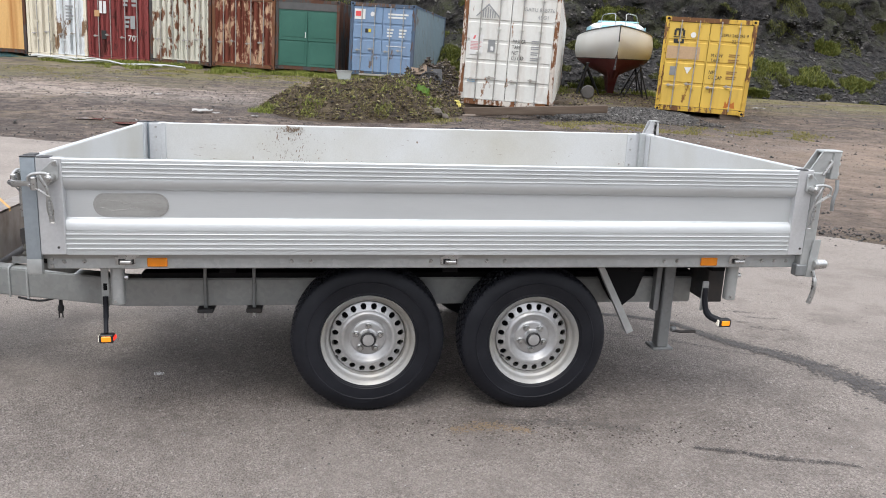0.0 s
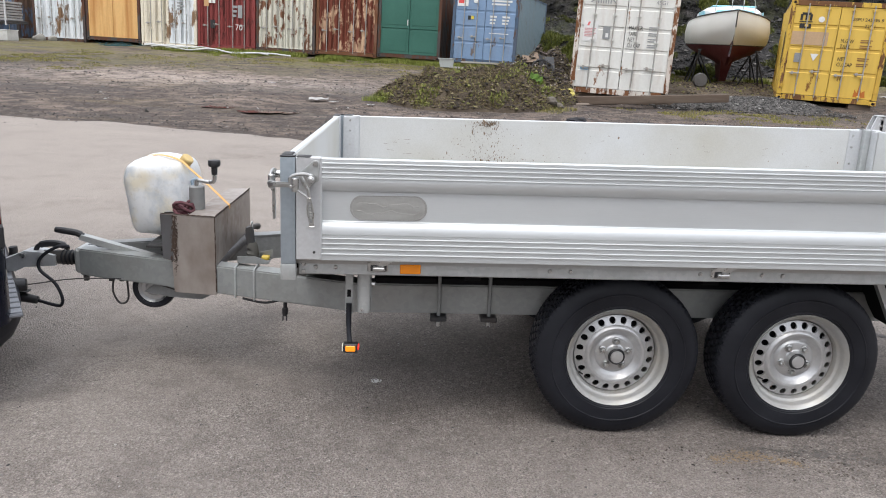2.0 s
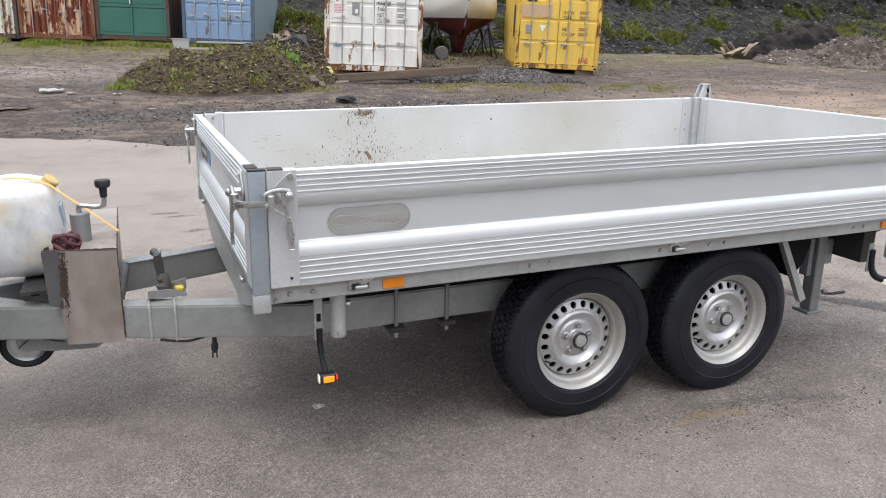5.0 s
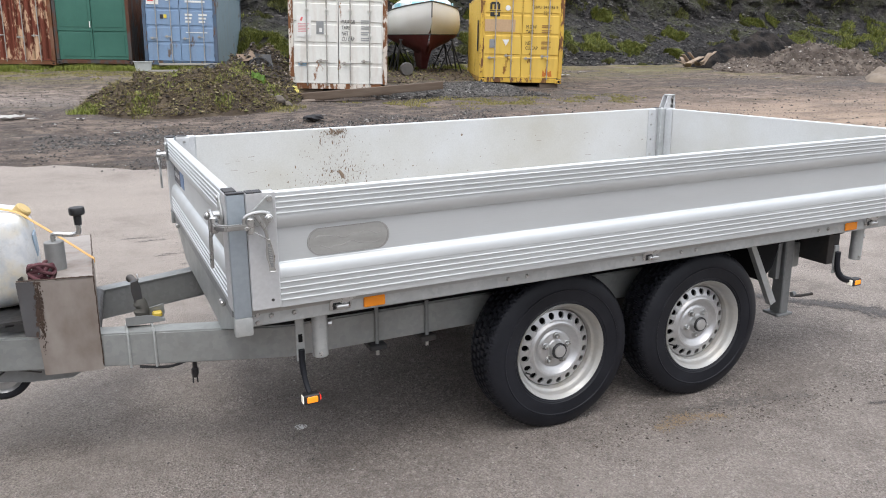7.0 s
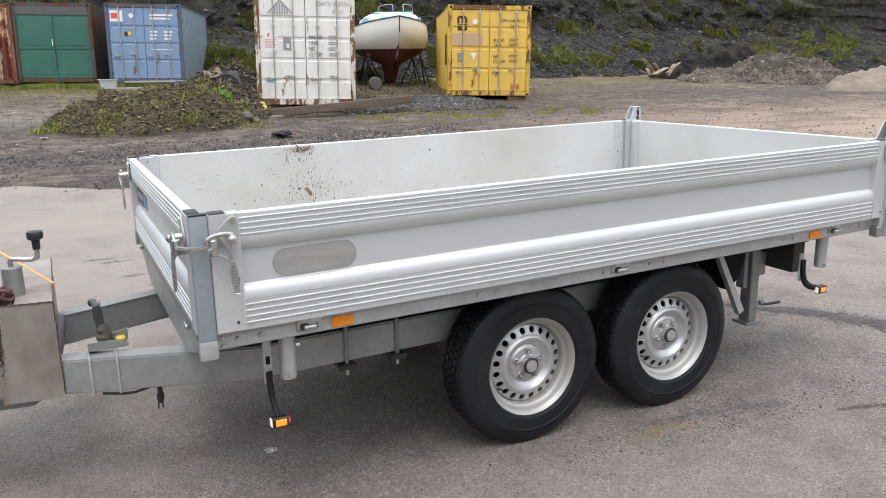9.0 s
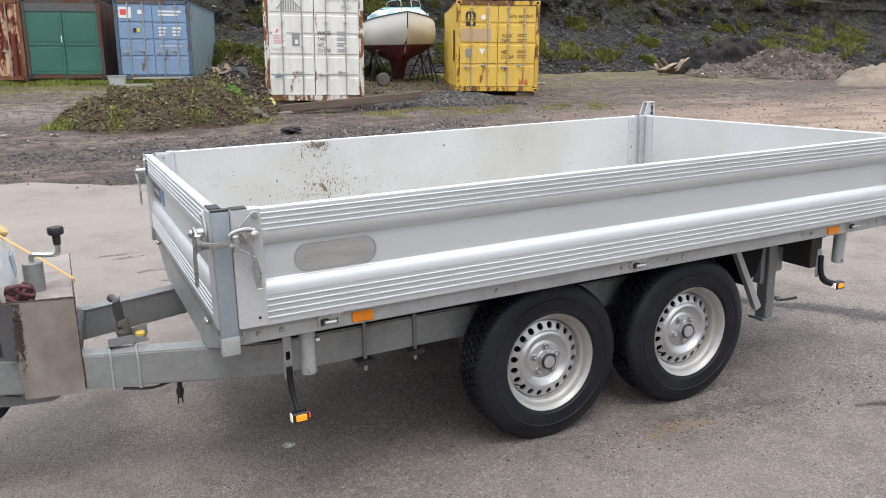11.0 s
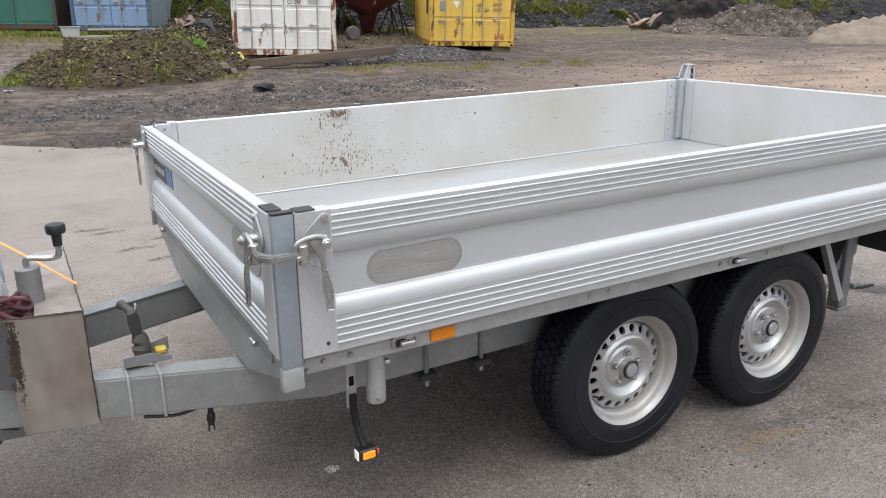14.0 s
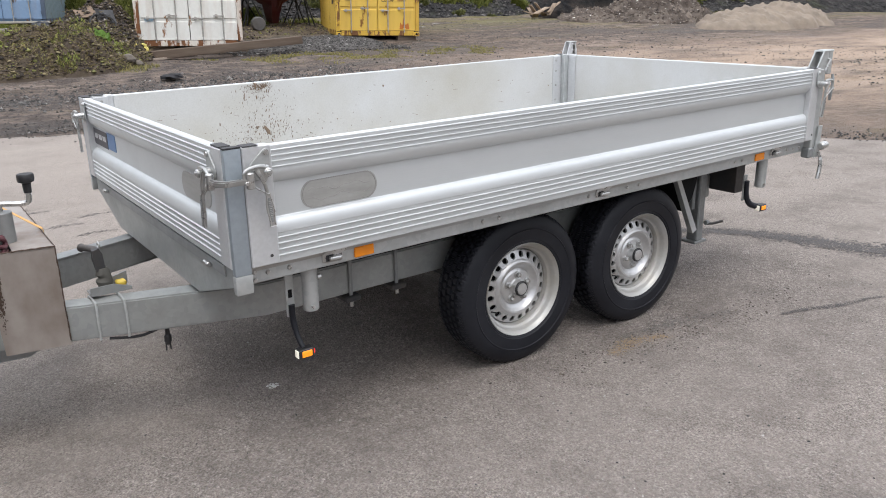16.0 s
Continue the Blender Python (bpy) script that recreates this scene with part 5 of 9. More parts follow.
part("lever_tip", tube([(-1.642, 0.45, 0.735), (-1.643, 0.48, 0.742), (-1.647, 0.55, 0.731), (-1.651, 0.64, 0.712), (-1.652, 0.667, 0.706), (-1.652, 0.675, 0.704)], [0.013, 0.013, 0.012, 0.0125, 0.0165, 0.012], 12), worn("grimy_grip", (0.1, 0.09, 0.085), (0.05, 0.045, 0.04), 0.2, (0.5, 0.7), 20, 60, 0.7), boot, "grimy dark lever grip")
part("lever_ring", tube([(-1.632, 0.45 + 0.012 * math.cos(a * math.tau / 12), 0.765 + 0.012 * math.sin(a * math.tau / 12)) for a in range(12)], 0.003, 6, closed=True), CHROME, boot)
part("yellow_tag", box(-1.592, -1.556, 0.44, 0.474, 0.598, 0.617, 0.005), plain("yellow_plastic", (0.6, 0.43, 0.06), 0.45), brk, "yellow plastic tag")
part("tow_eye", tube([(-1.56 + 0.014 * math.cos(a * math.tau / 12), 1.172, 0.525 + 0.026 * math.sin(a * math.tau / 12)) for a in range(12)], 0.006, 8, closed=True), CHROME, trailer)
part("cross_tube", cyl((-1.803, 0.43, 0.57), (-1.775, 0.98, 0.57), 0.024, seg=16, bevel=0.002), STEEL_GREY, trailer, "dark grey steel cross tube")
plug = part("cable_plug", tube(curve_pts([(-1.66, 0.36, 0.44), (-1.56, 0.34, 0.428), (-1.48, 0.33, 0.445), (-1.466, 0.33, 0.435), (-1.465, 0.33, 0.4), (-1.467, 0.33, 0.372)]), [0.0055] * 19 + [0.009] * 4 + [0.014] * 5 + [0.011] * 3, 8), BLACK, trailer)
for d in (-0.007, 0.007):
    part("plug_pin", cyl((-1.467 + d, 0.33, 0.375), (-1.467 + 1.2 * d, 0.33, 0.348), 0.003, seg=8), BLACK, plug)

# ---- things carried on the drawbar ----
def tank_mat():
    """Cloudy, sun-yellowed plastic with a bluish scuffed patch and grime."""
    m, n, l, p = nodes_of("cloudy_polyethylene")
    vec = tex_coord(n, l)
    a, b, c = noise_tex(n, l, vec, 7, 4, 0.5), noise_tex(n, l, tex_coord(n, l, (1, 1.3, 0.8)), 10, 5, 0.6), noise_tex(n, l, vec, 45, 4)
    col = mix(n, l, ramp(n, l, a, [(0.5, grey3(0)), (0.66, grey3(0.6))]), (0.66, 0.67, 0.67), (0.62, 0.53, 0.34))
    col = mix(n, l, ramp(n, l, b, [(0.48, grey3(0)), (0.64, grey3(0.75))]), col, (0.42, 0.46, 0.5))
    col = mix(n, l, ramp(n, l, c, [(0.55, grey3(0)), (0.8, grey3(0.5))]), col, (0.4, 0.37, 0.32))
    l.new(col, p.inputs["Base Color"])
    p.inputs["Roughness"].default_value = 0.42
    p.inputs["Subsurface Weight"].default_value = 0.15
    p.inputs["Subsurface Radius"].default_value = (0.03, 0.03, 0.03)
    bump(n, l, p, b, 0.1, 0.004)
    return m


TANK = tank_mat()
tank_bm = box(-0.148, 0.148, -0.17, 0.22, -0.185, 0.185, 0.11, seg=6)
bmesh.ops.subdivide_edges(tank_bm, edges=tank_bm.edges, cuts=1, use_grid_fill=True)
for v in tank_bm.verts:
    v.co += v.co.normalized() * 0.012 * noise.noise(v.co * 6)
    v.co.z += 0.012 * noise.noise(v.co * 11) - 0.25 * max(0.0, v.co.x - 0.02) * max(0.0, v.co.z)
canister = thing("water_canister", (-2.115, 0.79, 0.642), "cloudy white plastic canister strapped to the drawbar", "canister", tilt=(0, -4))
part("can_body", tank_bm, TANK, canister, local=True)
for v in canister.children[0].data.vertices:
    v.co.z += 0.19
part("can_cap", cyl((0.11, 0.0, 0.335), (0.14, -0.01, 0.365), 0.03, seg=18, bevel=0.005), plain("ochre_cap", (0.55, 0.4, 0.16), 0.5), canister, local=True)
part("can_label", box(0.146, 0.153, -0.04, 0.06, 0.17, 0.26, 0.002), plain("blue_label", (0.35, 0.45, 0.55), 0.5), canister, "blue paper label", local=True)
strap_pts = curve_pts([(-2.22, 0.84, 1.008), (-2.12, 0.76, 1.024), (-2.03, 0.73, 1.005), (-1.97, 0.71, 0.962), (-1.88, 0.68, 0.892), (-1.79, 0.64, 0.821), (-1.778, 0.635, 0.812), (-1.7765, 0.634, 0.795)])
strap_bm = bmesh.new()
prev = None
for p in strap_pts:
    row = [strap_bm.verts.new(p + Vector((0.004 * a, d, c))) for d, c, a in ((-0.006, 0, 0), (0.006, 0.003, 1), (0.006, 0.005, 1), (-0.006, 0.002, 0))]
    if prev:
        for k in range(4):
            strap_bm.faces.new((prev[k], prev[(k + 1) % 4], row[(k + 1) % 4], row[k]))
    prev = row
single("lashing_strap", strap_bm, plain("orange_webbing", (0.72, 0.42, 0.16), 0.8), "faded orange lashing strap over the canister", "strap", place=(-1.74, 0.4, 0.5))
rope_pts = []
for k in range(150):
    a = k * 0.42
    r = 0.045 + 0.022 * math.sin(k * 0.31)
    rope_pts.append((-1.955 + r * 0.9 * math.cos(a) + 0.02 * math.sin(k * 0.11), 0.53 + r * 0.8 * math.sin(a), 0.745 + 0.02 * math.sin(k * 0.7) + 0.0006 * k))
single("coiled_rope", tube(rope_pts, 0.0075, 7), worn("red_rope", (0.12, 0.04, 0.05), (0.22, 0.13, 0.13), 0, (0.8, 0.95), 30, 200, 0.7), "dark red coiled rope lying in the steel box", "rope", place=(-1.92, 0.52, 0.74))


# ---- the van ----
def lacquer(m):
    """A clear glossy coat over a coloured lens."""
    p = m.node_tree.nodes["Principled BSDF"]
    p.inputs["Coat Weight"].default_value, p.inputs["Coat Roughness"].default_value = 1.0, 0.02
    return m


NAVY = worn("dark_navy_paint", (0.0035, 0.005, 0.014), (0.006, 0.007, 0.013), 0.0, (0.05, 0.1), 3, 60, 0.4, relief=0.0, spec=0.35)
GLASS_DARK = plain("tinted_glass", (0.01, 0.011, 0.013), 0.06, spec=0.8)
RED_LENS = lacquer(plain("red_lens", (0.22, 0.004, 0.01), 0.2, spec=0.4))
RED_FACET = lacquer(worn("red_facet", (0.85, 0.025, 0.03), (0.4, 0.006, 0.012), 0, (0.1, 0.2), 18, 60, 1.0, relief=0.1))
# pink lens, its colour paled for the white glare on it
PINK_GLARE_LENS = lacquer(plain("pink_glare_lens", (0.8, 0.58, 0.58), 0.15))
RED_BRIGHT = lacquer(plain("bright_red_prism", (1.0, 0.09, 0.07), 0.15))
ROD_GREY = plain("lens_rib_grey", (0.3, 0.3, 0.31), 0.3)
CLEAR_LENS = lacquer(worn("clear_lens", (0.82, 0.78, 0.78), (0.5, 0.4, 0.41), 0.3, (0.08, 0.2), 26, 60, 1.0, (1, 1, 0.5), relief=0.3))
van = thing("delivery_van", (-2.94, 0.79, 0), "dark navy van coupled to the trailer", "van", turn=30)
# local: +x back, so the body runs to -x; y across
VH = [(0.0, 0.36, 0.93), (0.0, 0.52, 0.95), (0.02, 0.78, 0.945), (0.0, 0.95, 0.935), (-0.015, 1.25, 0.92), (-0.055, 1.55, 0.88), (-0.11, 1.75, 0.82), (-0.24, 1.86, 0.72)]


def van_ring(x_in, tail):
    """One cross section of the van's rear, x_in metres in from the tail."""
    out = []
    for dx, z, w in VH:
        out.append((min(dx, 0) * tail - x_in, w, z))
    return out


def shell(sections, bm):
    rows = []
    for sec in sections:
        row = [bm.verts.new((x, -w, z)) for x, w, z in sec] + [bm.verts.new((x, w, z)) for x, w, z in reversed(sec)]
        rows.append(row)
    for u, v in zip(rows, rows[1:]):
        for k in range(len(u)):
            q = (k + 1) % len(u)
            bm.faces.new((u[k], u[q], v[q], v[k]))
    bm.faces.new(rows[0][::-1])
    bm.faces.new(rows[-1])
    return bm


def scaled(sec, dw, dx, dz=0.0):
    return [(x + dx, w - dw, z - dz) for x, w, z in sec]


tail = van_ring(0, 1)
nose = [(-4.72, 0.84, 0.32), (-4.75, 0.86, 0.5), (-4.74, 0.85, 0.7), (-4.66, 0.82, 0.88), (-4.5, 0.8, 0.98), (-4.44, 0.78, 1.0), (-4.4, 0.76, 1.01), (-4.36, 0.7, 1.02)]
hood = [(-3.95, 0.92, 0.3), (-3.95, 0.93, 0.5), (-3.95, 0.92, 0.78), (-3.95, 0.9, 0.95), (-3.9, 0.87, 1.08), (-3.86, 0.84, 1.12), (-3.82, 0.8, 1.14), (-3.78, 0.72, 1.15)]
screen = [(-3.2, 0.92, 0.3), (-3.2, 0.945, 0.5), (-3.2, 0.94, 0.78), (-3.2, 0.93, 0.95), (-3.1, 0.9, 1.25), (-3.0, 0.86, 1.55), (-2.95, 0.8, 1.76), (-2.9, 0.7, 1.86)]
body = shell([scaled(tail, 0.10, 0.035), scaled(tail, 0.055, 0.022), scaled(tail, 0.022, -0.008), scaled(tail, 0.004, -0.06), van_ring(0.14, 1), van_ring(1.0, 0.6), van_ring(2.2, 0.3), screen, hood, nose], bmesh.new())
part("van_body", body, NAVY, van, local=True)
# bumper with ribbed step pad
bumper = bmesh.new()
rows = []
outline = [(-0.75, 0.22), (-0.4, 0.185), (-0.16, 0.185), (-0.07, 0.205), (0.02, 0.235), (0.085, 0.31), (0.118, 0.41), (0.122, 0.5), (0.105, 0.525), (0.0, 0.532), (-0.75, 0.56)]
for w in np.linspace(-0.945, 0.945, 25):
    q = (abs(w) / 0.945) ** 7
    row = []
    for u, v in outline:
        u, v = (0.75 * u if u > 0 else u), 0.15 + 0.66 * (v - 0.185)
        t = min(1.0, max(0.0, (0.38 - v) / 0.17)) if u > -0.5 else 0.0
        row.append(bumper.verts.new((u - (0.13 * q + 0.1 * t * t * q if u > -0.5 else 0.0), float(w) * (1.0 - 0.04 * t * t), v + 0.05 * q * t)))
    rows.append(row)
for u, v in zip(rows, rows[1:]):
    for k in range(len(outline)):
        j = (k + 1) % len(outline)
        bumper.faces.new((u[k], u[j], v[j], v[k]))
bumper.faces.new(rows[0])
bumper.faces.new(rows[-1][::-1])
part("rear_bumper", bumper, plain("navy_bumper_plastic", (0.007, 0.009, 0.016), 0.5, spec=0.25), van, "dark navy plastic bumper", local=True)
bump_ob = van.children[-1]
part("step_pad", box(-0.01, 0.078, -0.86, 0.86, 0.374, 0.388, 0.004), plain("grey_plastic", (0.16, 0.165, 0.18), 0.6), bump_ob, "grey ribbed step pad", local=True)
for k in range(8):
    part("pad_rib", box(0.004, 0.075, -0.84 + 0.075 * k, -0.79 + 0.075 * k, 0.387, 0.394, 0.002), plain("pad_grey", (0.27, 0.28, 0.3), 0.6) if k == 0 else bpy.data.materials["pad_grey"], bump_ob, local=True)
# tall tail lamps that wrap the corner
for s in (1, -1):
    def skin(x, z, out):
        """A place on the van's flank, x from the tail, standing out by so much."""
        lean = float(np.interp(z, [0.3, 0.86, 1.16, 1.46, 1.66, 1.8], [0, 0, -0.014, -0.05, -0.085, -0.135]))
        w = float(np.interp(z, [0.3, 0.5, 0.78, 0.95, 1.25, 1.55, 1.75], [0.92, 0.95, 0.945, 0.935, 0.92, 0.88, 0.82]))
        inset = 0.06 * max(0.0, (x + 0.05) / 0.08) ** 1.5 if x > -0.05 else 0.0
        return (x + lean, s * -(w - 0.003 + out - inset), z)

    def lens_strip(edge0, edge1, z0, z1, out, bm=None, rows=14, cols=6, slant=0.0):
        bm = bm or bmesh.new()
        grid = []
        for i in range(rows + 1):
            z = z0 + (z1 - z0) * i / rows
            x0, x1 = edge0(z), edge1(z)
            grid.append([bm.verts.new(skin(x0 + (x1 - x0) * k / cols, z + slant * k / cols, out - (0.006 if k in (0, cols) else 0))) for k in range(cols + 1)])
        for u, v in zip(grid, grid[1:]):
            for k in range(cols):
                bm.faces.new((u[k], u[k + 1], v[k + 1], v[k]))
        bmesh.ops.solidify(bm, geom=bm.faces, thickness=0.01)
        return bm
    tip = lambda z: -0.118 + 0.105 * max(0.0, (0.875 - z) / 0.095)
    red = part("tail_lamp", lens_strip(tip, lambda z: 0.03, 0.78, 1.72, 0.012, cols=9), RED_LENS, van, "tall red and clear tail lamp", local=True)
    part("clear_lens", lens_strip(lambda z: -0.088, lambda z: 0.012, 1.0, 1.27, 0.02, slant=-0.045), CLEAR_LENS, red, local=True)
    part("clear_lens", lens_strip(lambda z: -0.078, lambda z: -0.014, 1.42, 1.68, 0.02), CLEAR_LENS, red, local=True)
    part("lamp_divider", lens_strip(lambda z: -0.09, lambda z: -0.052, 1.285, 1.41, 0.021, rows=4, slant=-0.02), RED_FACET, red, "bright red reflector block", local=True)
    part("pink_facet", lens_strip(lambda z: -0.05, lambda z: 0.008, 1.255, 1.385, 0.021, rows=4, slant=-0.03), PINK_GLARE_LENS, red, local=True)
    for x in (-0.064, -0.046, -0.03):
        part("lens_rib", lens_strip(lambda q, x=x: x - 0.0025, lambda q, x=x: x + 0.0025, 1.43, 1.67, 0.0235, rows=6, cols=3), ROD_GREY, red, local=True)
    for k in range(9):
        part("lens_rib", lens_strip(lambda q: -0.082, lambda q: -0.054, 1.015 + 0.024 * k, 1.021 + 0.024 * k, 0.0225, rows=1, cols=3, slant=-0.012), ROD_GREY, red, local=True)
    part("lens_rib", lens_strip(lambda q: -0.052, lambda q: -0.048, 0.995, 1.245, 0.0235, rows=6, cols=3), ROD_GREY, red, local=True)
    part("lens_rib", lens_strip(lambda q: -0.086, lambda q: -0.006, 1.14, 1.146, 0.0235, rows=1, cols=6, slant=-0.05), ROD_GREY, red, local=True)
    part("red_facet", lens_strip(lambda z: tip(z) + 0.016, lambda z: 0.022, 0.795, 0.985, 0.018, rows=8, slant=-0.02), RED_FACET, red, local=True)
    for k, z in enumerate((0.85, 0.9, 0.95)):
        part("red_facet", lens_strip(lambda q, k=k: -0.055 - 0.012 * k, lambda q: -0.02, z, z + 0.018, 0.022, rows=2, cols=4, slant=-0.02), RED_BRIGHT, red, local=True)
    seam = [skin(x, z, 0.004) for x, z in ((-0.125, 0.87), (-0.122, 0.8), (-0.126, 0.745), (-0.15, 0.71), (-0.21, 0.685), (-0.34, 0.655), (-0.6, 0.63))]
    part("door_seam", tube(curve_pts([Vector(p) for p in seam]), 0.0022, 6), STEEL_DARK, van, local=True)
    part("hinge_cover", box(-0.01, 0.035, *sorted((s * -0.935, s * -0.86)), 0.69, 0.78, 0.006), BLACK, van, local=True)
    part("side_seam", box(-0.75, -0.05, *sorted((s * -0.957, s * -0.945)), 0.748, 0.754), SHADE, van, local=True)
    for x in (-0.95, -3.85):
        wl_t = lathe([(0.19, 0.0), (0.21, -0.01), (0.28, -0.012), (0.315, 0.0), (0.325, 0.03), (0.325, 0.17), (0.19, 0.2)], (x, 0, 0.325), 40, closed=True)
        bmesh.ops.transform(wl_t, matrix=Matrix.Translation((0, s * -0.925, 0)) @ Matrix.Diagonal((1, s, 1, 1)), verts=wl_t.verts)
        vt = part("wheel", wl_t, RUBBER, van, local=True)
        rimb = lathe([(0.0, 0.02), (0.06, 0.02), (0.07, 0.03), (0.15, 0.03), (0.17, 0.02), (0.2, 0.004), (0.2, 0.1)], (x, 0, 0.325), 40)
        bmesh.ops.transform(rimb, matrix=Matrix.Translation((0, s * -0.925, 0)) @ Matrix.Diagonal((1, s, 1, 1)), verts=rimb.verts)
        part("rim", rimb, RIM, vt, local=True)
part("rear_window", prism([(0.0, 1.18), (-0.042, 1.55), (-0.055, 1.55), (-0.02, 1.18)], (-0.62, 0.62), lambda u, v, w: (u + 0.012, w, v)), GLASS_DARK, van, local=True)
part("windscreen", prism([(-3.2, 1.2), (-3.72, 1.17), (-2.98, 1.82)], (-0.74, 0.74), lambda u, v, w: (u, w, v)), GLASS_DARK, van, local=True)
part("tow_ball", tube(curve_pts([(-0.15, 0, 0.38), (0.0, 0, 0.37), (0.08, 0, 0.39), (0.1, 0, 0.44), (0.1, 0, 0.47)]), 0.02, 12), STEEL_DARK, van, local=True)
part("tow_socket", cyl((0.06, -0.32, 0.36), (0.13, -0.33, 0.36), 0.035, 0.03, 16, bevel=0.004), BLACK, van, local=True)


# ---- shipping containers ----
FRAME_RUST = rusty("rusty_frame", (0.16, 0.08, 0.05), (0.22, 0.09, 0.04), 0.6)
ROD = worn("door_rod_zinc", (0.42, 0.42, 0.4), (0.3, 0.22, 0.15), 0.5, (0.4, 0.6), 9, 40, 0.5)
INK = plain("black_marking", (0.02, 0.02, 0.02), 0.6)
INK_WHITE = plain("white_marking", (0.75, 0.75, 0.73), 0.6)
INK_GREY = plain("faded_marking", (0.32, 0.33, 0.33), 0.7)


def corrugated(bm, p0, along, normal, length, height, pitch=0.28, depth=0.036):
    """An upright corrugated sheet from p0, its waves along `along`, bulging to `normal`."""
    p0, along, normal = Vector(p0), Vector(along), Vector(normal)
    n = max(1, round(length / pitch))
    w = length / n
    prof = []
    for k in range(n):
        for f, d in ((0.0, 0), (0.26, 0), (0.5, 1), (0.76, 1)):
            prof.append(((k + f) * w, d * depth))
    prof.append((length, 0))
    lo = [bm.verts.new(p0 + along * u + normal * d) for u, d in prof]
    hi = [bm.verts.new(p0 + along * u + normal * d + Vector((0, 0, height))) for u, d in prof]
    for k in range(len(prof) - 1):
        bm.faces.new((lo[k], lo[k + 1], hi[k + 1], hi[k]))


def door_leaf(x0, x1, z0, z1, bands):
    """A door leaf whose sheet is stepped: recessed bands at the given heights run across, or up and down."""
    bm = bmesh.new()
    prof = []
    if bands[0] == "across":
        prof = [(z0, 0.0)]
        for zc in bands[1:]:
            prof += [(zc - 0.05, 0.0), (zc - 0.03, 0.02), (zc + 0.03, 0.02), (zc + 0.05, 0.0)]
        prof.append((z1, 0.0))
        f = [bm.verts.new((x0, d, z)) for z, d in prof]
        g = [bm.verts.new((x1, d, z)) for z, d in prof]
    else:
        w = (x1 - x0) / bands[1]
        prof = [(x0, 0.0)]
        for k in range(bands[1]):
            c = x0 + (k + 0.5) * w
            prof += [(c - 0.3 * w, 0.0), (c - 0.17 * w, 0.03), (c + 0.17 * w, 0.03), (c + 0.3 * w, 0.0)]
        prof.append((x1, 0.0))
        f = [bm.verts.new((x, d, z0)) for x, d in prof]
        g = [bm.verts.new((x, d, z1)) for x, d in prof]
    for k in range(len(prof) - 1):
        bm.faces.new((f[k], f[k + 1], g[k + 1], g[k]))
    box(x0, x1, 0.03, 0.05, z0, z1, 0, bm)
    # raised rim round the leaf
    for a in ((x0, x0 + 0.03, z0, z1), (x1 - 0.03, x1, z0, z1), (x0 + 0.03, x1 - 0.03, z0, z0 + 0.035), (x0 + 0.03, x1 - 0.03, z1 - 0.035, z1)):
        box(a[0], a[1], -0.006, 0.03, a[2], a[3], 0.003, bm)
    return bm


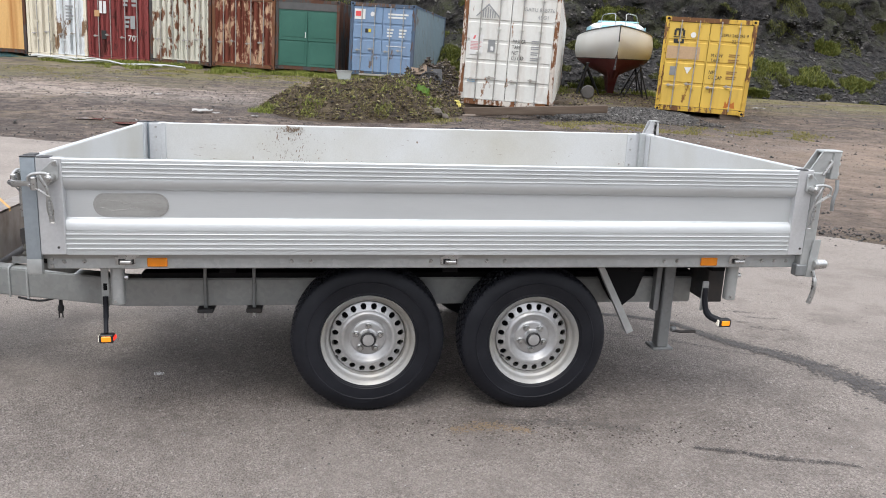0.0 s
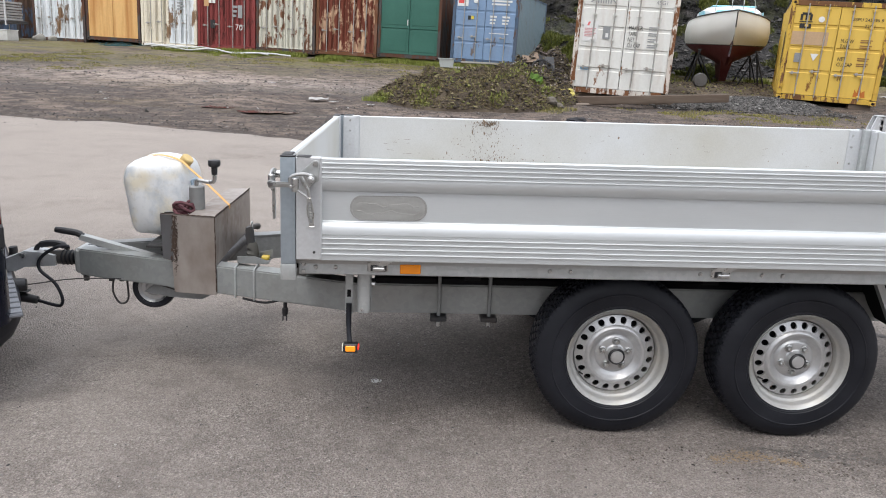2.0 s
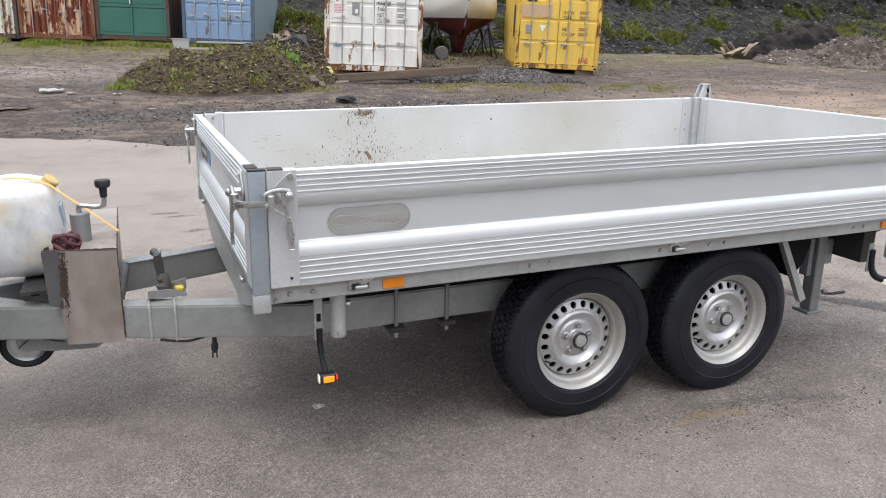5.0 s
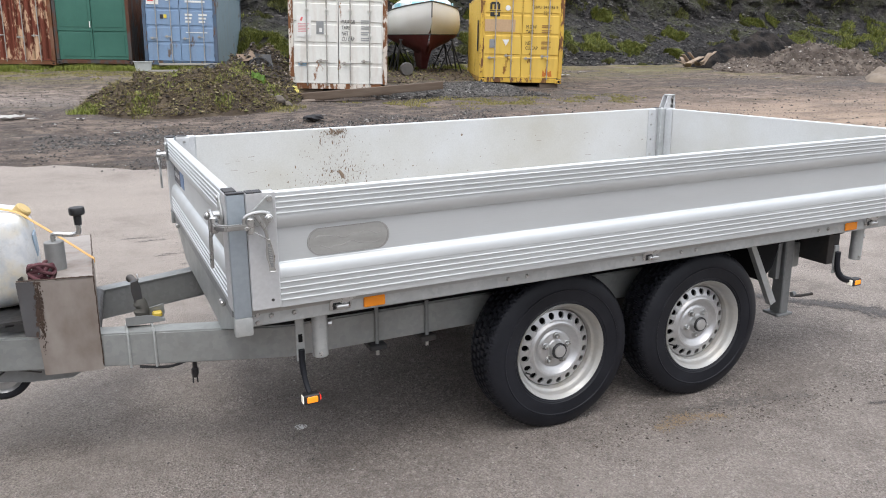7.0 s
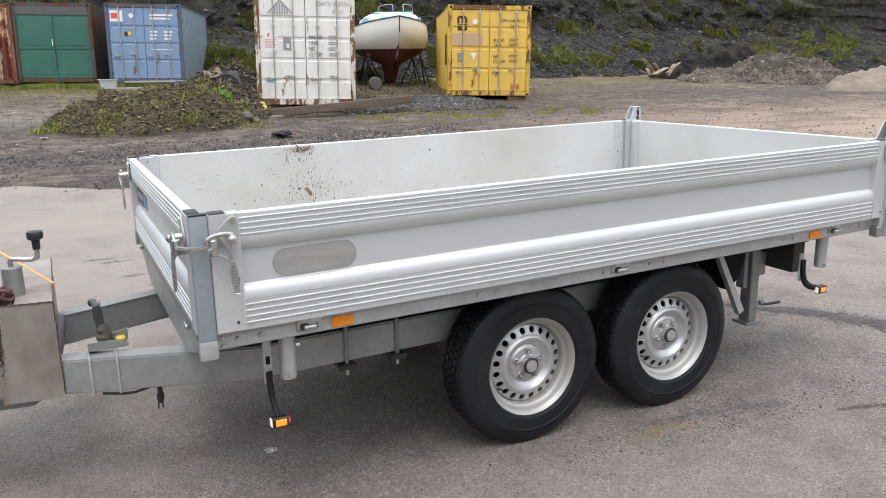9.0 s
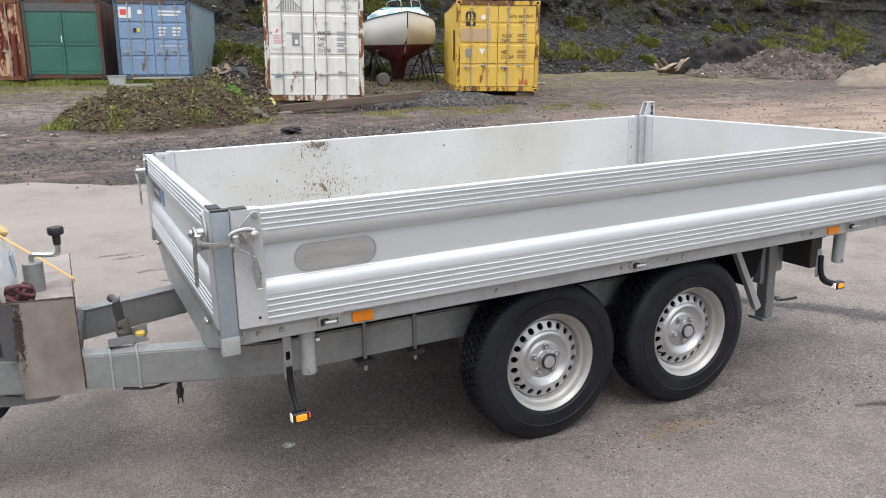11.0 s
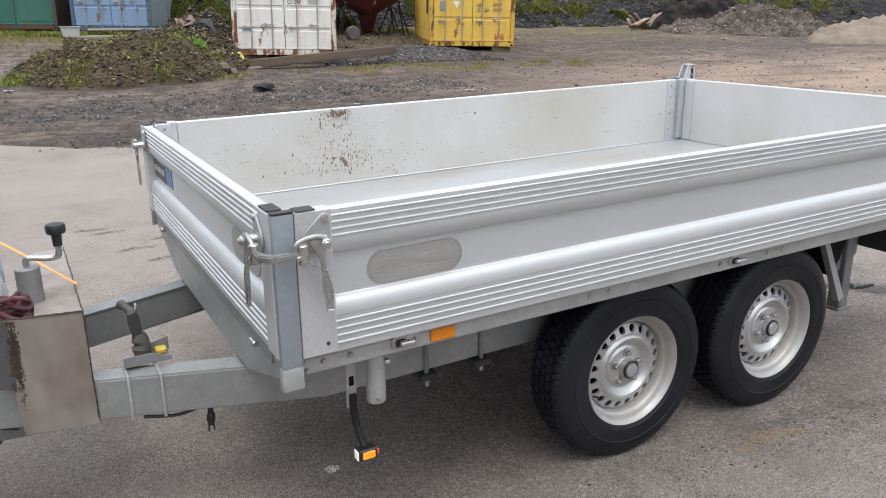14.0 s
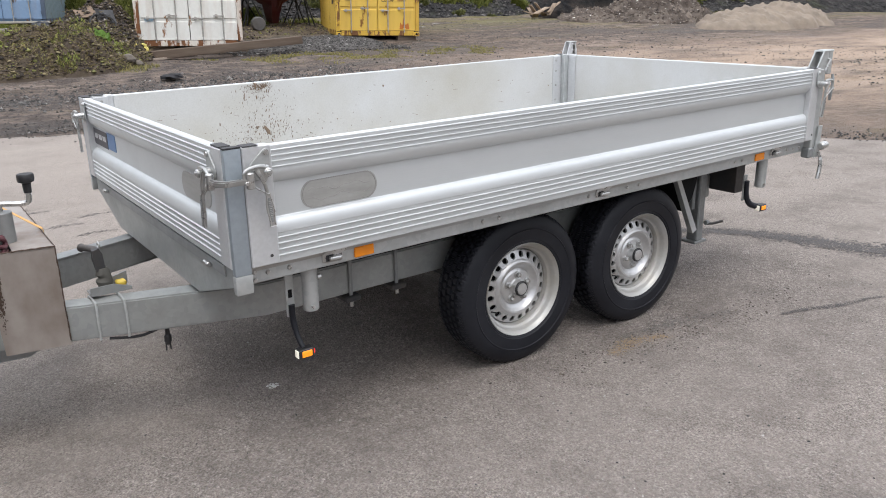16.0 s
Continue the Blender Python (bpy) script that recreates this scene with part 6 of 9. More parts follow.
def container(place, turn, label, door_mat, frame_mat, side_mat, height=2.59, length=6.06, lean=0.0, bands=("across", 0.75, 1.3, 1.85), rods=True, group="shipping containers"):
    """A shipping container, doors towards its -y side; place: the foot of its left front corner."""
    W, H, L = 2.44, height, length
    c = thing("shipping_container", place, label, "shipping container", group, turn, tilt=(0, lean))
    for x0 in (0.0, W - 0.11):
        part("corner_post", box(x0, x0 + 0.11, 0.0, 0.13, 0.14, H - 0.12, 0.006), frame_mat, c, local=True)
        part("rear_post", box(x0, x0 + 0.11, L - 0.13, L, 0.14, H - 0.12, 0.006), frame_mat, c, local=True)
    part("door_header", box(0.162, W - 0.162, 0.005, 0.12, H - 0.13, H - 0.01, 0.005), frame_mat, c, local=True)
    part("door_sill", box(0.162, W - 0.162, 0.0, 0.12, 0.02, 0.15, 0.005), frame_mat, c, local=True)
    for x0 in (-0.003, W - 0.159):
        for y0 in (-0.004, L - 0.174):
            for z0 in (0.0, H - 0.118):
                casting = part("corner_casting", box(x0, x0 + 0.162, y0, y0 + 0.178, z0, z0 + 0.118, 0.008), frame_mat, c, local=True)
                if y0 < 0:
                    # slot drawn as a disc in shade black, not cut out
                    part("casting_slot", cyl((x0 + 0.081, y0 - 0.002, z0 + 0.059), (x0 + 0.081, y0 + 0.004, z0 + 0.059), 0.035, seg=14), SHADE, casting, local=True)
    for x0 in (0.01, W - 0.07):
        part("bottom_rail", box(x0, x0 + 0.06, 0.178, L - 0.178, 0.02, 0.17, 0.004), frame_mat, c, local=True)
        part("top_rail", box(x0, x0 + 0.06, 0.178, L - 0.178, H - 0.08, H - 0.01, 0.004), frame_mat, c, local=True)
    for x0, nx in ((0.045, -1), (W - 0.045, 1)):
        bm = bmesh.new()
        corrugated(bm, (x0, 0.13, 0.15), (0, 1, 0), (nx, 0, 0), L - 0.26, H - 0.22)
        part("side_wall", bm, side_mat, c, local=True, smooth=False)
    bm = bmesh.new()
    corrugated(bm, (0.1, L - 0.06, 0.14), (1, 0, 0), (0, 1, 0), W - 0.2, H - 0.26)
    part("end_wall", bm, side_mat, c, local=True, smooth=False)
    part("roof", box(0.03, W - 0.03, 0.1, L - 0.1, H - 0.04, H - 0.02), side_mat, c, local=True)
    part("container_floor", box(0.06, W - 0.06, 0.1, L - 0.1, 0.12, 0.15), STEEL_DARK, c, local=True)
    halves = ((0.115, W / 2 - 0.008), (W / 2 + 0.008, W - 0.115))
    for i, (x0, x1) in enumerate(halves):
        leaf = door_leaf(x0, x1, 0.16, H - 0.14, bands)
        bmesh.ops.translate(leaf, vec=(0, 0.03, 0), verts=leaf.verts)
        door = part("door", leaf, door_mat if not isinstance(door_mat, tuple) else door_mat[i], c, local=True)
        if not rods:
            continue
        for k, f in enumerate((0.3, 0.74) if i == 0 else (0.26, 0.7)):
            x = x0 + f * (x1 - x0)
            part("lock_rod", cyl((x, -0.012, 0.1), (x, -0.012, H - 0.08), 0.017, seg=12), ROD, door, local=True)
            part("rod_handle", box(x - 0.22, x + 0.03, -0.036, -0.02, 0.885 + 0.06 * k, 0.915 + 0.06 * k, 0.004), ROD, door, local=True)
            part("handle_hasp", box(x - 0.18, x - 0.12, -0.03, 0.03, 0.86 + 0.06 * k, 0.94 + 0.06 * k, 0.006), ROD, door, local=True)
            for z in (0.2, 0.7, 1.35, 1.95, H - 0.2):
                part("rod_guide", box(x - 0.045, x + 0.045, -0.022, 0.03, z - 0.03, z + 0.03, 0.006), door_mat if not isinstance(door_mat, tuple) else door_mat[i], door, local=True)
        hx = x0 - 0.05 if i == 0 else x1 - 0.01
        for z in (0.3, 0.95, 1.6, 2.2):
            part("hinge", box(hx, hx + 0.06, -0.02, 0.02, z, z + 0.1, 0.008), frame_mat, door, local=True)
    return c


def bars(c, x, z, w, h, rows, mat, name="marking", gap=0.45, y=0.021):
    """Unreadable lines of writing as plain bars."""
    for k in range(rows):
        step = h / rows
        part(name, box(x, x + w * (1 - 0.12 * (k % 3)), y, y + 0.004, z - k * step - step * (1 - gap), z - k * step), mat, c, local=True)


# white high container on sleepers
WHITE_D = rusty("white_container_paint", (0.7, 0.7, 0.66), (0.34, 0.17, 0.08), 0.0, 2.6)
WHITE_F = rusty("white_container_frame", (0.64, 0.6, 0.54), (0.26, 0.11, 0.045), 0.5, 4.0)
white = container((2.5, 16.1, 0.67), -15.5, "tall dirty white shipping container with rust-streaked doors", WHITE_D, WHITE_F, WHITE_D, 2.896, 12.19, 1.6, ("across", 0.62, 1.12, 1.62, 2.12))
lettering("GATU 858776 3", 0.13, (1.52, 0.018, 2.42), (90, 0, 0), INK_GREY, white)
lettering("45G1", 0.13, (1.88, 0.018, 2.24), (90, 0, 0), INK_GREY, white)
for k, w in enumerate(("MAX GR", "TARE", "NET", "CU CAP")):
    lettering(w, 0.135, (1.30, 0.018, 1.62 - 0.14 * k), (90, 0, 0), INK, white, squeeze=0.66)
    bars(white, 1.78, 1.71 - 0.14 * k, 0.24, 0.1, 2, INK_GREY)
part("notice", box(0.2, 0.55, 0.014, 0.02, 1.28, 1.78), INK_WHITE, white, local=True)
part("notice_mark", prism([(0.28, 1.66), (0.33, 1.66), (0.36, 1.75), (0.31, 1.75)], (0.01, 0.013), lambda u, v, w: (u, w, v)), plain("faded_red", (0.7, 0.15, 0.15), 0.6), white, local=True)
bars(white, 0.23, 1.6, 0.28, 0.22, 6, plain("pink_marking", (0.65, 0.35, 0.35), 0.6), y=0.01)
part("data_plate", box(0.68, 0.86, 0.01, 0.018, 1.36, 1.66, 0.003), ZINC_DARK, white, local=True)
part("data_plate_mark", box(0.75, 0.82, 0.006, 0.01, 1.4, 1.5), INK_WHITE, white, local=True)
bars(white, 0.22, 0.64, 0.22, 0.07, 2, plain("blue_marking", (0.2, 0.4, 0.6), 0.6))
for k in range(7):
    part("logo_bar", prism([(0.42 + 0.06 * k, 2.2), (0.45 + 0.06 * k, 2.2), (0.45 + 0.06 * k, 2.36 + 0.03 * (3 - abs(k - 3))), (0.42 + 0.06 * k, 2.36 + 0.03 * (3 - abs(k - 3)))], (0.012, 0.018), lambda u, v, w: (u, w, v)), INK_GREY, white, local=True)
part("logo_roof", prism([(0.3, 2.22), (0.62, 2.55), (0.94, 2.22), (0.9, 2.22), (0.62, 2.5), (0.34, 2.22)], (0.012, 0.018), lambda u, v, w: (u, w, v)), INK_GREY, white, local=True)

# yellow container
YEL = rusty("yellow_container_paint", (0.66, 0.44, 0.075), (0.3, 0.13, 0.03), 0.0, 2.2, pale=(0.62, 0.42, 0.09))
YEL_F = rusty("yellow_container_frame", (0.6, 0.38, 0.05), (0.22, 0.1, 0.04), 0.42, 3.0)
yellow = container((8.38, 17.2, 0.56), -21.5, "yellow shipping container with rusty edges and grey lock rods", YEL, YEL_F, YEL, lean=1.4, bands=("across", 0.78, 1.38, 1.95))
for lorry_box, drop in ((white, 0.24), (yellow, 0.18)):
    for ob in lorry_box.children_recursive:
        if ob.name.startswith(("rod_handle", "handle_hasp")):
            ob.location.z -= drop
lettering("GSPU 245295 9", 0.115, (1.5, 0.018, 2.12), (90, 0, 0), INK, yellow)
lettering("22G1", 0.12, (1.82, 0.018, 1.96), (90, 0, 0), INK, yellow)
for k, (w, z) in enumerate((("M.G.W", 1.56), ("TARE", 1.42), ("NET", 1.1), ("CU.CAP", 0.96))):
    lettering(w, 0.14, (1.33, 0.018, z), (90, 0, 0), INK, yellow, squeeze=0.75)
    bars(yellow, 1.8, z + 0.1, 0.28, 0.1, 2, plain("brown_marking", (0.3, 0.16, 0.05), 0.7) if k == 0 else bpy.data.materials["brown_marking"])
for x0, x1, z0, z1 in ((0.27, 0.33, 2.08, 2.24), (0.39, 0.44, 2.08, 2.22), (0.5, 0.56, 2.08, 2.24), (0.3, 0.52, 2.22, 2.28), (0.26, 0.58, 2.035, 2.06), (0.28, 0.56, 1.88, 2.0)):
    part("logo_block", box(x0, x1, 0.012, 0.018, z0, z1, 0.004), INK, yellow, local=True)
part("round_sticker", cyl((0.79, 0.018, 2.12), (0.79, 0.012, 2.12), 0.075, seg=22), INK_WHITE, yellow, local=True)
part("patch_panel", box(0.13, 1.02, 0.02, 0.028, 1.46, 1.8), plain("tan_patch", (0.5, 0.34, 0.2), 0.7), yellow, "tan repainted patch", local=True)
part("data_plate", box(0.28, 0.45, 0.012, 0.022, 1.0, 1.24, 0.003), ZINC_DARK, yellow, local=True)
part("triangle_sticker", prism([(0.66, 1.24), (0.86, 1.24), (0.76, 1.05)], (0.014, 0.02), lambda u, v, w: (u, w, v)), INK_WHITE, yellow, local=True)
part("rust_patch", prism([(1.86, 0.2), (2.15, 0.2), (2.12, 0.38), (2.04, 0.32), (1.98, 0.52), (1.94, 0.3), (1.88, 0.4)], (0.022, 0.026), lambda u, v, w: (u, w, v)), plain("orange_rust", (0.5, 0.16, 0.03), 0.9), yellow, local=True)
part("side_logo", box(-0.012, -0.006, 0.7, 1.1, 0.9, 1.8), INK, yellow, local=True)

# blue container
BLUE = rusty("blue_container_paint", (0.17, 0.265, 0.41), (0.2, 0.16, 0.14), 0.03, 2.0, pale=(0.25, 0.34, 0.47))
BLUE_F = rusty("blue_container_frame", (0.06, 0.1, 0.16), (0.16, 0.1, 0.07), 0.3, 3.0)
BLUE_S = rusty("grey_blue_paint", (0.17, 0.23, 0.26), (0.2, 0.16, 0.14), 0.06, 2.0)
blue = container((-0.5, 25.0, 1.24), -16.5, "faded blue shipping container with pale lettering", BLUE, BLUE_F, BLUE_S, lean=1.4, bands=("across", 0.75, 1.3, 1.85))
part("sticker", box(0.16, 0.56, 0.01, 0.018, 2.0, 2.36), INK_WHITE, blue, local=True)
part("sticker_block", box(0.2, 0.4, 0.006, 0.01, 2.1, 2.28), plain("red_sticker", (0.7, 0.08, 0.08), 0.6), blue, local=True)
part("round_sticker", cyl((0.83, 0.018, 2.2), (0.83, 0.01, 2.2), 0.08, seg=20), INK_WHITE, blue, local=True)
bars(blue, 1.42, 2.26, 0.75, 0.22, 2, INK_WHITE)
bars(blue, 1.40, 1.72, 0.25, 0.34, 3, INK_WHITE)
bars(blue, 1.85, 1.72, 0.28, 0.34, 3, INK_WHITE)
bars(blue, 1.40, 1.12, 0.72, 0.13, 1, INK_WHITE, gap=0.8)
part("warning_tag", box(0.7, 0.8, 0.01, 0.018, 1.56, 1.68), plain("yellow_tag", (0.7, 0.55, 0.05), 0.6), blue, local=True)
part("data_plate", box(0.58, 0.68, 0.01, 0.018, 1.54, 1.68), INK, blue, local=True)

# the row to the west
ROW_TURN = math.degrees(math.atan(-0.22))


def row_place(i, z_extra=0.0):
    """Front left foot of the i-th container of the row, counted westward from the green one."""
    x1, y1, z1 = (-0.86, 25.44, 1.30)
    ux, uy = math.cos(radians(ROW_TURN)), math.sin(radians(ROW_TURN))
    d = 2.475 * (i + 1)
    return (x1 - d * ux, y1 - d * uy, z1 + 0.022 * d + z_extra)


GREEN = worn("green_paint", (0.027, 0.12, 0.088), (0.05, 0.165, 0.125), 0, (0.4, 0.55), 1.2, 30, 0.6, relief=0.05)
GREY_F = rusty("dark_frame", (0.05, 0.05, 0.05), (0.14, 0.06, 0.035), 0.5, 2.0)
CREAM = rusty("cream_flaking_paint", (0.66, 0.64, 0.54), (0.27, 0.12, 0.065), 0.3, 4.2, pale=(0.46, 0.48, 0.44))
RUSTY = rusty("rust_red_flaking_paint", (0.55, 0.36, 0.23), (0.22, 0.055, 0.03), 0.56, 4.0)
RED = rusty("dark_red_paint", (0.22, 0.035, 0.032), (0.14, 0.03, 0.025), 0.2, 3.0)
PALE = rusty("pale_grey_paint", (0.76, 0.8, 0.82), (0.3, 0.18, 0.1), 0.16, 1.4)
PALE_Y = rusty("pale_yellow_paint", (0.78, 0.72, 0.58), (0.3, 0.18, 0.1), 0.1, 1.4)
WOOD = worn("varnished_board", (0.72, 0.44, 0.17), (0.45, 0.19, 0.045), 0, (0.5, 0.7), 1.3, 20, 1.0, (3.5, 3.5, 0.2))
BLUE2 = rusty("dull_blue_paint", (0.1, 0.16, 0.26), (0.2, 0.12, 0.08), 0.3, 1.4)
green = container(row_place(0), ROW_TURN, "dark container closed by green-painted double doors", GREEN, GREY_F, GREY_F, lean=1.0, rods=False, bands=("across", 1.05))
part("door_lintel", box(0.11, 2.33, 0.0, 0.04, 2.2, 2.46, 0.004), worn("grey_board", (0.1, 0.1, 0.1), (0.05, 0.05, 0.05), 0, (0.7, 0.9), 4, 30, 0.5), green, local=True)
for x0, x1 in ((0.115, 1.21), (1.23, 2.325)):
    for z0, z1 in ((0.2, 1.08), (1.16, 2.16)):
        part("door_panel", box(x0 + 0.09, x1 - 0.09, 0.018, 0.03, z0 + 0.06, z1 - 0.04, 0.008), GREEN, green, local=True)
part("door_pull", box(1.14, 1.17, -0.01, 0.03, 1.2, 1.42, 0.006), INK_WHITE, green, local=True)
container(row_place(1), ROW_TURN, "heavily rusted red-brown shipping container with flaking paint", RUSTY, FRAME_RUST, RUSTY, lean=1.2, bands=("up", 5))
container(row_place(2), ROW_TURN, "cream shipping container with peeling paint and rust", CREAM, GREY_F, CREAM, lean=1.0, bands=("up", 5))
red = container(row_place(3), ROW_TURN, "dark red shipping container with white stickers", RED, RED, RED, lean=1.2, bands=("up", 5))
part("sticker", box(0.5, 0.62, -0.03, -0.026, 1.75, 2.2), INK_WHITE, red, local=True)
part("sticker", box(0.66, 0.78, -0.03, -0.026, 1.75, 2.2), INK_WHITE, red, local=True)
part("sticker", box(0.3, 0.5, -0.03, -0.026, 1.62, 1.85), plain("tan_sticker", (0.55, 0.33, 0.16), 0.7), red, local=True)
bars(red, 1.46, 2.3, 0.2, 0.3, 2, INK_GREY, y=-0.03)
bars(red, 1.8, 2.3, 0.2, 0.3, 2, INK_GREY, y=-0.03)
bars(red, 1.5, 1.7, 0.22, 0.5, 3, INK_GREY, y=-0.03)
part("sticker", box(1.74, 1.92, -0.03, -0.026, 1.24, 1.72), INK_GREY, red, local=True)
lettering("70", 0.32, (1.62, -0.03, 0.78), (90, 0, 0), INK_WHITE, red)
part("data_plate", box(0.56, 0.76, -0.03, -0.024, 0.8, 1.12), INK, red, local=True)
pale = container(row_place(4), ROW_TURN, "pale grey and cream shipping container", (PALE_Y, PALE), PALE_Y, PALE, lean=1.0, bands=("up", 3))
bars(pale, 1.6, 2.0, 0.3, 0.6, 5, INK_GREY)
container(row_place(5, 0.12), ROW_TURN, "shipping container closed by a varnished wooden board wall", WOOD, GREY_F, FRAME_RUST, lean=1.0, rods=False, bands=("across",))
container(row_place(6), ROW_TURN, "dirty white shipping container", PALE, GREY_F, PALE, lean=1.0, bands=("up", 4))
container(row_place(7.25), ROW_TURN, "dull blue shipping container", BLUE2, GREY_F, BLUE2, lean=1.0, bands=("up", 4))
container(row_place(8.4), ROW_TURN, "pale grey shipping container", PALE, GREY_F, PALE, lean=1.0, bands=("up", 4))


def before_row(d, out):
    """A place d metres along the row westward from the green container and so far before it."""
    x1, y1, z1 = (-0.86, 25.44, 1.30)
    ux, uy = math.cos(radians(ROW_TURN)), math.sin(radians(ROW_TURN))
    x, y = x1 - d * ux + out * uy, y1 - d * uy - out * ux
    return (x, y, bumpy(x, y))


LEVEL = -lift(*before_row(19.5, 1.7)[:2])  # what stands here is set down on the soil
SLAT_GREY = worn("weathered_grey_slats", (0.36, 0.35, 0.34), (0.2, 0.18, 0.16), 0, (0.6, 0.8), 3, 25, 0.7, (0.3, 2, 2))
cart = thing("parked_trailer", (*before_row(20.07, 1.7)[:2], before_row(20.07, 1.7)[2] + LEVEL), "small parked trailer stacked with weathered grey slats", "trailer", turn=ROW_TURN)
part("bed", box(-0.3, 3.1, -0.05, 1.1, 0.56, 0.68, 0.01), STEEL_DARK, cart, local=True)
for k in range(7):
    part("slat", box(-0.25 + 0.03 * (k % 3), 3.04 - 0.04 * (k % 2), 0.0, 0.95, 0.69 + 0.105 * k, 0.77 + 0.105 * k, 0.01), SLAT_GREY, cart, local=True)
for x in (0.4, 3.06):
    part("stake", box(x - 0.03, x + 0.03, -0.06, -0.005, 0.5, 1.5, 0.006), ALU_CAP, cart, local=True)
for x in (1.45, 2.25):
    cart_tyre = part("wheel", lathe([(0.17, 0.0), (0.2, -0.02), (0.28, -0.02), (0.31, 0.0), (0.315, 0.04), (0.315, 0.14), (0.17, 0.16)], (x, -0.14, 0.31), 36, closed=True), RUBBER, cart, local=True)
    part("rim", lathe([(0.0, 0.0), (0.06, 0.0), (0.08, 0.03), (0.14, 0.03), (0.175, 0.0), (0.175, 0.1)], (x, -0.14, 0.31), 36), RIM, cart_tyre, local=True)
part("mudguard", box(1.35, 2.95, -0.16, 0.04, 0.6, 0.68, 0.02), STEEL_DARK, cart, local=True)
crate = thing("white_crate", (*before_row(17.8, 2.2)[:2], before_row(17.8, 2.2)[2] + LEVEL - 0.02), "dirty white plastic crate with a turquoise rope on it", "crate", turn=ROW_TURN)
part("crate_shell", box(0, 1.2, 0, 0.6, 0, 0.38, 0.03, seg=2), worn("dirty_white_plastic", (0.6, 0.6, 0.57), (0.4, 0.39, 0.36), 0, (0.5, 0.7), 3, 20, 0.6), crate, local=True)
part("crate_lid", box(-0.02, 1.22, -0.02, 0.62, 0.375, 0.41, 0.012), worn("crate_lid_plastic", (0.66, 0.66, 0.63), (0.42, 0.41, 0.38), 0, (0.5, 0.7), 3, 20, 0.6), crate, local=True)
TEAL = plain("turquoise_rope", (0.06, 0.42, 0.4), 0.8)
bx, by, bz = before_row(17.5, 2.3)
coil = [(bx + (0.2 + 0.05 * math.sin(0.7 * k)) * math.cos(0.5 * k), by + 0.12 * math.sin(0.5 * k), bz + 0.2 + 0.2 * math.sin(0.31 * k)) for k in range(70)]
single("rope_tangle", tube(coil, 0.016, 7), TEAL, "tangled turquoise rope hanging over the white crate", "rope", place=(bx, by, bz))
for d, o, r in ((16.6, 0.5, 0.22), (16.1, 0.45, 0.17), (16.9, 0.4, 0.14)):
    x, y, z = before_row(d, o)
    bm = bmesh.new()
    bmesh.ops.create_icosphere(bm, subdivisions=2, radius=r)
    for v in bm.verts:
        v.co *= 1 + 0.4 * noise.noise(v.co * 4 + Vector((d, 0, 0)))
        v.co.z *= 0.8
    bmesh.ops.translate(bm, vec=(x, y, z + 0.4 * r), verts=bm.verts)
    single("boulder", bm, worn("pale_boulder", (0.3, 0.29, 0.26), (0.16, 0.16, 0.12), 0, (0.8, 0.95), 4, 25, 0.7) if d == 16.6 else bpy.data.materials["pale_boulder"], "pale boulder at the foot of a container", "stone", "boulders", place=(x, y, z))


# ---- the boat on its cradle ----
GELCOAT = worn("cream_gelcoat", (0.86, 0.85, 0.81), (0.78, 0.76, 0.7), 0, (0.25, 0.45), 1.5, 160, 0.5, (1, 1, 0.4), relief=0.0)
ANTIFOUL = worn("dark_red_antifouling", (0.14, 0.025, 0.028), (0.2, 0.08, 0.07), 0, (0.6, 0.8), 2, 20, 0.5)
DECK = worn("turquoise_deck_paint", (0.22, 0.55, 0.64), (0.55, 0.62, 0.62), 0, (0.4, 0.6), 2, 20, 0.6)
boat = thing("sailing_boat", (8.24, 20.3, 0.64), "cream sailing boat with a dark red underbody standing on a cradle", "boat", turn=-15)
BOAT_L = 6.6


def waterline(t):
    return 1.36 + 0.06 * min(1.0, t / 0.5)


def hull_section(t):
    """Half section at t (0 bow, 1 stern): (half breadth, height) from sheer to keel root."""
    b = 1.37 * (1 - (1 - min(1, t / 0.5)) ** 2.4) * (1 - 0.25 * max(0, t - 0.5) ** 1.5)
    sheer = 2.4 - 0.32 * math.sin(min(1, t * 1.15) * math.pi / 2) + 0.1 * max(0, t - 0.7)
    deep = 1.75 - 1.07 * math.sin(min(1, t / 0.34) * math.pi / 2) + 0.5 * max(0, t - 0.5)
    out = []
    for k in range(17):
        f = k / 16
        z = sheer + (deep - sheer) * f
        w = b * float(np.interp(f, [0, 0.2, 0.4, 0.5, 0.58, 0.68, 0.8, 0.9, 1.0], [0.965, 1.0, 0.985, 0.94, 0.87, 0.69, 0.37, 0.16, 0.04]))
        out.append((max(w, 0.0005), z))
    return out


SECTIONS = [(i / 22) for i in range(23)]


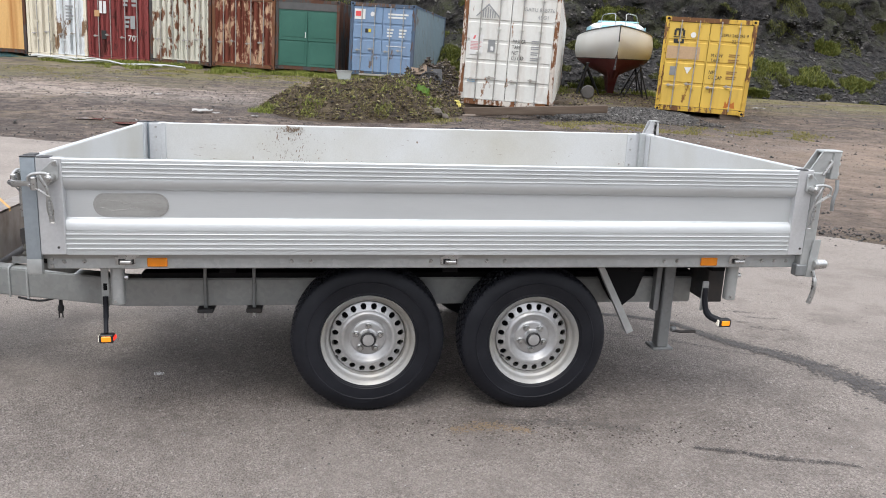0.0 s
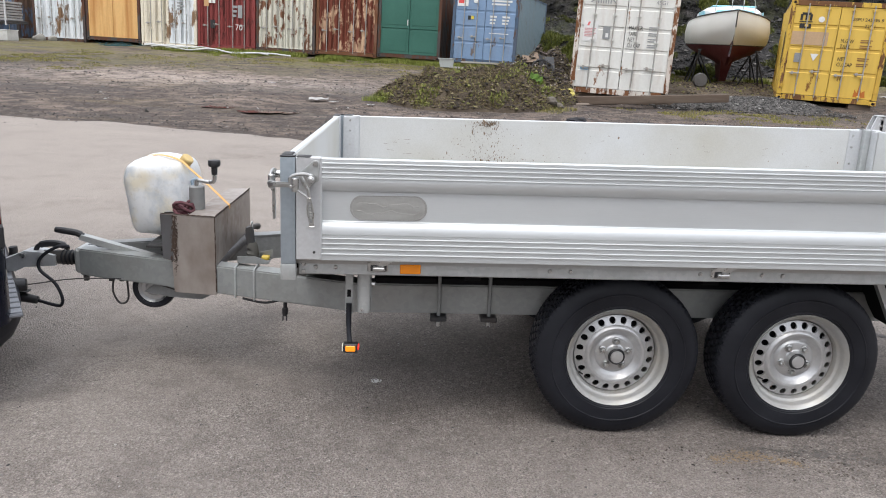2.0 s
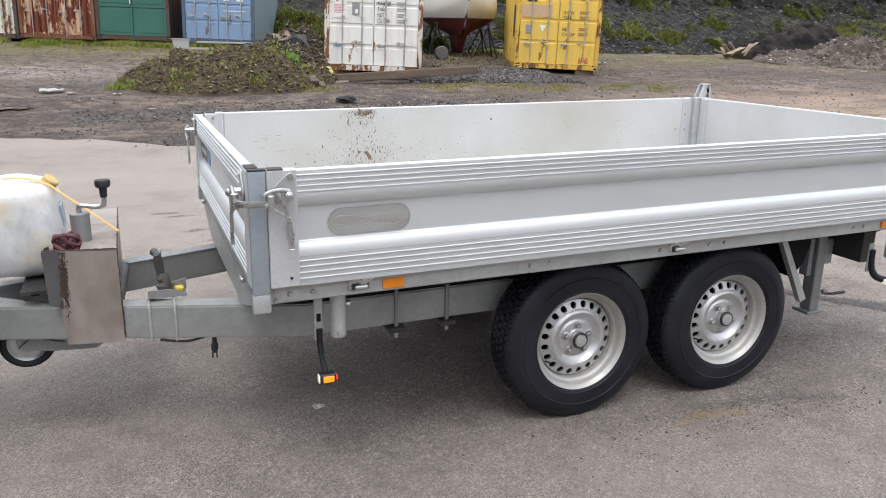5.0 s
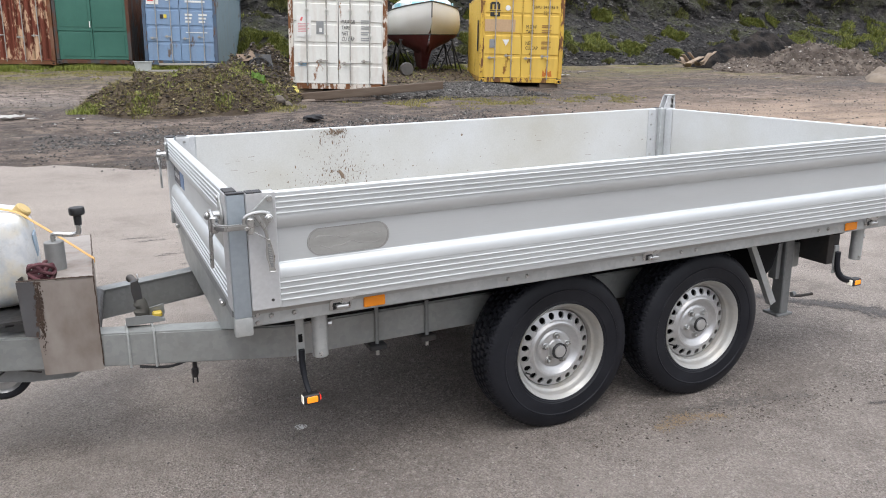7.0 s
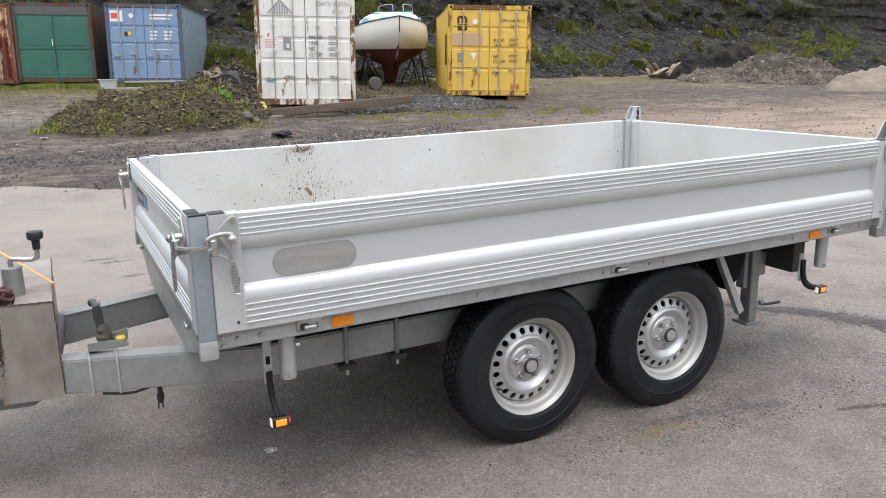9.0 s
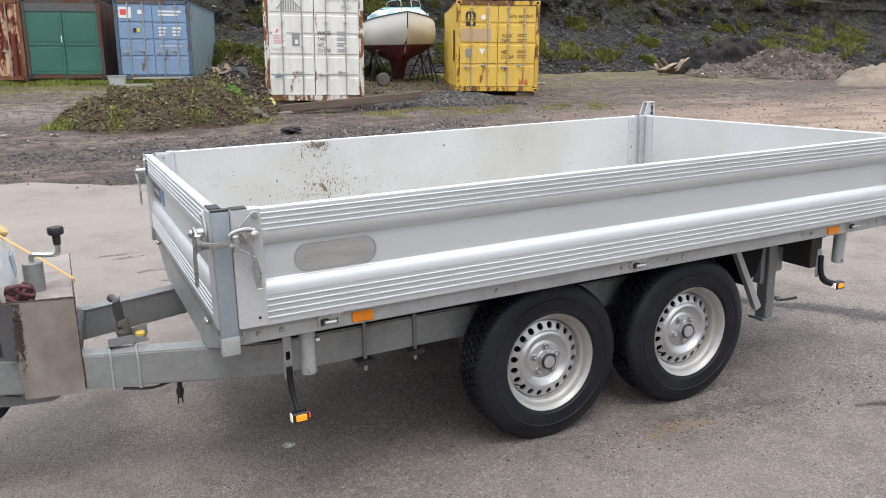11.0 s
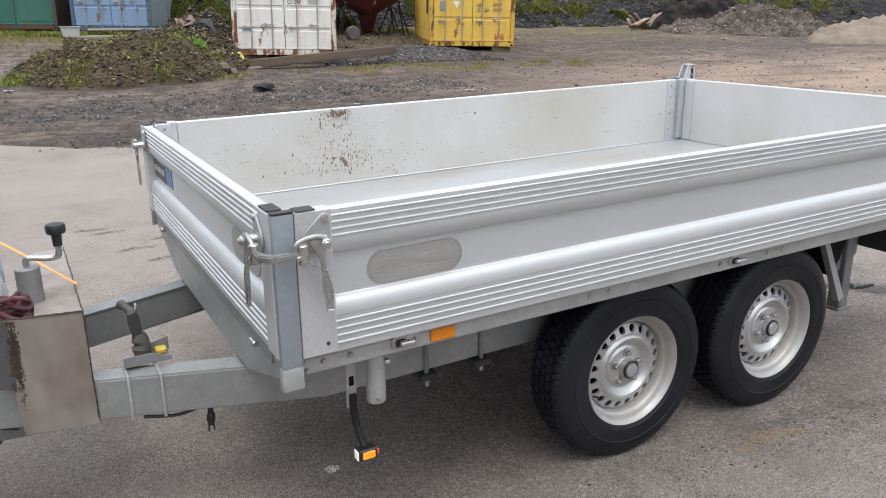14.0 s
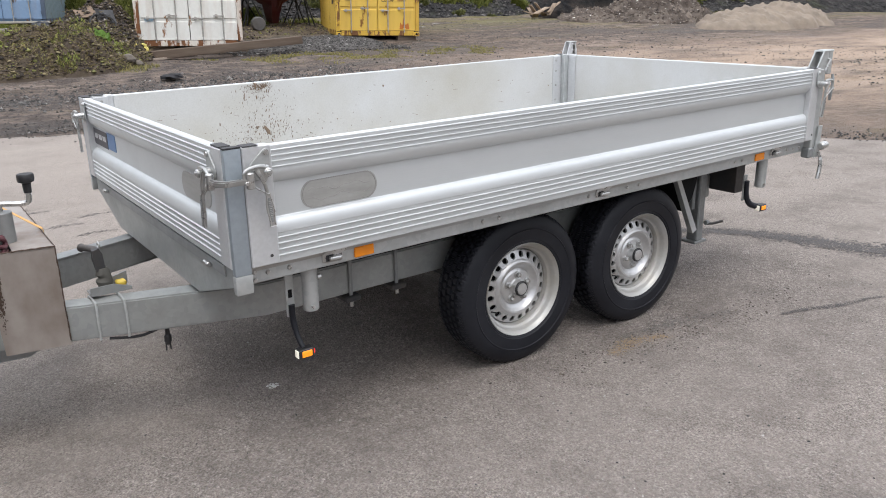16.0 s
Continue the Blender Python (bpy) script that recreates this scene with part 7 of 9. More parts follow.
def hull_part(under):
    bm = bmesh.new()
    for s in (-1, 1):
        rows = []
        for t in SECTIONS:
            sec = hull_section(t)
            z_hi, z_lo = (waterline(t), 0.3) if under else (3.0, waterline(t))
            zs = np.linspace(min(z_hi, sec[0][1]), max(z_lo, sec[-1][1]), 9) if z_hi > sec[-1][1] and z_lo < sec[0][1] else [max(min(z_hi, sec[0][1]), sec[-1][1])] * 9
            pts = []
            for z in zs:
                w = float(np.interp(z, [q[1] for q in reversed(sec)], [q[0] for q in reversed(sec)]))
                rake = 0.32 * max(0.0, (2.4 - z) / 1.4) * (1 - min(1, t / 0.3))
                pts.append(bm.verts.new((s * w, t * BOAT_L + rake, float(z))))
            rows.append(pts)
        for u, v in zip(rows, rows[1:]):
            for k in range(8):
                try:
                    bm.faces.new((u[k], u[k + 1], v[k + 1], v[k]))
                except ValueError:
                    pass
    bmesh.ops.remove_doubles(bm, verts=bm.verts, dist=0.0015)
    return bm


hull = part("hull", hull_part(False), GELCOAT, boat, local=True)
part("underbody", hull_part(True), ANTIFOUL, boat, "dark red underbody", local=True)
part("fin_keel", prism([(1.5, 1.02), (4.6, 1.02), (4.1, 0.22), (2.5, 0.22), (2.2, 0.5)], (-1, 1), lambda u, v, w: (w * (0.1 + 0.14 * max(0.0, v - 0.3)), u, v)), ANTIFOUL, boat, local=True)
part("stem_band", tube([(0, -0.005 + 0.32 * max(0, (2.4 - z) / 1.4), z) for z in (2.38, 2.2, 2.0, 1.9)], 0.018, 8), STEEL_DARK, hull, local=True)
for s in (-1, 1):
    part("rubbing_strake", tube([(s * (hull_section(t)[0][0] + 0.008), t * BOAT_L, hull_section(t)[0][1]) for t in SECTIONS], 0.022, 8), STEEL_DARK, hull, local=True)
deck = bmesh.new()
prev = None
for t in SECTIONS:
    w, z = hull_section(t)[0]
    row = [deck.verts.new((x * w, t * BOAT_L, z + 0.07 * (1 - x * x) - 0.005)) for x in (-1, -0.5, 0, 0.5, 1)]
    if prev:
        for k in range(4):
            deck.faces.new((prev[k], prev[k + 1], row[k + 1], row[k]))
    prev = row
part("deck", deck, DECK, boat, "faded turquoise deck", local=True)
part("waterline_stripe", tube([(-(float(np.interp(waterline(t), [q[1] for q in reversed(hull_section(t))], [q[0] for q in reversed(hull_section(t))])) + 0.004), t * BOAT_L + 0.32 * max(0.0, (2.4 - waterline(t)) / 1.4) * (1 - min(1, t / 0.3)), waterline(t)) for t in SECTIONS], 0.016, 6), STEEL_DARK, hull, local=True)
part("waterline_stripe", tube([((float(np.interp(waterline(t), [q[1] for q in reversed(hull_section(t))], [q[0] for q in reversed(hull_section(t))])) + 0.004), t * BOAT_L + 0.32 * max(0.0, (2.4 - waterline(t)) / 1.4) * (1 - min(1, t / 0.3)), waterline(t)) for t in SECTIONS], 0.016, 6), STEEL_DARK, hull, local=True)
CABIN_WHITE = worn("white_deck_paint", (0.78, 0.79, 0.78), (0.6, 0.62, 0.62), 0, (0.3, 0.5), 2, 20, 0.5)
cab = bmesh.new()
rows = []
for y, w, h in ((0.75, 0.38, 0.03), (1.15, 0.72, 0.36), (1.35, 0.86, 0.45), (2.4, 1.02, 0.5), (4.2, 1.05, 0.52), (4.5, 1.0, 0.5), (4.55, 0.95, 0.02)):
    rows.append([cab.verts.new((x * w, y, 2.1 + h * f)) for x, f in ((-1, 0), (-0.94, 0.75), (-0.75, 1), (0, 1.12), (0.75, 1), (0.94, 0.75), (1, 0))])
for u, v in zip(rows, rows[1:]):
    for k in range(6):
        cab.faces.new((u[k], u[k + 1], v[k + 1], v[k]))
cabin = part("cabin", cab, CABIN_WHITE, boat, "white cabin trunk", local=True)
part("cabin_top", prism([(1.4, 2.585), (4.4, 2.66), (4.4, 2.7), (1.45, 2.63)], (-0.66, 0.66), lambda u, v, w: (w, u, v + 0.05 * (1 - abs(w) / 0.6))), DECK, cabin, "turquoise cabin top", local=True)
for s in (-1, 1):
    part("cabin_window", prism([(s * 0.14, 0.35), (s * 0.6, 0.3), (s * 0.56, 0.85), (s * 0.14, 0.92)], (-0.02, 0.012), lambda u, v, w: (u, 0.76 + 0.4 * v + w, 2.13 + 0.36 * v - w)), DECK, cabin, "turquoise window cover", local=True)
    part("cabin_window", prism([(1.5, 2.28), (2.6, 2.3), (2.6, 2.46), (1.55, 2.44)], (-0.01, 0.02), lambda u, v, w, s=s: (s * (0.89 + 0.09 * (u - 1.4) + w), u, v)), DECK, cabin, local=True)
drum_bm = cyl((-0.2, 0, 0.0), (0.2, 0, 0.0), 0.21, seg=28, bevel=0.02)
for x in (-0.07, 0.07):
    tube([(x, 0.212 * math.cos(a * math.tau / 28), 0.212 * math.sin(a * math.tau / 28)) for a in range(28)], 0.008, 6, drum_bm, closed=True)
drum_thing = thing("plastic_drum", (7.42, 20.6, ground_z(7.42, 20.6) + 0.14), "pale grey plastic drum lying under the boat", "drum", turn=78)
part("drum_shell", drum_bm, worn("pale_grey_plastic", (0.12, 0.115, 0.115), (0.07, 0.065, 0.06), 0, (0.5, 0.7), 4, 20, 0.6), drum_thing, local=True)
for s in (-1, 1):
    part("bow_rail", tube(curve_pts([(s * 0.16, 0.35, 2.38), (s * 0.17, 0.3, 2.6), (s * 0.19, 0.42, 2.78), (s * 0.42, 0.7, 2.79), (s * 0.56, 1.0, 2.74), (s * 0.6, 1.05, 2.4)]), 0.013, 8), CHROME, boat, local=True)
    part("cleat", box(s * 1.0 - 0.03, s * 1.0 + 0.03, 2.6, 2.75, 2.08, 2.16, 0.01), CHROME, boat, local=True)
CRADLE_BLACK = plain("black_cradle_paint", (0.012, 0.012, 0.013), 0.6)
stand = thing("boat_cradle", (8.24, 20.3, 0.60), "dark steel boat cradle with splayed legs", "cradle", turn=-15)
for s in (-1, 1):
    for y in (1.6, 3.6):
        top, foot = Vector((s * 0.9, y + 0.1, 1.26)), Vector((s * 1.08, y + 0.1, 0.02))
        part("leg", cyl(foot, top, 0.028, seg=10), CRADLE_BLACK, stand, local=True)
        part("brace", cyl((s * 0.35, y, 0.03), (s * 0.9, y, 1.16), 0.026, seg=8), CRADLE_BLACK, stand, local=True)
        part("brace", cyl((s * 1.25, y - 0.1, 0.02), (s * 0.88, y, 1.24), 0.026, seg=8), CRADLE_BLACK, stand, local=True)
        part("pad", box(s * 0.9 - 0.06, s * 0.9 + 0.06, y - 0.02, y + 0.2, 1.23, 1.28, 0.01), STEEL_DARK, stand, local=True)
        part("foot_beam", box(-1.3, 1.3, y - 0.06, y + 0.06, 0.0, 0.05, 0.005) if s > 0 else box(-1.35, -1.1, y + 0.02, y + 0.2, 0.0, 0.03, 0.005), STEEL_DARK, stand, local=True)
part("keel_block", box(-0.2, 0.2, 2.4, 4.2, 0.05, 0.24, 0.01), worn("old_timber", (0.12, 0.085, 0.06), (0.2, 0.17, 0.14), 0, (0.75, 0.9), 4, 30, 0.6, (0.3, 1, 1)), stand, local=True)
TIMBER = worn("weathered_timber", (0.1, 0.07, 0.05), (0.19, 0.15, 0.115), 0, (0.75, 0.9), 4, 30, 0.6, (0.25, 2, 2), 0.4, 0.006)


def plank(name, p0, p1, w, h, label, category="plank", roll=0.0, mat=None, group=""):
    """A squared timber from p0 to p1, with slightly worn edges."""
    p0, p1 = (Vector(yard(*p)) for p in (p0, p1))
    d = p1 - p0
    bm = box(0, d.length, -w / 2, w / 2, 0, h, min(w, h) * 0.08, seg=2)
    for v in bm.verts:
        v.co += Vector((0, 0, 0.008)) * noise.noise(v.co * 3)
    q = d.to_track_quat("X", "Z").to_matrix().to_4x4()
    ob = single(name, bm, mat or TIMBER, label, category, group)
    ob.matrix_world = Matrix.Translation(p0) @ q @ pose(0, 0, 0, roll)
    return ob


plank("timber_beam", (2.5, 14.95, 0.455), (6.2, 14.98, 0.66), 0.2, 0.185, "heavy weathered timber beam lying before the white container", "beam")
plank("plank", (2.05, 14.72, 0.44), (3.52, 15.1, 0.48), 0.12, 0.045, "thin grey plank lying on the dirt", mat=worn("pale_plank", (0.42, 0.35, 0.29), (0.25, 0.2, 0.16), 0, (0.7, 0.9), 4, 30, 0.6, (0.3, 2, 2)))
plank("plank", (5.6, 16.5, 0.59), (6.3, 16.9, 0.6), 0.12, 0.06, "short pale board end on the dirt")
for i, (x, y) in enumerate(((2.6, 16.25), (4.3, 15.75), (3.4, 19.5), (5.3, 19.2), (3.7, 24.0), (5.6, 23.7))):
    plank("sleeper", (x - 0.15, y, ground_z(x, y) - 0.04), (x + 0.75, y - 0.12, ground_z(x, y) - 0.04), 0.26, 0.69 + lift(x, y) - ground_z(x, y) + 0.04 if i < 2 else 0.12, "dark wooden sleeper under the white container", "sleeper", group="sleepers")
for x, y in ((8.5, 17.3), (10.2, 16.65), (9.5, 22.5), (11.5, 22.0)):
    plank("sleeper", (x - 0.1, y, ground_z(x, y) - 0.06), (x + 0.45, y - 0.12, ground_z(x, y) - 0.06), 0.24, max(0.08, 0.535 + lift(x, y) - ground_z(x, y) + 0.04), "dark wooden sleeper under the yellow container", "sleeper", group="sleepers")
GREY_BOARD = worn("pale_grey_board", (0.42, 0.4, 0.36), (0.26, 0.24, 0.2), 0, (0.7, 0.9), 4, 30, 0.6, (0.3, 2, 2))
plank("pallet_board", (-0.1, 24.2, ground_z(-0.1, 24.2) + 0.2), (1.9, 24.0, ground_z(1.9, 24.0) + 0.2), 0.12, 0.06, "pale grey board lying before the blue container", "board", mat=GREY_BOARD, group="boards")
plank("pallet_board", (-0.5, 23.4, ground_z(-0.5, 23.4) + 0.05), (1.6, 23.3, ground_z(1.6, 23.3) + 0.05), 0.1, 0.06, "pale grey board lying before the blue container", "board", mat=GREY_BOARD, group="boards")


# ---- heaps ----
def heap(name, cx, cy, rx, ry, humps, label, material, step=0.07, roughness=0.1, base_drop=0.12):
    """A mound of loose stuff: humps of (x, y, radius x, radius y, height), with clods."""
    xs, ys = list(np.arange(cx - rx, cx + rx + step, step)), list(np.arange(cy - ry, cy + ry + step, step))

    def top(x, y):
        h = 0.0
        for hx, hy, sx, sy, hh in humps:
            d = ((x - hx) / sx) ** 2 + ((y - hy) / sy) ** 2
            h = max(h, hh * max(0.0, 1 - d) ** 0.8) if d < 1 else h
        if h > 0:
            q = Vector((x * 2.3, y * 2.3, h))
            h += min(1.0, h * 4) * roughness * (noise.fractal(q, 0.7, 2.2, 5) + 0.6 * abs(noise.noise(q * 5)))
        return h

    def at_place(x, y):
        h = top(x, y)
        return (x, y, ground_z(x, y) + (h if h > 0.004 else -base_drop))
    ob = grid_mesh(name, xs, ys, at_place, material)
    tagged(ob, label, "heap", kind="stuff")
    return lambda x, y: ground_z(x, y) + max(0.0, top(x, y))


def clods(spots, count, size, squash=0.7):
    """Loose angular lumps; spots: function giving (x, y, z)."""
    verts, faces = [], []
    octa = [(1, 0, 0), (-1, 0, 0), (0, 1, 0), (0, -1, 0), (0, 0, 1), (0, 0, -1)]
    tri = [(0, 2, 4), (2, 1, 4), (1, 3, 4), (3, 0, 4), (2, 0, 5), (1, 2, 5), (3, 1, 5), (0, 3, 5)]
    for _ in range(count):
        p = spots()
        if p is None:
            continue
        s = size * min(1.9, rng.lognormal(0, 0.5))
        a = rng.uniform(0, math.tau)
        c, d = math.cos(a), math.sin(a)
        k = len(verts)
        for x, y, z in octa:
            x, y, z = (q * s * rng.uniform(0.6, 1.25) for q in (x + rng.uniform(-0.35, 0.35), y + rng.uniform(-0.35, 0.35), z * squash + rng.uniform(-0.2, 0.2)))
            verts.append((p[0] + c * x - d * y, p[1] + d * x + c * y, p[2] + z))
        faces += [(k + i, k + j, k + l) for i, j, l in tri]
    return verts, faces


def twigs(spots, count, length, thick):
    """Thin bent stalks lying about."""
    verts, faces = [], []
    for _ in range(count):
        p = spots()
        a, e = rng.uniform(0, math.tau), rng.uniform(-0.15, 0.6)
        L = length * rng.uniform(0.4, 1.3)
        d = Vector((math.cos(a) * math.cos(e), math.sin(a) * math.cos(e), math.sin(e)))
        u, w = frame_of(d)
        k = len(verts)
        for f, bend in ((0, 0), (0.5, rng.uniform(-0.15, 0.15)), (1, 0)):
            c = Vector(p) + d * (L * f) + u * bend * L
            for j in range(3):
                verts.append(tuple(c + thick * (1 - 0.6 * f) * (u * math.cos(j * 2.1) + w * math.sin(j * 2.1))))
        for r in (0, 3):
            for j in range(3):
                q = (j + 1) % 3
                faces.append((k + r + j, k + r + q, k + r + 3 + q, k + r + 3 + j))
    return verts, faces


SOIL = worn("heap_soil", (0.06, 0.044, 0.031), (0.122, 0.095, 0.06), 0, (0.85, 0.98), 2.5, 20, 0.8, relief=0.6, depth=0.03)
SOIL_BROWN = worn("brown_soil", (0.06, 0.046, 0.037), (0.2, 0.165, 0.135), 0, (0.85, 0.98), 0.9, 14, 0.9, relief=0.6, depth=0.03)
SAND = worn("pale_sand", (0.24, 0.195, 0.15), (0.13, 0.105, 0.085), 0, (0.85, 0.98), 1.6, 12, 0.8, relief=0.4, depth=0.02)
GRAVEL = island_mat("grey_gravel", [(0.0, (0.022, 0.021, 0.02)), (0.5, (0.065, 0.061, 0.057)), (0.95, (0.135, 0.127, 0.12)), (1.0, (0.34, 0.33, 0.31))])
CLOD = island_mat("soil_clods", [(0.0, (0.012, 0.009, 0.007)), (0.4, (0.06, 0.044, 0.03)), (0.75, (0.17, 0.13, 0.08)), (0.82, (0.15, 0.16, 0.04)), (0.94, (0.2, 0.2, 0.06)), (1.0, (0.34, 0.27, 0.18))])
STALK = leaf_mat("dead_stalks", (0.015, 0.011, 0.007), (0.3, 0.24, 0.12), 0.9)

weed_top = heap("weed_heap", 0.3, 15.2, 3.1, 3.1, [(-0.55, 14.15, 1.6, 1.5, 0.5), (0.5, 14.5, 1.5, 1.6, 0.56), (1.4, 15.4, 1.2, 1.5, 0.66), (1.7, 16.4, 1.05, 1.0, 0.88), (2.0, 17.0, 1.0, 1.2, 1.0), (-1.5, 14.2, 0.8, 0.8, 0.25)], "heap of dark soil, roots and pulled weeds", SOIL, 0.045, 0.3)


def on_weed_heap(spread_y=1.0):
    def pick():
        while True:
            x, y = rng.uniform(-2.3, 2.9), rng.uniform(12.6, 17.9)
            z = weed_top(x, y)
            if z > ground_z(x, y) + 0.03:
                return (x, y, z)
    return pick


soup("weed_heap_clods", *clods(on_weed_heap(), 26000, 0.0135), CLOD, "loose clods of soil on the heap", "clods")
soup("weed_heap_stalks", *twigs(on_weed_heap(), 15000, 0.13, 0.0045), STALK, "tangled dead stalks and roots on the heap", "stalks")
soup("weed_heap_greens", *tufts([(0.9, 14.6, 0.75), (1.4, 15.0, 0.7), (-1.75, 14.0, 0.35), (-1.1, 13.5, 0.4), (0.3, 13.6, 0.3), (0.7, 15.4, 0.8), (2.1, 15.3, 0.5), (-0.4, 14.4, 0.5), (0.95, 14.4, 0.5), (1.3, 14.7, 0.5), (1.75, 14.9, 0.45), (-1.05, 13.15, 0.28), (-2.0, 13.7, 0.22)], 620, 0.06, 0.009, weed_top, 2.0), DRY, "green weeds sprouting from the heap", "weeds")
soup("heap_leaf_clumps", *tufts([(rng.uniform(0.5, 2.1), rng.uniform(14.0, 15.5), rng.uniform(0.12, 0.3)) for _ in range(16)] + [(-1.1, 13.2, 0.25), (-2.05, 13.65, 0.25), (0.4, 13.2, 0.14), (-0.2, 13.8, 0.15)], 2300, 0.1, 0.011, weed_top, 1.3), LEAF, "clumps of uprooted green weeds on the heap", "weeds")
soup("heap_broad_leaves", *tufts([(1.0, 14.75, 0.35), (1.25, 15.1, 0.35), (0.75, 14.5, 0.25), (-0.55, 13.55, 0.22), (-1.85, 14.0, 0.25), (1.9, 15.2, 0.25), (1.6, 14.6, 0.25), (-1.05, 13.1, 0.2), (-2.05, 13.6, 0.18), (1.15, 14.5, 0.3)], 700, 0.075, 0.022, weed_top), LEAF, "bright green broad leaves on the heap", "leaves")
RUBBLE_DARK = island_mat("dark_rubble", [(0.0, (0.012, 0.01, 0.009)), (0.5, (0.045, 0.035, 0.03)), (0.85, (0.13, 0.1, 0.085)), (1.0, (0.42, 0.38, 0.33))])


def on_rubble():
    while True:
        x, y = rng.normal(1.95, 0.5), rng.normal(16.3, 0.8)
        z = weed_top(x, y)
        if z > ground_z(x, y) + 0.15:
            return (x, y, z + 0.02)


soup("weed_heap_lumps", *clods(on_weed_heap(), 6500, 0.03), CLOD, "larger clods of soil on the heap", "clods")
soup("heap_rubble", *clods(on_rubble, 6500, 0.026), RUBBLE_DARK, "dark rubble and broken roots on the heap", "rubble")
soup("heap_foot_grass", *tufts([(-2.2, 13.75, 0.3), (-2.05, 13.5, 0.22), (-1.05, 13.05, 0.24), (-0.9, 13.2, 0.18), (0.5, 13.15, 0.2), (0.6, 14.0, 0.22), (1.75, 14.0, 0.25)], 3400, 0.15, 0.006, weed_top, 1.3), LEAF, "fresh grass tufts at the foot of the heap", "grass")
soup("heap_dry_grass", *tufts([(rng.uniform(-1.7, 2.0), rng.uniform(12.9, 16.2), rng.uniform(0.15, 0.45)) for _ in range(60)], 1500, 0.085, 0.006, weed_top, 1.8), DRY, "dry olive grass on the heap", "grass")
leaf_bm = bmesh.new()
prev = None
for k in range(9):
    f = k / 8
    w = 0.11 * math.sin(math.pi * min(1.0, 0.08 + 0.92 * f)) ** 0.7 + 0.004
    row = [leaf_bm.verts.new((1.32 + 0.5 * f + 0.5 * c * w, 14.62 - 0.12 * f + c * w, weed_top(1.32 + 0.5 * f, 14.62 - 0.12 * f) + 0.12 - 0.16 * f * f + 0.25 * abs(c) * w + c * 0.06)) for c in (-1, -0.5, 0, 0.5, 1)]
    if prev:
        for q in range(4):
            leaf_bm.faces.new((prev[q], prev[q + 1], row[q + 1], row[q]))
    prev = row
bmesh.ops.solidify(leaf_bm, geom=leaf_bm.faces, thickness=0.004)
single("large_leaf", leaf_bm, leaf_mat("fresh_leaf", (0.11, 0.21, 0.03), (0.13, 0.24, 0.035), 0.5), "large bright green leaf lying on the heap", "leaf", place=(1.5, 14.6, weed_top(1.5, 14.6)))
for x, y, z, a, tx, ty, mt, lab in ((1.85, 15.9, 0.08, 0.3, 48, 8, "black", "bent black plastic panel on the heap"), (1.5, 16.3, 0.03, -0.2, 24, -12, "tan", "torn tan cardboard sheet on the heap")):
    sheet = bmesh.new()
    bmesh.ops.create_grid(sheet, x_segments=6, y_segments=5, size=0.2)
    for v in sheet.verts:
        v.co.z += 0.04 * noise.noise(v.co * 5 + Vector((x, 0, 0))) + 0.6 * v.co.x * v.co.x
    bmesh.ops.solidify(sheet, geom=sheet.faces, thickness=0.008)
    bmesh.ops.transform(sheet, matrix=pose(x, y, weed_top(x, y) + z, tx, ty, 20 * a), verts=sheet.verts)
    single("torn_sheet", sheet, BLACK if mt == "black" else plain("tan_card", (0.19, 0.135, 0.095), 0.9), lab, "scrap", place=(x, y, weed_top(x, y)))
boulders = [(1.74, 13.75, 0.15), (1.95, 13.85, 0.11), (1.6, 13.95, 0.08)]
STONE = worn("rough_stone", (0.14, 0.12, 0.1), (0.07, 0.06, 0.05), 0, (0.8, 0.95), 4, 25, 0.7, relief=0.6, depth=0.02)
for x, y, r in boulders:
    bm = bmesh.new()
    bmesh.ops.create_icosphere(bm, subdivisions=2, radius=r)
    for v in bm.verts:
        v.co *= 1 + 0.55 * noise.noise(v.co * 6 + Vector((x, y, 0)))
        v.co.z *= 0.75
    bmesh.ops.translate(bm, vec=(x, y, weed_top(x, y) + 0.35 * r), verts=bm.verts)
    single("boulder", bm, STONE, "rough grey boulder at the foot of the weed heap", "stone", "boulders", place=(x, y, weed_top(x, y)), smooth=False)
# hose loop and bin bag on the heap
hose = [(1.75 + 0.26 * math.cos(a * 0.32), 15.75 + 0.1 * math.sin(a * 0.3), 1.27 + 0.2 * math.sin(a * 0.32) - 0.02 * (a // 20)) for a in range(44)]
single("old_hose", tube(hose, 0.013, 8), BLACK, "black hose coiled on the weed heap", "hose", place=(1.75, 15.7, 1.4))
bm = bmesh.new()
bmesh.ops.create_icosphere(bm, subdivisions=4, radius=0.3)
for v in bm.verts:
    v.co *= 1 + 0.3 * noise.noise(v.co * 5) + 0.12 * noise.noise(v.co * 14)
    v.co.z = max(v.co.z * 0.55, -0.12)
bmesh.ops.translate(bm, vec=(1.55, 23.4, ground_z(1.55, 23.4) + 0.12), verts=bm.verts)
single("black_sack", bm, plain("black_foil", (0.015, 0.016, 0.02), 0.3), "crumpled black plastic sack near the blue container", "sack", place=(1.55, 23.4, ground_z(1.55, 23.4)))
bm = bmesh.new()
bmesh.ops.create_icosphere(bm, subdivisions=3, radius=0.22)
for v in bm.verts:
    v.co *= 1.1 + 0.35 * noise.noise(v.co * 7 + Vector((3, 1, 2))) + 0.2 * noise.noise(v.co * 17)
    v.co.z = max(v.co.z * 0.6, -0.08)
bmesh.ops.translate(bm, vec=(2.16, 14.9, ground_z(2.16, 14.9) + 0.24), verts=bm.verts)
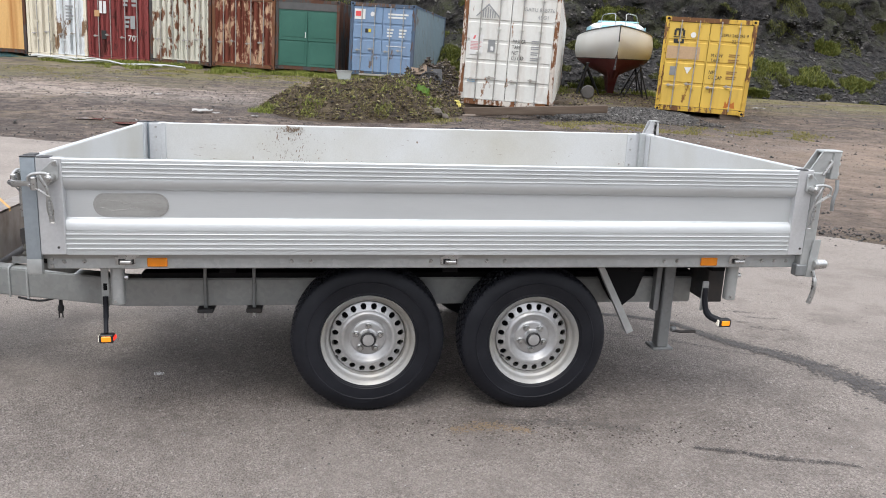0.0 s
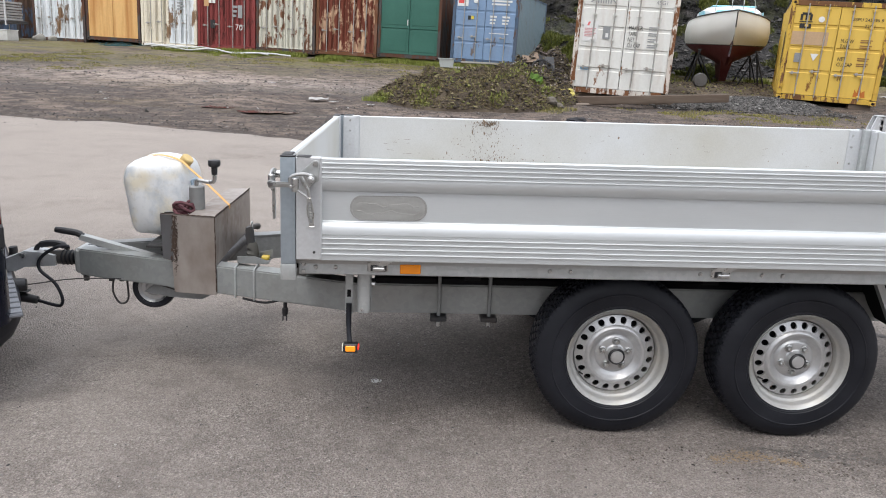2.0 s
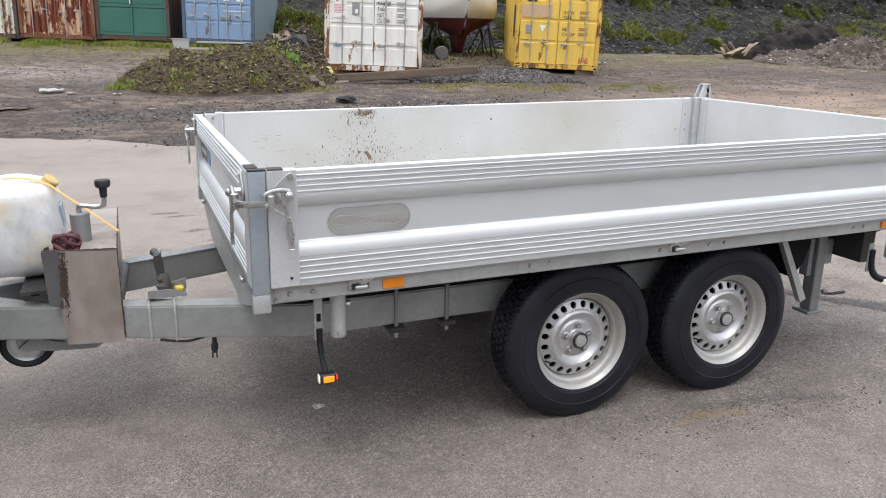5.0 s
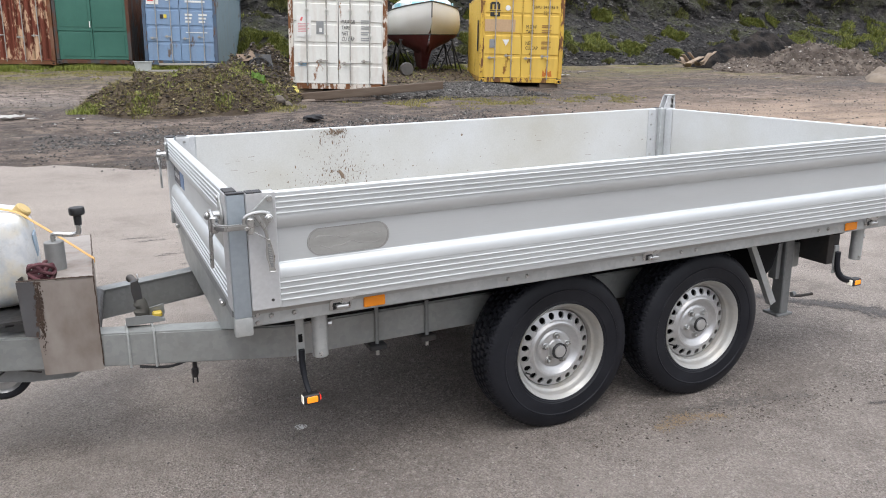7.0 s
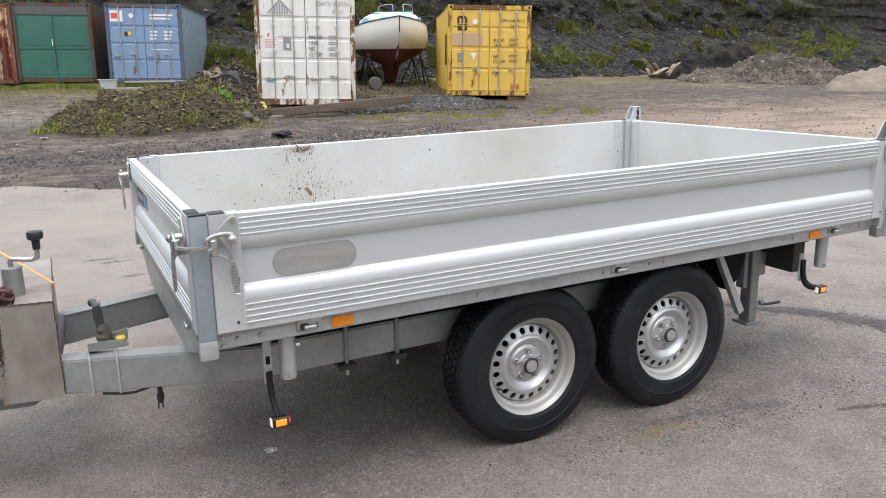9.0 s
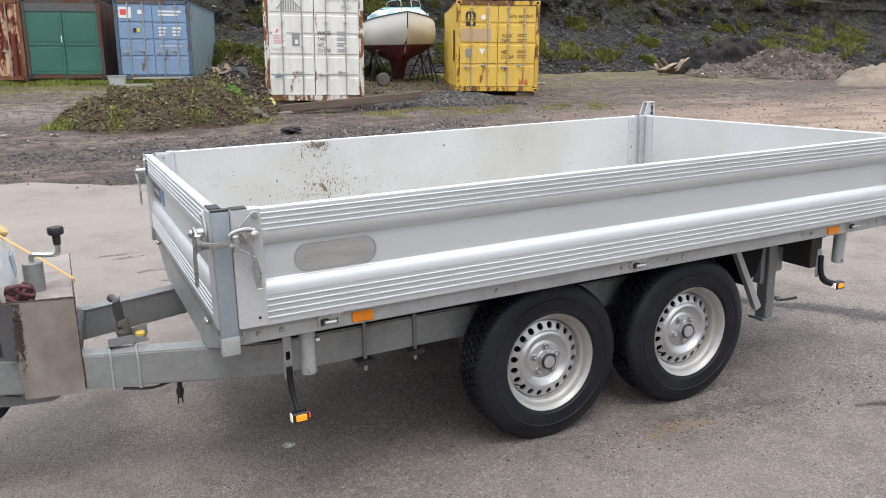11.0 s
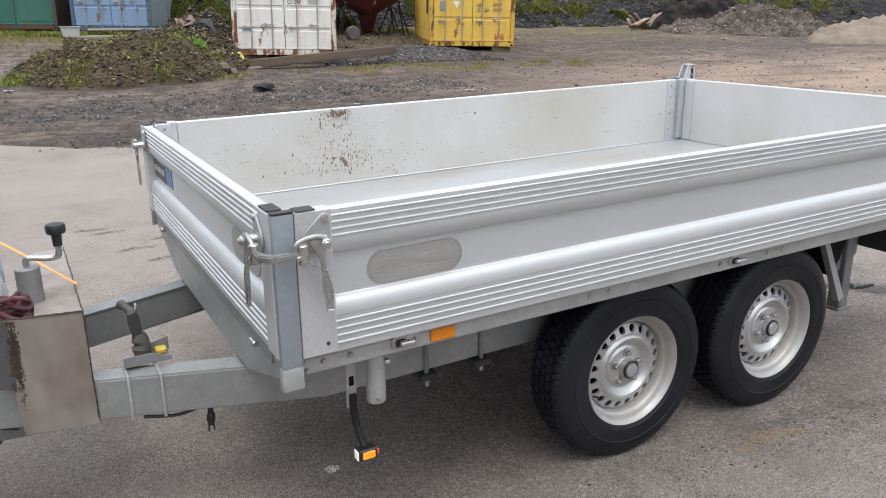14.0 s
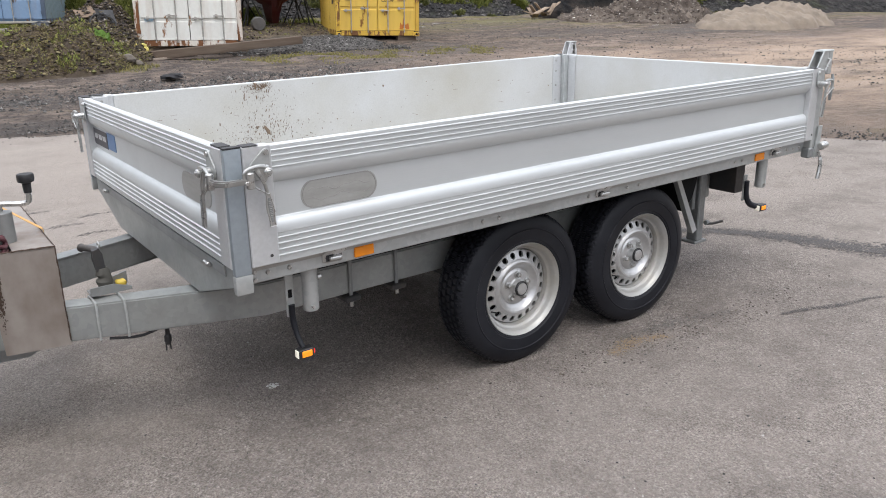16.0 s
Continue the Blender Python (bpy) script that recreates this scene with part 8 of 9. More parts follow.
single("yellow_sack", bm, plain("yellow_foil", (0.6, 0.52, 0.13), 0.5), "crumpled yellow plastic sack beside the white container", "sack", place=(2.16, 14.9, ground_z(2.16, 14.9)))

dark_top = heap("dark_soil", 8.2, 21.0, 3.2, 2.6, [(8.3, 21.2, 2.9, 2.3, 0.09), (6.4, 20.4, 1.2, 1.2, 0.1), (9.6, 22.2, 1.2, 1.2, 0.12)], "trampled dark soil under the boat", SOIL, 0.1, 0.05)
soup("soil_crumbs", *clods(lambda: (lambda x, y: (x, y, dark_top(x, y)))(rng.uniform(5.6, 10.6), rng.uniform(18.9, 23.2)), 1800, 0.03), CLOD, "crumbs of dark soil under the boat", "crumbs")
soup("boat_weeds", *tufts([(rng.uniform(5.0, 12.5), rng.normal(23.6, 0.9), rng.uniform(0.25, 0.7)) for _ in range(34)], 330, 0.24, 0.02, lambda x, y: bumpy(x, y)), GRASS, "rank weeds behind the boat", "weeds")
gravel_top = heap("gravel_heap", 6.9, 16.0, 2.7, 1.5, [(7.6, 16.3, 1.7, 1.1, 0.2), (6.4, 16.0, 1.5, 0.8, 0.14), (5.6, 15.9, 1.0, 0.6, 0.08)], "low heap of grey gravel", worn("gravel_bed", (0.075, 0.07, 0.066), (0.14, 0.13, 0.12), 0, (0.85, 0.95), 3, 30, 0.7, relief=0.6, depth=0.02), 0.08, 0.05)


def on_gravel():
    x, y = rng.uniform(4.4, 9.4), rng.uniform(14.7, 17.4)
    z = gravel_top(x, y)
    return (x, y, z) if z > ground_z(x, y) + 0.02 or rng.uniform() < 0.25 else None


soup("loose_gravel", *clods(on_gravel, 9500, 0.024), GRAVEL, "loose grey gravel stones", "gravel")

soil_top = heap("soil_mound", 25.2, 20.6, 4.2, 3.2, [(25.6, 19.6, 2.0, 1.5, 0.5), (26.9, 21.2, 2.3, 1.9, 1.05), (24.0, 21.6, 2.0, 1.6, 0.36), (28.4, 20.4, 1.6, 1.4, 0.8)], "mound of brown soil and rubble", SOIL_BROWN, 0.07, 0.27)
heap("sand_mound", 28.2, 16.6, 5.4, 2.9, [(27.7, 16.5, 3.0, 1.6, 0.68), (31.2, 17.2, 2.6, 2.0, 0.85), (25.8, 16.2, 1.6, 1.0, 0.35), (29.4, 15.6, 1.3, 0.9, 0.55)], "uneven mound of pale sand", SAND, 0.1, 0.16)


def on_soil():
    x, y = rng.uniform(21.5, 29.2), rng.uniform(17.9, 23.5)
    z = soil_top(x, y)
    return (x, y, z) if z > ground_z(x, y) + 0.03 else None


soup("soil_rubble", *clods(on_soil, 7000, 0.036), island_mat("rubble", [(0.0, (0.05, 0.04, 0.035)), (0.7, (0.17, 0.13, 0.105)), (0.95, (0.3, 0.26, 0.22)), (1.0, (0.7, 0.68, 0.65))]), "rubble and stones on the soil mound", "rubble")
heap("tarpaulin_heap", 26.4, 24.6, 4.0, 2.2, [(27.6, 24.6, 1.5, 1.4, 1.55), (25.6, 24.4, 2.3, 1.2, 1.05), (28.9, 24.6, 1.1, 1.2, 1.25), (23.9, 24.2, 1.3, 1.0, 0.75), (26.6, 24.2, 1.2, 1.0, 1.3)], "dark tarpaulin slumped over a pile of scrap", worn("black_tarpaulin", (0.006, 0.006, 0.0065), (0.05, 0.041, 0.035), 0, (0.7, 0.9), 1.6, 9, 0.9, relief=0.8, depth=0.08, spec=0.12), 0.1, 0.16)
for k in range(11):
    x, y = rng.uniform(21.3, 22.6), rng.uniform(22.9, 23.7)
    a = rng.uniform(0, math.tau)
    L = rng.uniform(0.35, 1.3)
    plank("scrap_board", (x, y, ground_z(x, y) + rng.uniform(0.0, 0.25)), (x + L * math.cos(a), y + 0.5 * L * math.sin(a), ground_z(x, y) + rng.uniform(0.05, 0.7)), rng.uniform(0.12, 0.4), 0.03, "broken pale board in the scrap pile", "board", mat=worn("broken_board", (0.34, 0.26, 0.19), (0.15, 0.11, 0.08), 0, (0.7, 0.9), 4, 30, 0.6) if k == 0 else bpy.data.materials["broken_board"], group="scrap boards")
single("bleached_stump", tube(curve_pts([(29.3, 21.6, 0.2), (29.35, 21.6, 0.9), (29.5, 21.6, 1.2), (29.48, 21.6, 1.5)]), [0.13] * 7 + [0.1] * 6 + [0.05] * 6, 9), plain("bleached_wood", (0.6, 0.52, 0.44), 0.8), "bleached crooked stump standing in the mound", "stump", place=(29.3, 21.6, 0.2))

# ---- loose stones ----


def on_yard():
    x, y = rng.uniform(-14, 22), rng.uniform(4, 24)
    if y < asphalt_edge(x) + 0.1:
        return None
    return (x, y, bumpy(x, y))


def on_band():
    x = rng.uniform(-2.8, 6.0)
    y = 10.6 + 0.12 * x + rng.normal(0, 0.5)
    return (x, y, bumpy(x, y)) if y > asphalt_edge(x) else None


def at_lip():
    x = rng.uniform(-9, 9)
    if x < -1.5 and rng.uniform() < 0.8:
        return None
    y = asphalt_edge(x) + rng.normal(0.12, 0.3)
    return (x, y, max(bumpy(x, y), ground_z(x, y) + 0.001))


soup("yard_stones", *clods(on_yard, 4200, 0.022), GRAVEL, "small stones strewn over the dirt yard", "stones")
PEBBLE = island_mat("dirt_pebbles", [(0.0, (0.04, 0.033, 0.028)), (0.5, (0.1, 0.08, 0.067)), (0.9, (0.17, 0.14, 0.118)), (1.0, (0.36, 0.33, 0.3))])
def in_dirt():
    p = on_yard()
    return p if p and (p[0] < 4 or rng.uniform() < 0.35) else None


soup("yard_pebbles", *clods(in_dirt, 30000, 0.0125, 0.9), PEBBLE, "brown pebbles and crumbs trodden into the dirt", "pebbles")
soup("gravel_strip", *clods(on_band, 3800, 0.02), GRAVEL, "strip of dark coarse gravel on the dirt", "gravel")
soup("edge_gravel", *clods(at_lip, 4500, 0.011), GRAVEL, "loose grit along the broken asphalt edge", "grit")


def on_asphalt():
    x, y = rng.uniform(-4.5, 5), -2.0 + 7.5 * rng.uniform() ** 1.6
    return (x, y, ground_z(x, y)) if y < asphalt_edge(x) - 0.1 else None


soup("asphalt_grit", *clods(on_asphalt, 7000, 0.0036), island_mat("grit", [(0.0, (0.03, 0.03, 0.03)), (0.6, (0.16, 0.15, 0.14)), (1.0, (0.5, 0.48, 0.45))]), "fine grit scattered on the asphalt", "grit")

# ---- stains and cracks on the asphalt ----
TAR_FAINT = worn("faint_damp", (0.13, 0.117, 0.108), (0.19, 0.172, 0.16), 0, (0.7, 0.9), 12, 60, 0.7, relief=0.4, depth=0.006)
TAR = worn("damp_crack", (0.06, 0.053, 0.05), (0.11, 0.098, 0.09), 0, (0.5, 0.8), 12, 60, 0.7, relief=0.4, depth=0.006)


def streak(name, pts, widths, label, mat, fat=1.0, dense=330):
    """A broken line of damp blotches along a crack."""
    verts, faces = [], []
    run = curve_pts([(x, y, 0) for x, y in pts], 30)
    n = len(run)
    length = sum((b - a).length for a, b in zip(run, run[1:]))
    for _ in range(int(length * dense)):
        f = rng.uniform(0.0, 1.0)
        p = run[int(f * (n - 1))]
        g = f * (len(widths) - 1)
        w = widths[int(g)] + (g - int(g)) * (widths[min(int(g) + 1, len(widths) - 1)] - widths[int(g)])
        x, y = p.x + rng.normal(0, 0.55 * w) + 0.02 * noise.noise(p * 5), p.y + rng.normal(0, 0.55 * w) + 0.03 * noise.noise(p * 4 + Vector((3, 3, 3)))
        r = fat * rng.uniform(0.03, 0.13) * w + 0.0015
        k, a0 = len(verts), rng.uniform(0, math.tau)
        z = ground_z(x, y) + 0.0035 + 0.0006 * rng.uniform()
        for j in range(7):
            a = a0 + j * math.tau / 7
            q = r * rng.uniform(0.5, 1.5)
            verts.append((x + 1.6 * q * math.cos(a), y + q * math.sin(a), z))
        faces.append(tuple(range(k, k + 7)))
    return soup(name, verts, faces, mat, label, "stain")


streak("damp_crack", [(1.6, 1.35), (2.0, 1.2), (2.25, 0.82), (2.6, 0.37), (2.85, -0.3), (3.3, -0.9), (3.9, -1.4)], [0.02, 0.03, 0.05, 0.09, 0.13, 0.1, 0.06], "dark damp crack across the asphalt", TAR, 0.42, 2600)
streak("damp_crack", [(1.4, -0.47), (1.7, -0.57), (2.05, -0.68)], [0.01, 0.026, 0.012], "dark damp crack across the asphalt", TAR, 0.8, 700)
streak("damp_crack", [(1.5, 1.0), (1.9, 0.85), (2.3, 0.6)], [0.008, 0.02, 0.01], "dark damp crack across the asphalt", TAR)
streak("grit_patch", [(0.55, -0.2), (0.9, -0.22), (1.25, -0.3)], [0.03, 0.07, 0.03], "dark grit beside the wheel", TAR_FAINT, 0.6, 420)
for k in range(4):
    x, y = 2.3 + 0.9 * rng.uniform(), 0.9 + 0.9 * rng.uniform()
    streak("damp_crack", [(x, y), (x + 0.1, y - 0.03), (x + 0.22, y - 0.05)], [0.008, 0.016, 0.008], "short dark crack in the asphalt", TAR)
for k in range(5):
    x, y = -1.9 + 0.8 * rng.uniform(), 3.0 + 1.2 * rng.uniform()
    streak("damp_stain", [(x, y), (x + 0.1, y + 0.02), (x + 0.24, y)], [0.02, 0.03, 0.02], "small dark stain on the asphalt", TAR)
streak("earth_stain", [(0.38, -0.26), (0.55, -0.24), (0.72, -0.29)], [0.025, 0.05, 0.025], "small ochre earth stain beside the wheels", plain("ochre_earth", (0.3, 0.22, 0.14), 0.95), 0.4, 1100)


def beside_wheels():
    x = rng.normal(0.85, 0.45)
    y = -0.27 - 0.06 * (x - 0.5) + rng.normal(0, 0.07)
    return (x, y, ground_z(x, y))


soup("wheel_crumbs", *clods(beside_wheels, 600, 0.0042), PEBBLE, "crumbs of dry earth fallen beside the wheels", "crumbs")
bm = bmesh.new()
for k in range(90):
    a, r = rng.uniform(0, math.tau), 0.022 * rng.uniform() ** 1.3
    x, y, q = -0.99 + 1.4 * r * math.cos(a), 0.39 + r * math.sin(a), rng.uniform(0.0015, 0.005)
    bm.faces.new([bm.verts.new((x + q * rng.uniform(0.5, 1.5) * math.cos(b), y + q * rng.uniform(0.5, 1.5) * math.sin(b), ground_z(-0.99, 0.39) + 0.006 + 0.00001 * k)) for b in np.linspace(0, math.tau, 6, endpoint=False)])
ring = [bm.verts.new((-0.99 + (0.006 + 0.008 * noise.noise(Vector((math.cos(a), math.sin(a), 2)) * 3)) * math.cos(a), 0.39 + (0.004 + 0.006 * noise.noise(Vector((math.cos(a), math.sin(a), 5)) * 3)) * math.sin(a), ground_z(-0.99, 0.39) + 0.005)) for a in np.linspace(0, math.tau, 24, endpoint=False)]
bm.faces.new(ring)
single("chalk_splash", bm, plain("chalk", (0.8, 0.8, 0.78), 0.9), "small white splash on the asphalt", "stain", kind="stuff", place=(-0.99, 0.39, 0))

# ---- puddles, litter, pipes ----
# the red container's reflection is put into the water's brown base colour
WATER = plain("reflection_tinted_water", (0.11, 0.05, 0.042), 0.15, spec=0.3)


def puddle(x, y, rx, ry):
    bm = bmesh.new()
    level = sum(bumpy(x + 0.8 * rx * math.cos(a), y + 0.8 * ry * math.sin(a)) for a in range(0, 12)) / 12 + 0.004
    pts = []
    for a in np.linspace(0, math.tau, 40, endpoint=False):
        r = 1 + 0.45 * noise.noise(Vector((math.cos(a) * 1.5, math.sin(a) * 1.5, x)))
        pts.append(bm.verts.new((x + rx * r * math.cos(a), y + ry * r * math.sin(a), level)))
    bm.faces.new(pts)
    single("puddle", bm, WATER, "shallow puddle in the dirt with a painted reddish reflection", "puddle", "puddles", place=(x, y, ground_z(x, y)))


puddle(-4.2, 11.3, 0.4, 0.45)
puddle(-5.0, 11.6, 0.3, 0.36)
puddle(-3.6, 11.3, 0.16, 0.3)
PAPER = worn("white_litter", (0.4, 0.39, 0.37), (0.25, 0.24, 0.23), 0, (0.6, 0.8), 6, 30, 0.7)
for x, y, s in ((-3.37, 13.25, 0.2), (-3.0, 12.9, 0.1), (-2.2, 12.7, 0.08), (-6.5, 15.5, 0.1), (5.5, 10.2, 0.08), (13.2, 20.0, 0.2), (15.0, 21.5, 0.12), (12.2, 19.4, 0.16), (-5.0, 16.0, 0.1), (22.0, 18.6, 0.15), (23.5, 18.0, 0.12), (2.9, 9.5, 0.05), (-1.6, 11.0, 0.05)):
    bm = bmesh.new()
    bmesh.ops.create_grid(bm, x_segments=5, y_segments=4, size=1)
    for v in bm.verts:
        v.co = Vector((x + v.co.x * s, y + v.co.y * s * 0.6, bumpy(x, y) + 0.03 + 0.25 * s * (0.6 + noise.noise(Vector((v.co.x * 2, v.co.y * 2, x))))))
    bmesh.ops.solidify(bm, geom=bm.faces, thickness=0.004)
    single("scrap_sheet", bm, PAPER, "crumpled white scrap lying on the dirt", "litter", "litter", place=(x, y, ground_z(x, y)))
bm = bmesh.new()
bmesh.ops.create_icosphere(bm, subdivisions=3, radius=0.2)
for v in bm.verts:
    v.co *= 1 + 0.4 * noise.noise(v.co * 9)
    v.co.z = max(-0.03, v.co.z * 0.3)
bmesh.ops.translate(bm, vec=(1.95, 11.55, ground_z(1.95, 11.55) + 0.06), verts=bm.verts)
single("black_rag", bm, plain("black_cloth", (0.015, 0.015, 0.018), 0.9), "crumpled black rag on the gravel", "rag", place=(1.95, 11.55, ground_z(1.95, 11.55)))
PIPE = plain("white_plastic_pipe", (0.55, 0.56, 0.54), 0.5)
for p, q in (((-12.2, 27.3), (-6.4, 24.7)), ((-12.4, 27.0), (-9.9, 26.9)), ((-12.6, 27.5), (-10.6, 26.4)), ((-10.0, 26.2), (-7.2, 24.9)), ((-12.0, 26.6), (-9.2, 26.0))):
    pts = [Vector((*p, ground_z(*p) + 0.1)).lerp(Vector((*q, ground_z(*q) + 0.08)), f) + Vector((0, 0, 0.05 * math.sin(9 * f))) for f in np.linspace(0, 1, 9)]
    single("plastic_pipe", tube(pts, 0.03, 9), PIPE, "white plastic pipe lying on the grass", "pipe", "pipes", place=(*p, ground_z(*p)))
def on_net():
    x, y = rng.normal(-13.4, 0.35), rng.normal(26.9, 0.16)
    return (x, y, bumpy(x, y) + 0.03)


soup("net_tangle", *twigs(on_net, 150, 0.22, 0.01), plain("teal_net", (0.04, 0.12, 0.13), 0.8), "tangle of dark teal netting on the ground", "net")
tub = bmesh.new()
rows = []
for z, w, d in ((0, 0.22, 0.15), (0.28, 0.27, 0.19), (0.29, 0.3, 0.22), (0.31, 0.3, 0.22), (0.31, 0.25, 0.17), (0.03, 0.2, 0.13)):
    rows.append([tub.verts.new((-0.62 + w * cx, 23.75 + d * cy, ground_z(-0.62, 23.75) + 0.05 + z)) for cx, cy in ((-1, -0.8), (-0.8, -1), (0.8, -1), (1, -0.8), (1, 0.8), (0.8, 1), (-0.8, 1), (-1, 0.8))])
for u, v in zip(rows, rows[1:]):
    for k in range(8):
        tub.faces.new((u[k], u[(k + 1) % 8], v[(k + 1) % 8], v[k]))
tub.faces.new(rows[0][::-1])
tub.faces.new(rows[-1])
single("plastic_tub", tub, plain("grey_tub", (0.5, 0.53, 0.52), 0.5), "pale grey plastic tub before the containers", "tub", place=(-0.62, 23.75, ground_z(-0.62, 23.75)))

# ---- grass ----
strip = []
for k in range(46):
    x = -11.5 + 0.29 * k
    y = 25.25 - 0.22 * x - 0.35 - 0.5 * rng.uniform()
    strip.append((x, y - 0.5 * rng.uniform(), rng.uniform(0.3, 0.75)))
for k in range(20):
    strip.append((-11 + 12 * rng.uniform(), 24.4 + 1.0 * rng.uniform(), rng.uniform(0.2, 0.5)))
soup("grass_strip", *tufts(strip, 2200, 0.2, 0.0075, lambda x, y: bumpy(x, y), 1.3), GRASS, "strip of rank grass along the containers", "grass")
moss = [(rng.uniform(3.5, 11.5), rng.normal(13.8, 0.5), rng.uniform(0.15, 0.5)) for _ in range(130)] + [(rng.uniform(-14, -8), rng.normal(22, 1.5), rng.uniform(0.3, 0.7)) for _ in range(16)] + [(rng.uniform(-8, 0), rng.normal(23.6, 0.5), rng.uniform(0.3, 0.6)) for _ in range(24)] + [(rng.uniform(-14, 1), rng.normal(22.6, 0.9), rng.uniform(0.2, 0.6)) for _ in range(70)] + [(rng.uniform(-16, -10), rng.normal(19.5, 1.2), rng.uniform(0.3, 0.8)) for _ in range(26)]
soup("moss_patches", *tufts(moss, 420, 0.045, 0.016, lambda x, y: bumpy(x, y)), DRY, "thin yellowish moss and stubble on the dirt", "moss")


def hill_tufts(spots, blades, height, width):
    verts, faces = [], []
    for sx, ss, rx, rs in spots:
        for _ in range(blades):
            a, r = rng.uniform(0, math.tau), math.sqrt(rng.uniform())
            x, s = sx + rx * r * math.cos(a), ss + rs * r * math.sin(a)
            if s < 0.3 or noise.noise(Vector((x * 1.1, s * 2.2, 9.1))) < -0.15:
                continue
            px, py, pz = hill_at(x, s)
            pz, py = pz + 0.22 * min(1.0, rs) * (1 - r * r), py - 0.1 * (1 - r * r)
            h = height * rng.uniform(0.4, 1.3)
            w, b = width * rng.uniform(0.6, 1.4), rng.uniform(0, math.tau)
            lx, ly = 1.1 * h * math.cos(b + 1.3), 0.8 * h * math.sin(b + 1.3) - 0.25 * h
            cx, cy = w * math.cos(b), w * math.sin(b)
            k = len(verts)
            verts += [(px - cx, py - cy, pz - 0.03), (px + cx, py + cy, pz - 0.03), (px + 0.4 * lx + 0.6 * cx, py + 0.4 * ly + 0.6 * cy, pz + 0.6 * h), (px + 0.4 * lx - 0.6 * cx, py + 0.4 * ly - 0.6 * cy, pz + 0.6 * h), (px + lx, py + ly, pz + 0.9 * h)]
            faces += [(k, k + 1, k + 2, k + 3), (k + 3, k + 2, k + 4)]
    return verts, faces


big_patches = [(17.2, 2.6, 1.6, 0.5), (19.3, 2.4, 1.6, 0.5), (21.2, 2.0, 1.2, 0.35), (16.0, 1.4, 0.8, 0.4), (26.0, 2.9, 0.9, 0.3), (22.0, 4.1, 0.9, 0.35), (33.0, 4.0, 1.3, 0.35), (36.5, 2.6, 2.6, 0.8), (33.5, 2.2, 2.0, 0.6), (5.2, 1.5, 1.6, 0.6), (4.0, 2.0, 1.2, 0.5), (12.8, 3.6, 0.8, 0.4), (15.0, 3.8, 1.0, 0.4), (11.6, 4.6, 1.2, 0.4), (24.0, 1.7, 0.7, 0.25), (39, 3.4, 2.0, 0.6), (13.6, 2.2, 0.7, 0.5), (7.2, 2.4, 1.2, 0.5), (-4.0, 4.6, 5.0, 1.0), (1.5, 3.6, 2.5, 0.8), (9.2, 1.2, 0.8, 0.4)]
HILL_GRASS = leaf_mat("hillside_grass", (0.05, 0.07, 0.015), (0.24, 0.25, 0.06))
soup("hillside_grass", *hill_tufts(big_patches, 4600, 0.14, 0.012), HILL_GRASS, "patches of rank grass on the hillside", "grass")
small_patches = [(rng.uniform(2, 40), rng.uniform(0.8, 5.6), rng.uniform(0.2, 0.7), rng.uniform(0.1, 0.3)) for _ in range(110)]
soup("hillside_weeds", *hill_tufts(small_patches, 600, 0.09, 0.012), leaf_mat("weeds", (0.04, 0.05, 0.015), (0.16, 0.16, 0.05)), "scattered weeds and moss on the hillside", "weeds")


def on_scree():
    x, s = rng.uniform(2.5, 40), 1.0 + 4.2 * rng.uniform() ** 1.4
    return hill_at(x, s)


soup("hillside_scree", *clods(on_scree, 10000, 0.06), island_mat("scree", [(0.0, (0.01, 0.01, 0.01)), (0.7, (0.05, 0.046, 0.044)), (1.0, (0.16, 0.15, 0.14))], 0.9, 6), "loose dark scree and rock on the hillside", "scree")

# ---- mud thrown on the inside of the far board ----
MUD = plain("dried_mud", (0.22, 0.16, 0.115), 0.95)
verts, faces = [], []
for k in range(900):
    if k < 240:
        x, z = -0.42 + rng.normal(0, 0.035), 1.155 - abs(rng.normal(0, 0.022))
    elif k < 640:
        x, z = -0.42 + rng.normal(0, 0.1), rng.uniform(0.85, 1.14)
    else:
        x, z = -0.38 + rng.normal(0, 0.2), rng.uniform(0.81, 0.95)
    s = 0.00125 * rng.lognormal(0, 0.6)
    a, n = rng.uniform(0, math.tau), len(verts)
    lean, thin = rng.normal(0, 0.5), rng.uniform(0.35, 0.9)
    for j in range(6):
        b = a + j * math.tau / 6
        r = s * rng.uniform(0.6, 1.5)
        verts.append((x + thin * r * math.cos(b) + lean * r * math.sin(b), FAR - 0.0355, z + 1.9 * r * math.sin(b)))
    verts.append((x, FAR - 0.038, z))
    faces += [(n + j, n + (j + 1) % 6, n + 6) for j in range(6)]
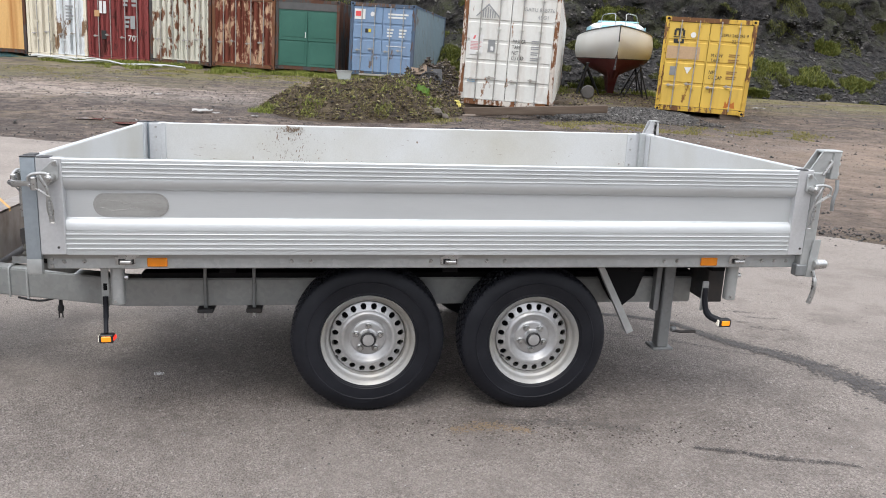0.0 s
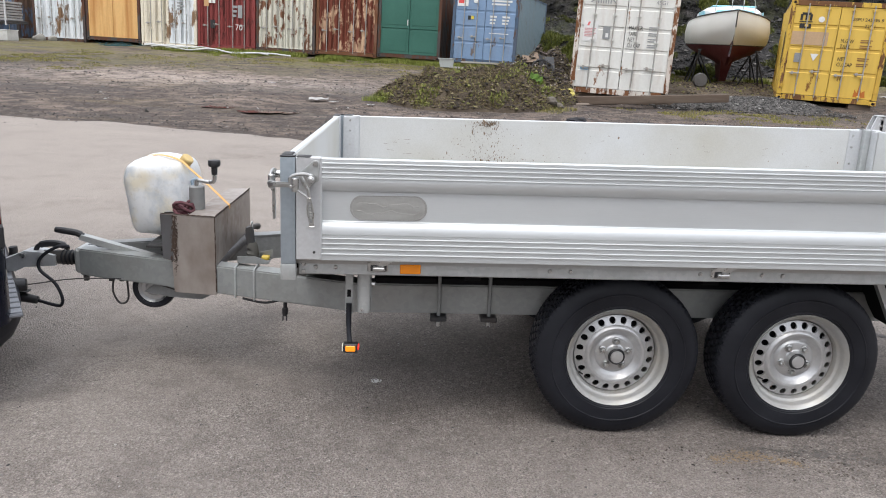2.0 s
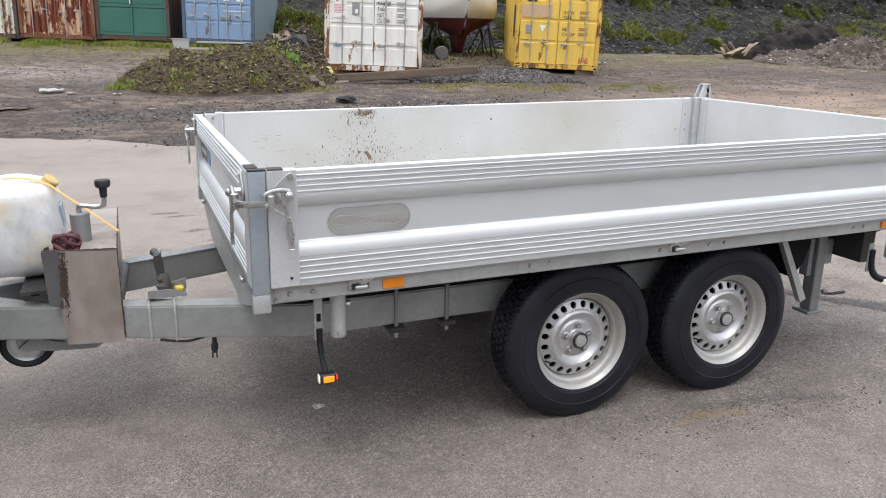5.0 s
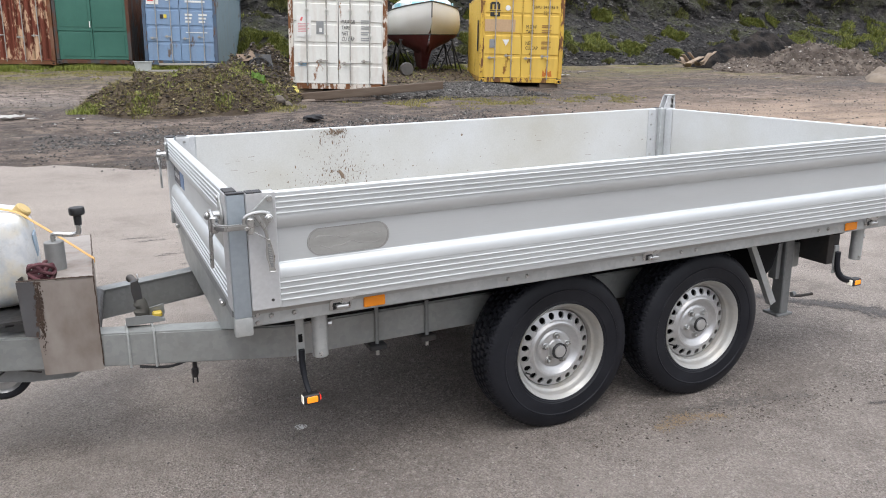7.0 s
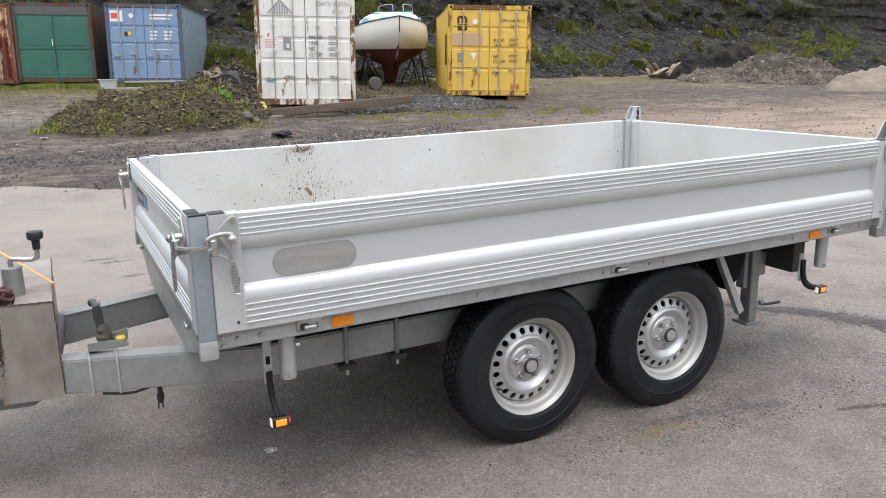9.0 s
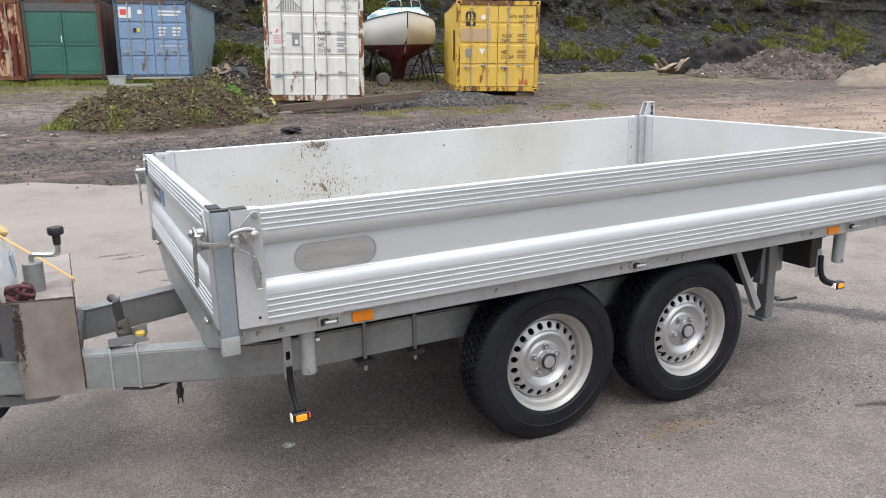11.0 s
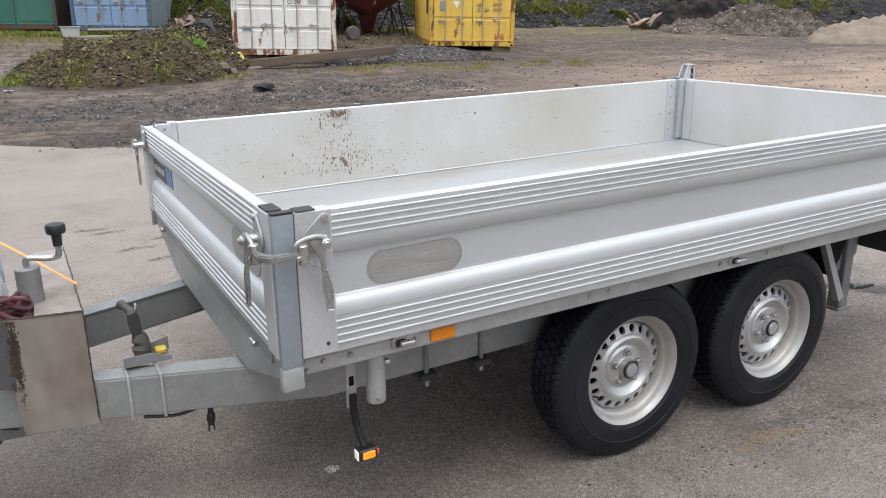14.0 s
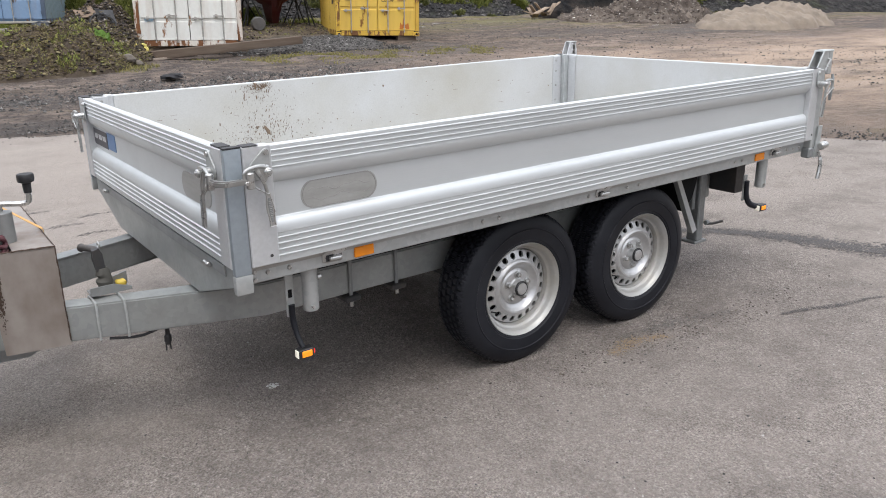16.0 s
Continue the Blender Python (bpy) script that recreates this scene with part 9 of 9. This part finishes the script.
for k in range(60):
    x, z, s = rng.uniform(-1.2, 1.8), rng.uniform(0.82, 1.1), 0.002 * rng.lognormal(0, 0.5)
    n = len(verts)
    for j in range(5):
        b = j * math.tau / 5
        verts.append((x + s * rng.uniform(0.6, 1.6) * math.cos(b), FAR - 0.0355, z + s * rng.uniform(0.6, 1.6) * math.sin(b)))
    faces.append((n, n + 1, n + 2, n + 3, n + 4))
for k in range(16):
    x, z = (-0.95 + rng.normal(0, 0.12), 1.0 + rng.normal(0, 0.02)) if k < 7 else (rng.uniform(-1.1, 1.7), rng.uniform(0.85, 1.1))
    u, n = rng.uniform(0.015, 0.05), len(verts)
    tilt = rng.normal(0, 0.12)
    verts += [(x, FAR - 0.0352, z), (x + u, FAR - 0.0352, z + u * tilt), (x + u, FAR - 0.0352, z + u * tilt + 0.0016), (x, FAR - 0.0352, z + 0.0012)]
    faces.append((n, n + 1, n + 2, n + 3))
me = bpy.data.meshes.new("mud_spatter")
me.from_pydata([tuple(Vector(v) - trailer.location) for v in verts], [], faces)
me.materials.append(MUD)
spatter = new("mud_spatter", me)
spatter.parent = far_board
spatter["label"], spatter["kind"] = "brown mud spatter", "stuff"

# the loaded drawbar stands a little nose-down: everything but the wheels leans forward with it
NOSE = 0.0141
SET_BACK = 0.058


def nose_down(ob):
    """Leans a mesh of the trailer, or of what lies on its drawbar, forward."""
    for v in ob.data.vertices:
        p = ob.matrix_world @ v.co
        v.co.z += NOSE * (p.x - 1.64)


bpy.context.view_layer.update()
for ob in trailer.children:
    if ob not in fixed and ob.name.split(".")[0] != "mud_spatter":
        for o in (ob, *ob.children_recursive):
            for v in o.data.vertices:
                v.co.x += SET_BACK
for ob in (canister, lead, *(o for o in bpy.data.objects if o.name in ("lashing_strap", "coiled_rope"))):
    ob.location.x += SET_BACK
bpy.context.view_layer.update()
for ob in trailer.children:
    if ob.name.split(".")[0] != "wheel":
        for o in (ob, *ob.children_recursive):
            nose_down(o)
for ob in bpy.data.objects:
    if ob.name in ("lashing_strap", "coiled_rope"):
        nose_down(ob)
canister.location.z += NOSE * (canister.location.x - 1.64)
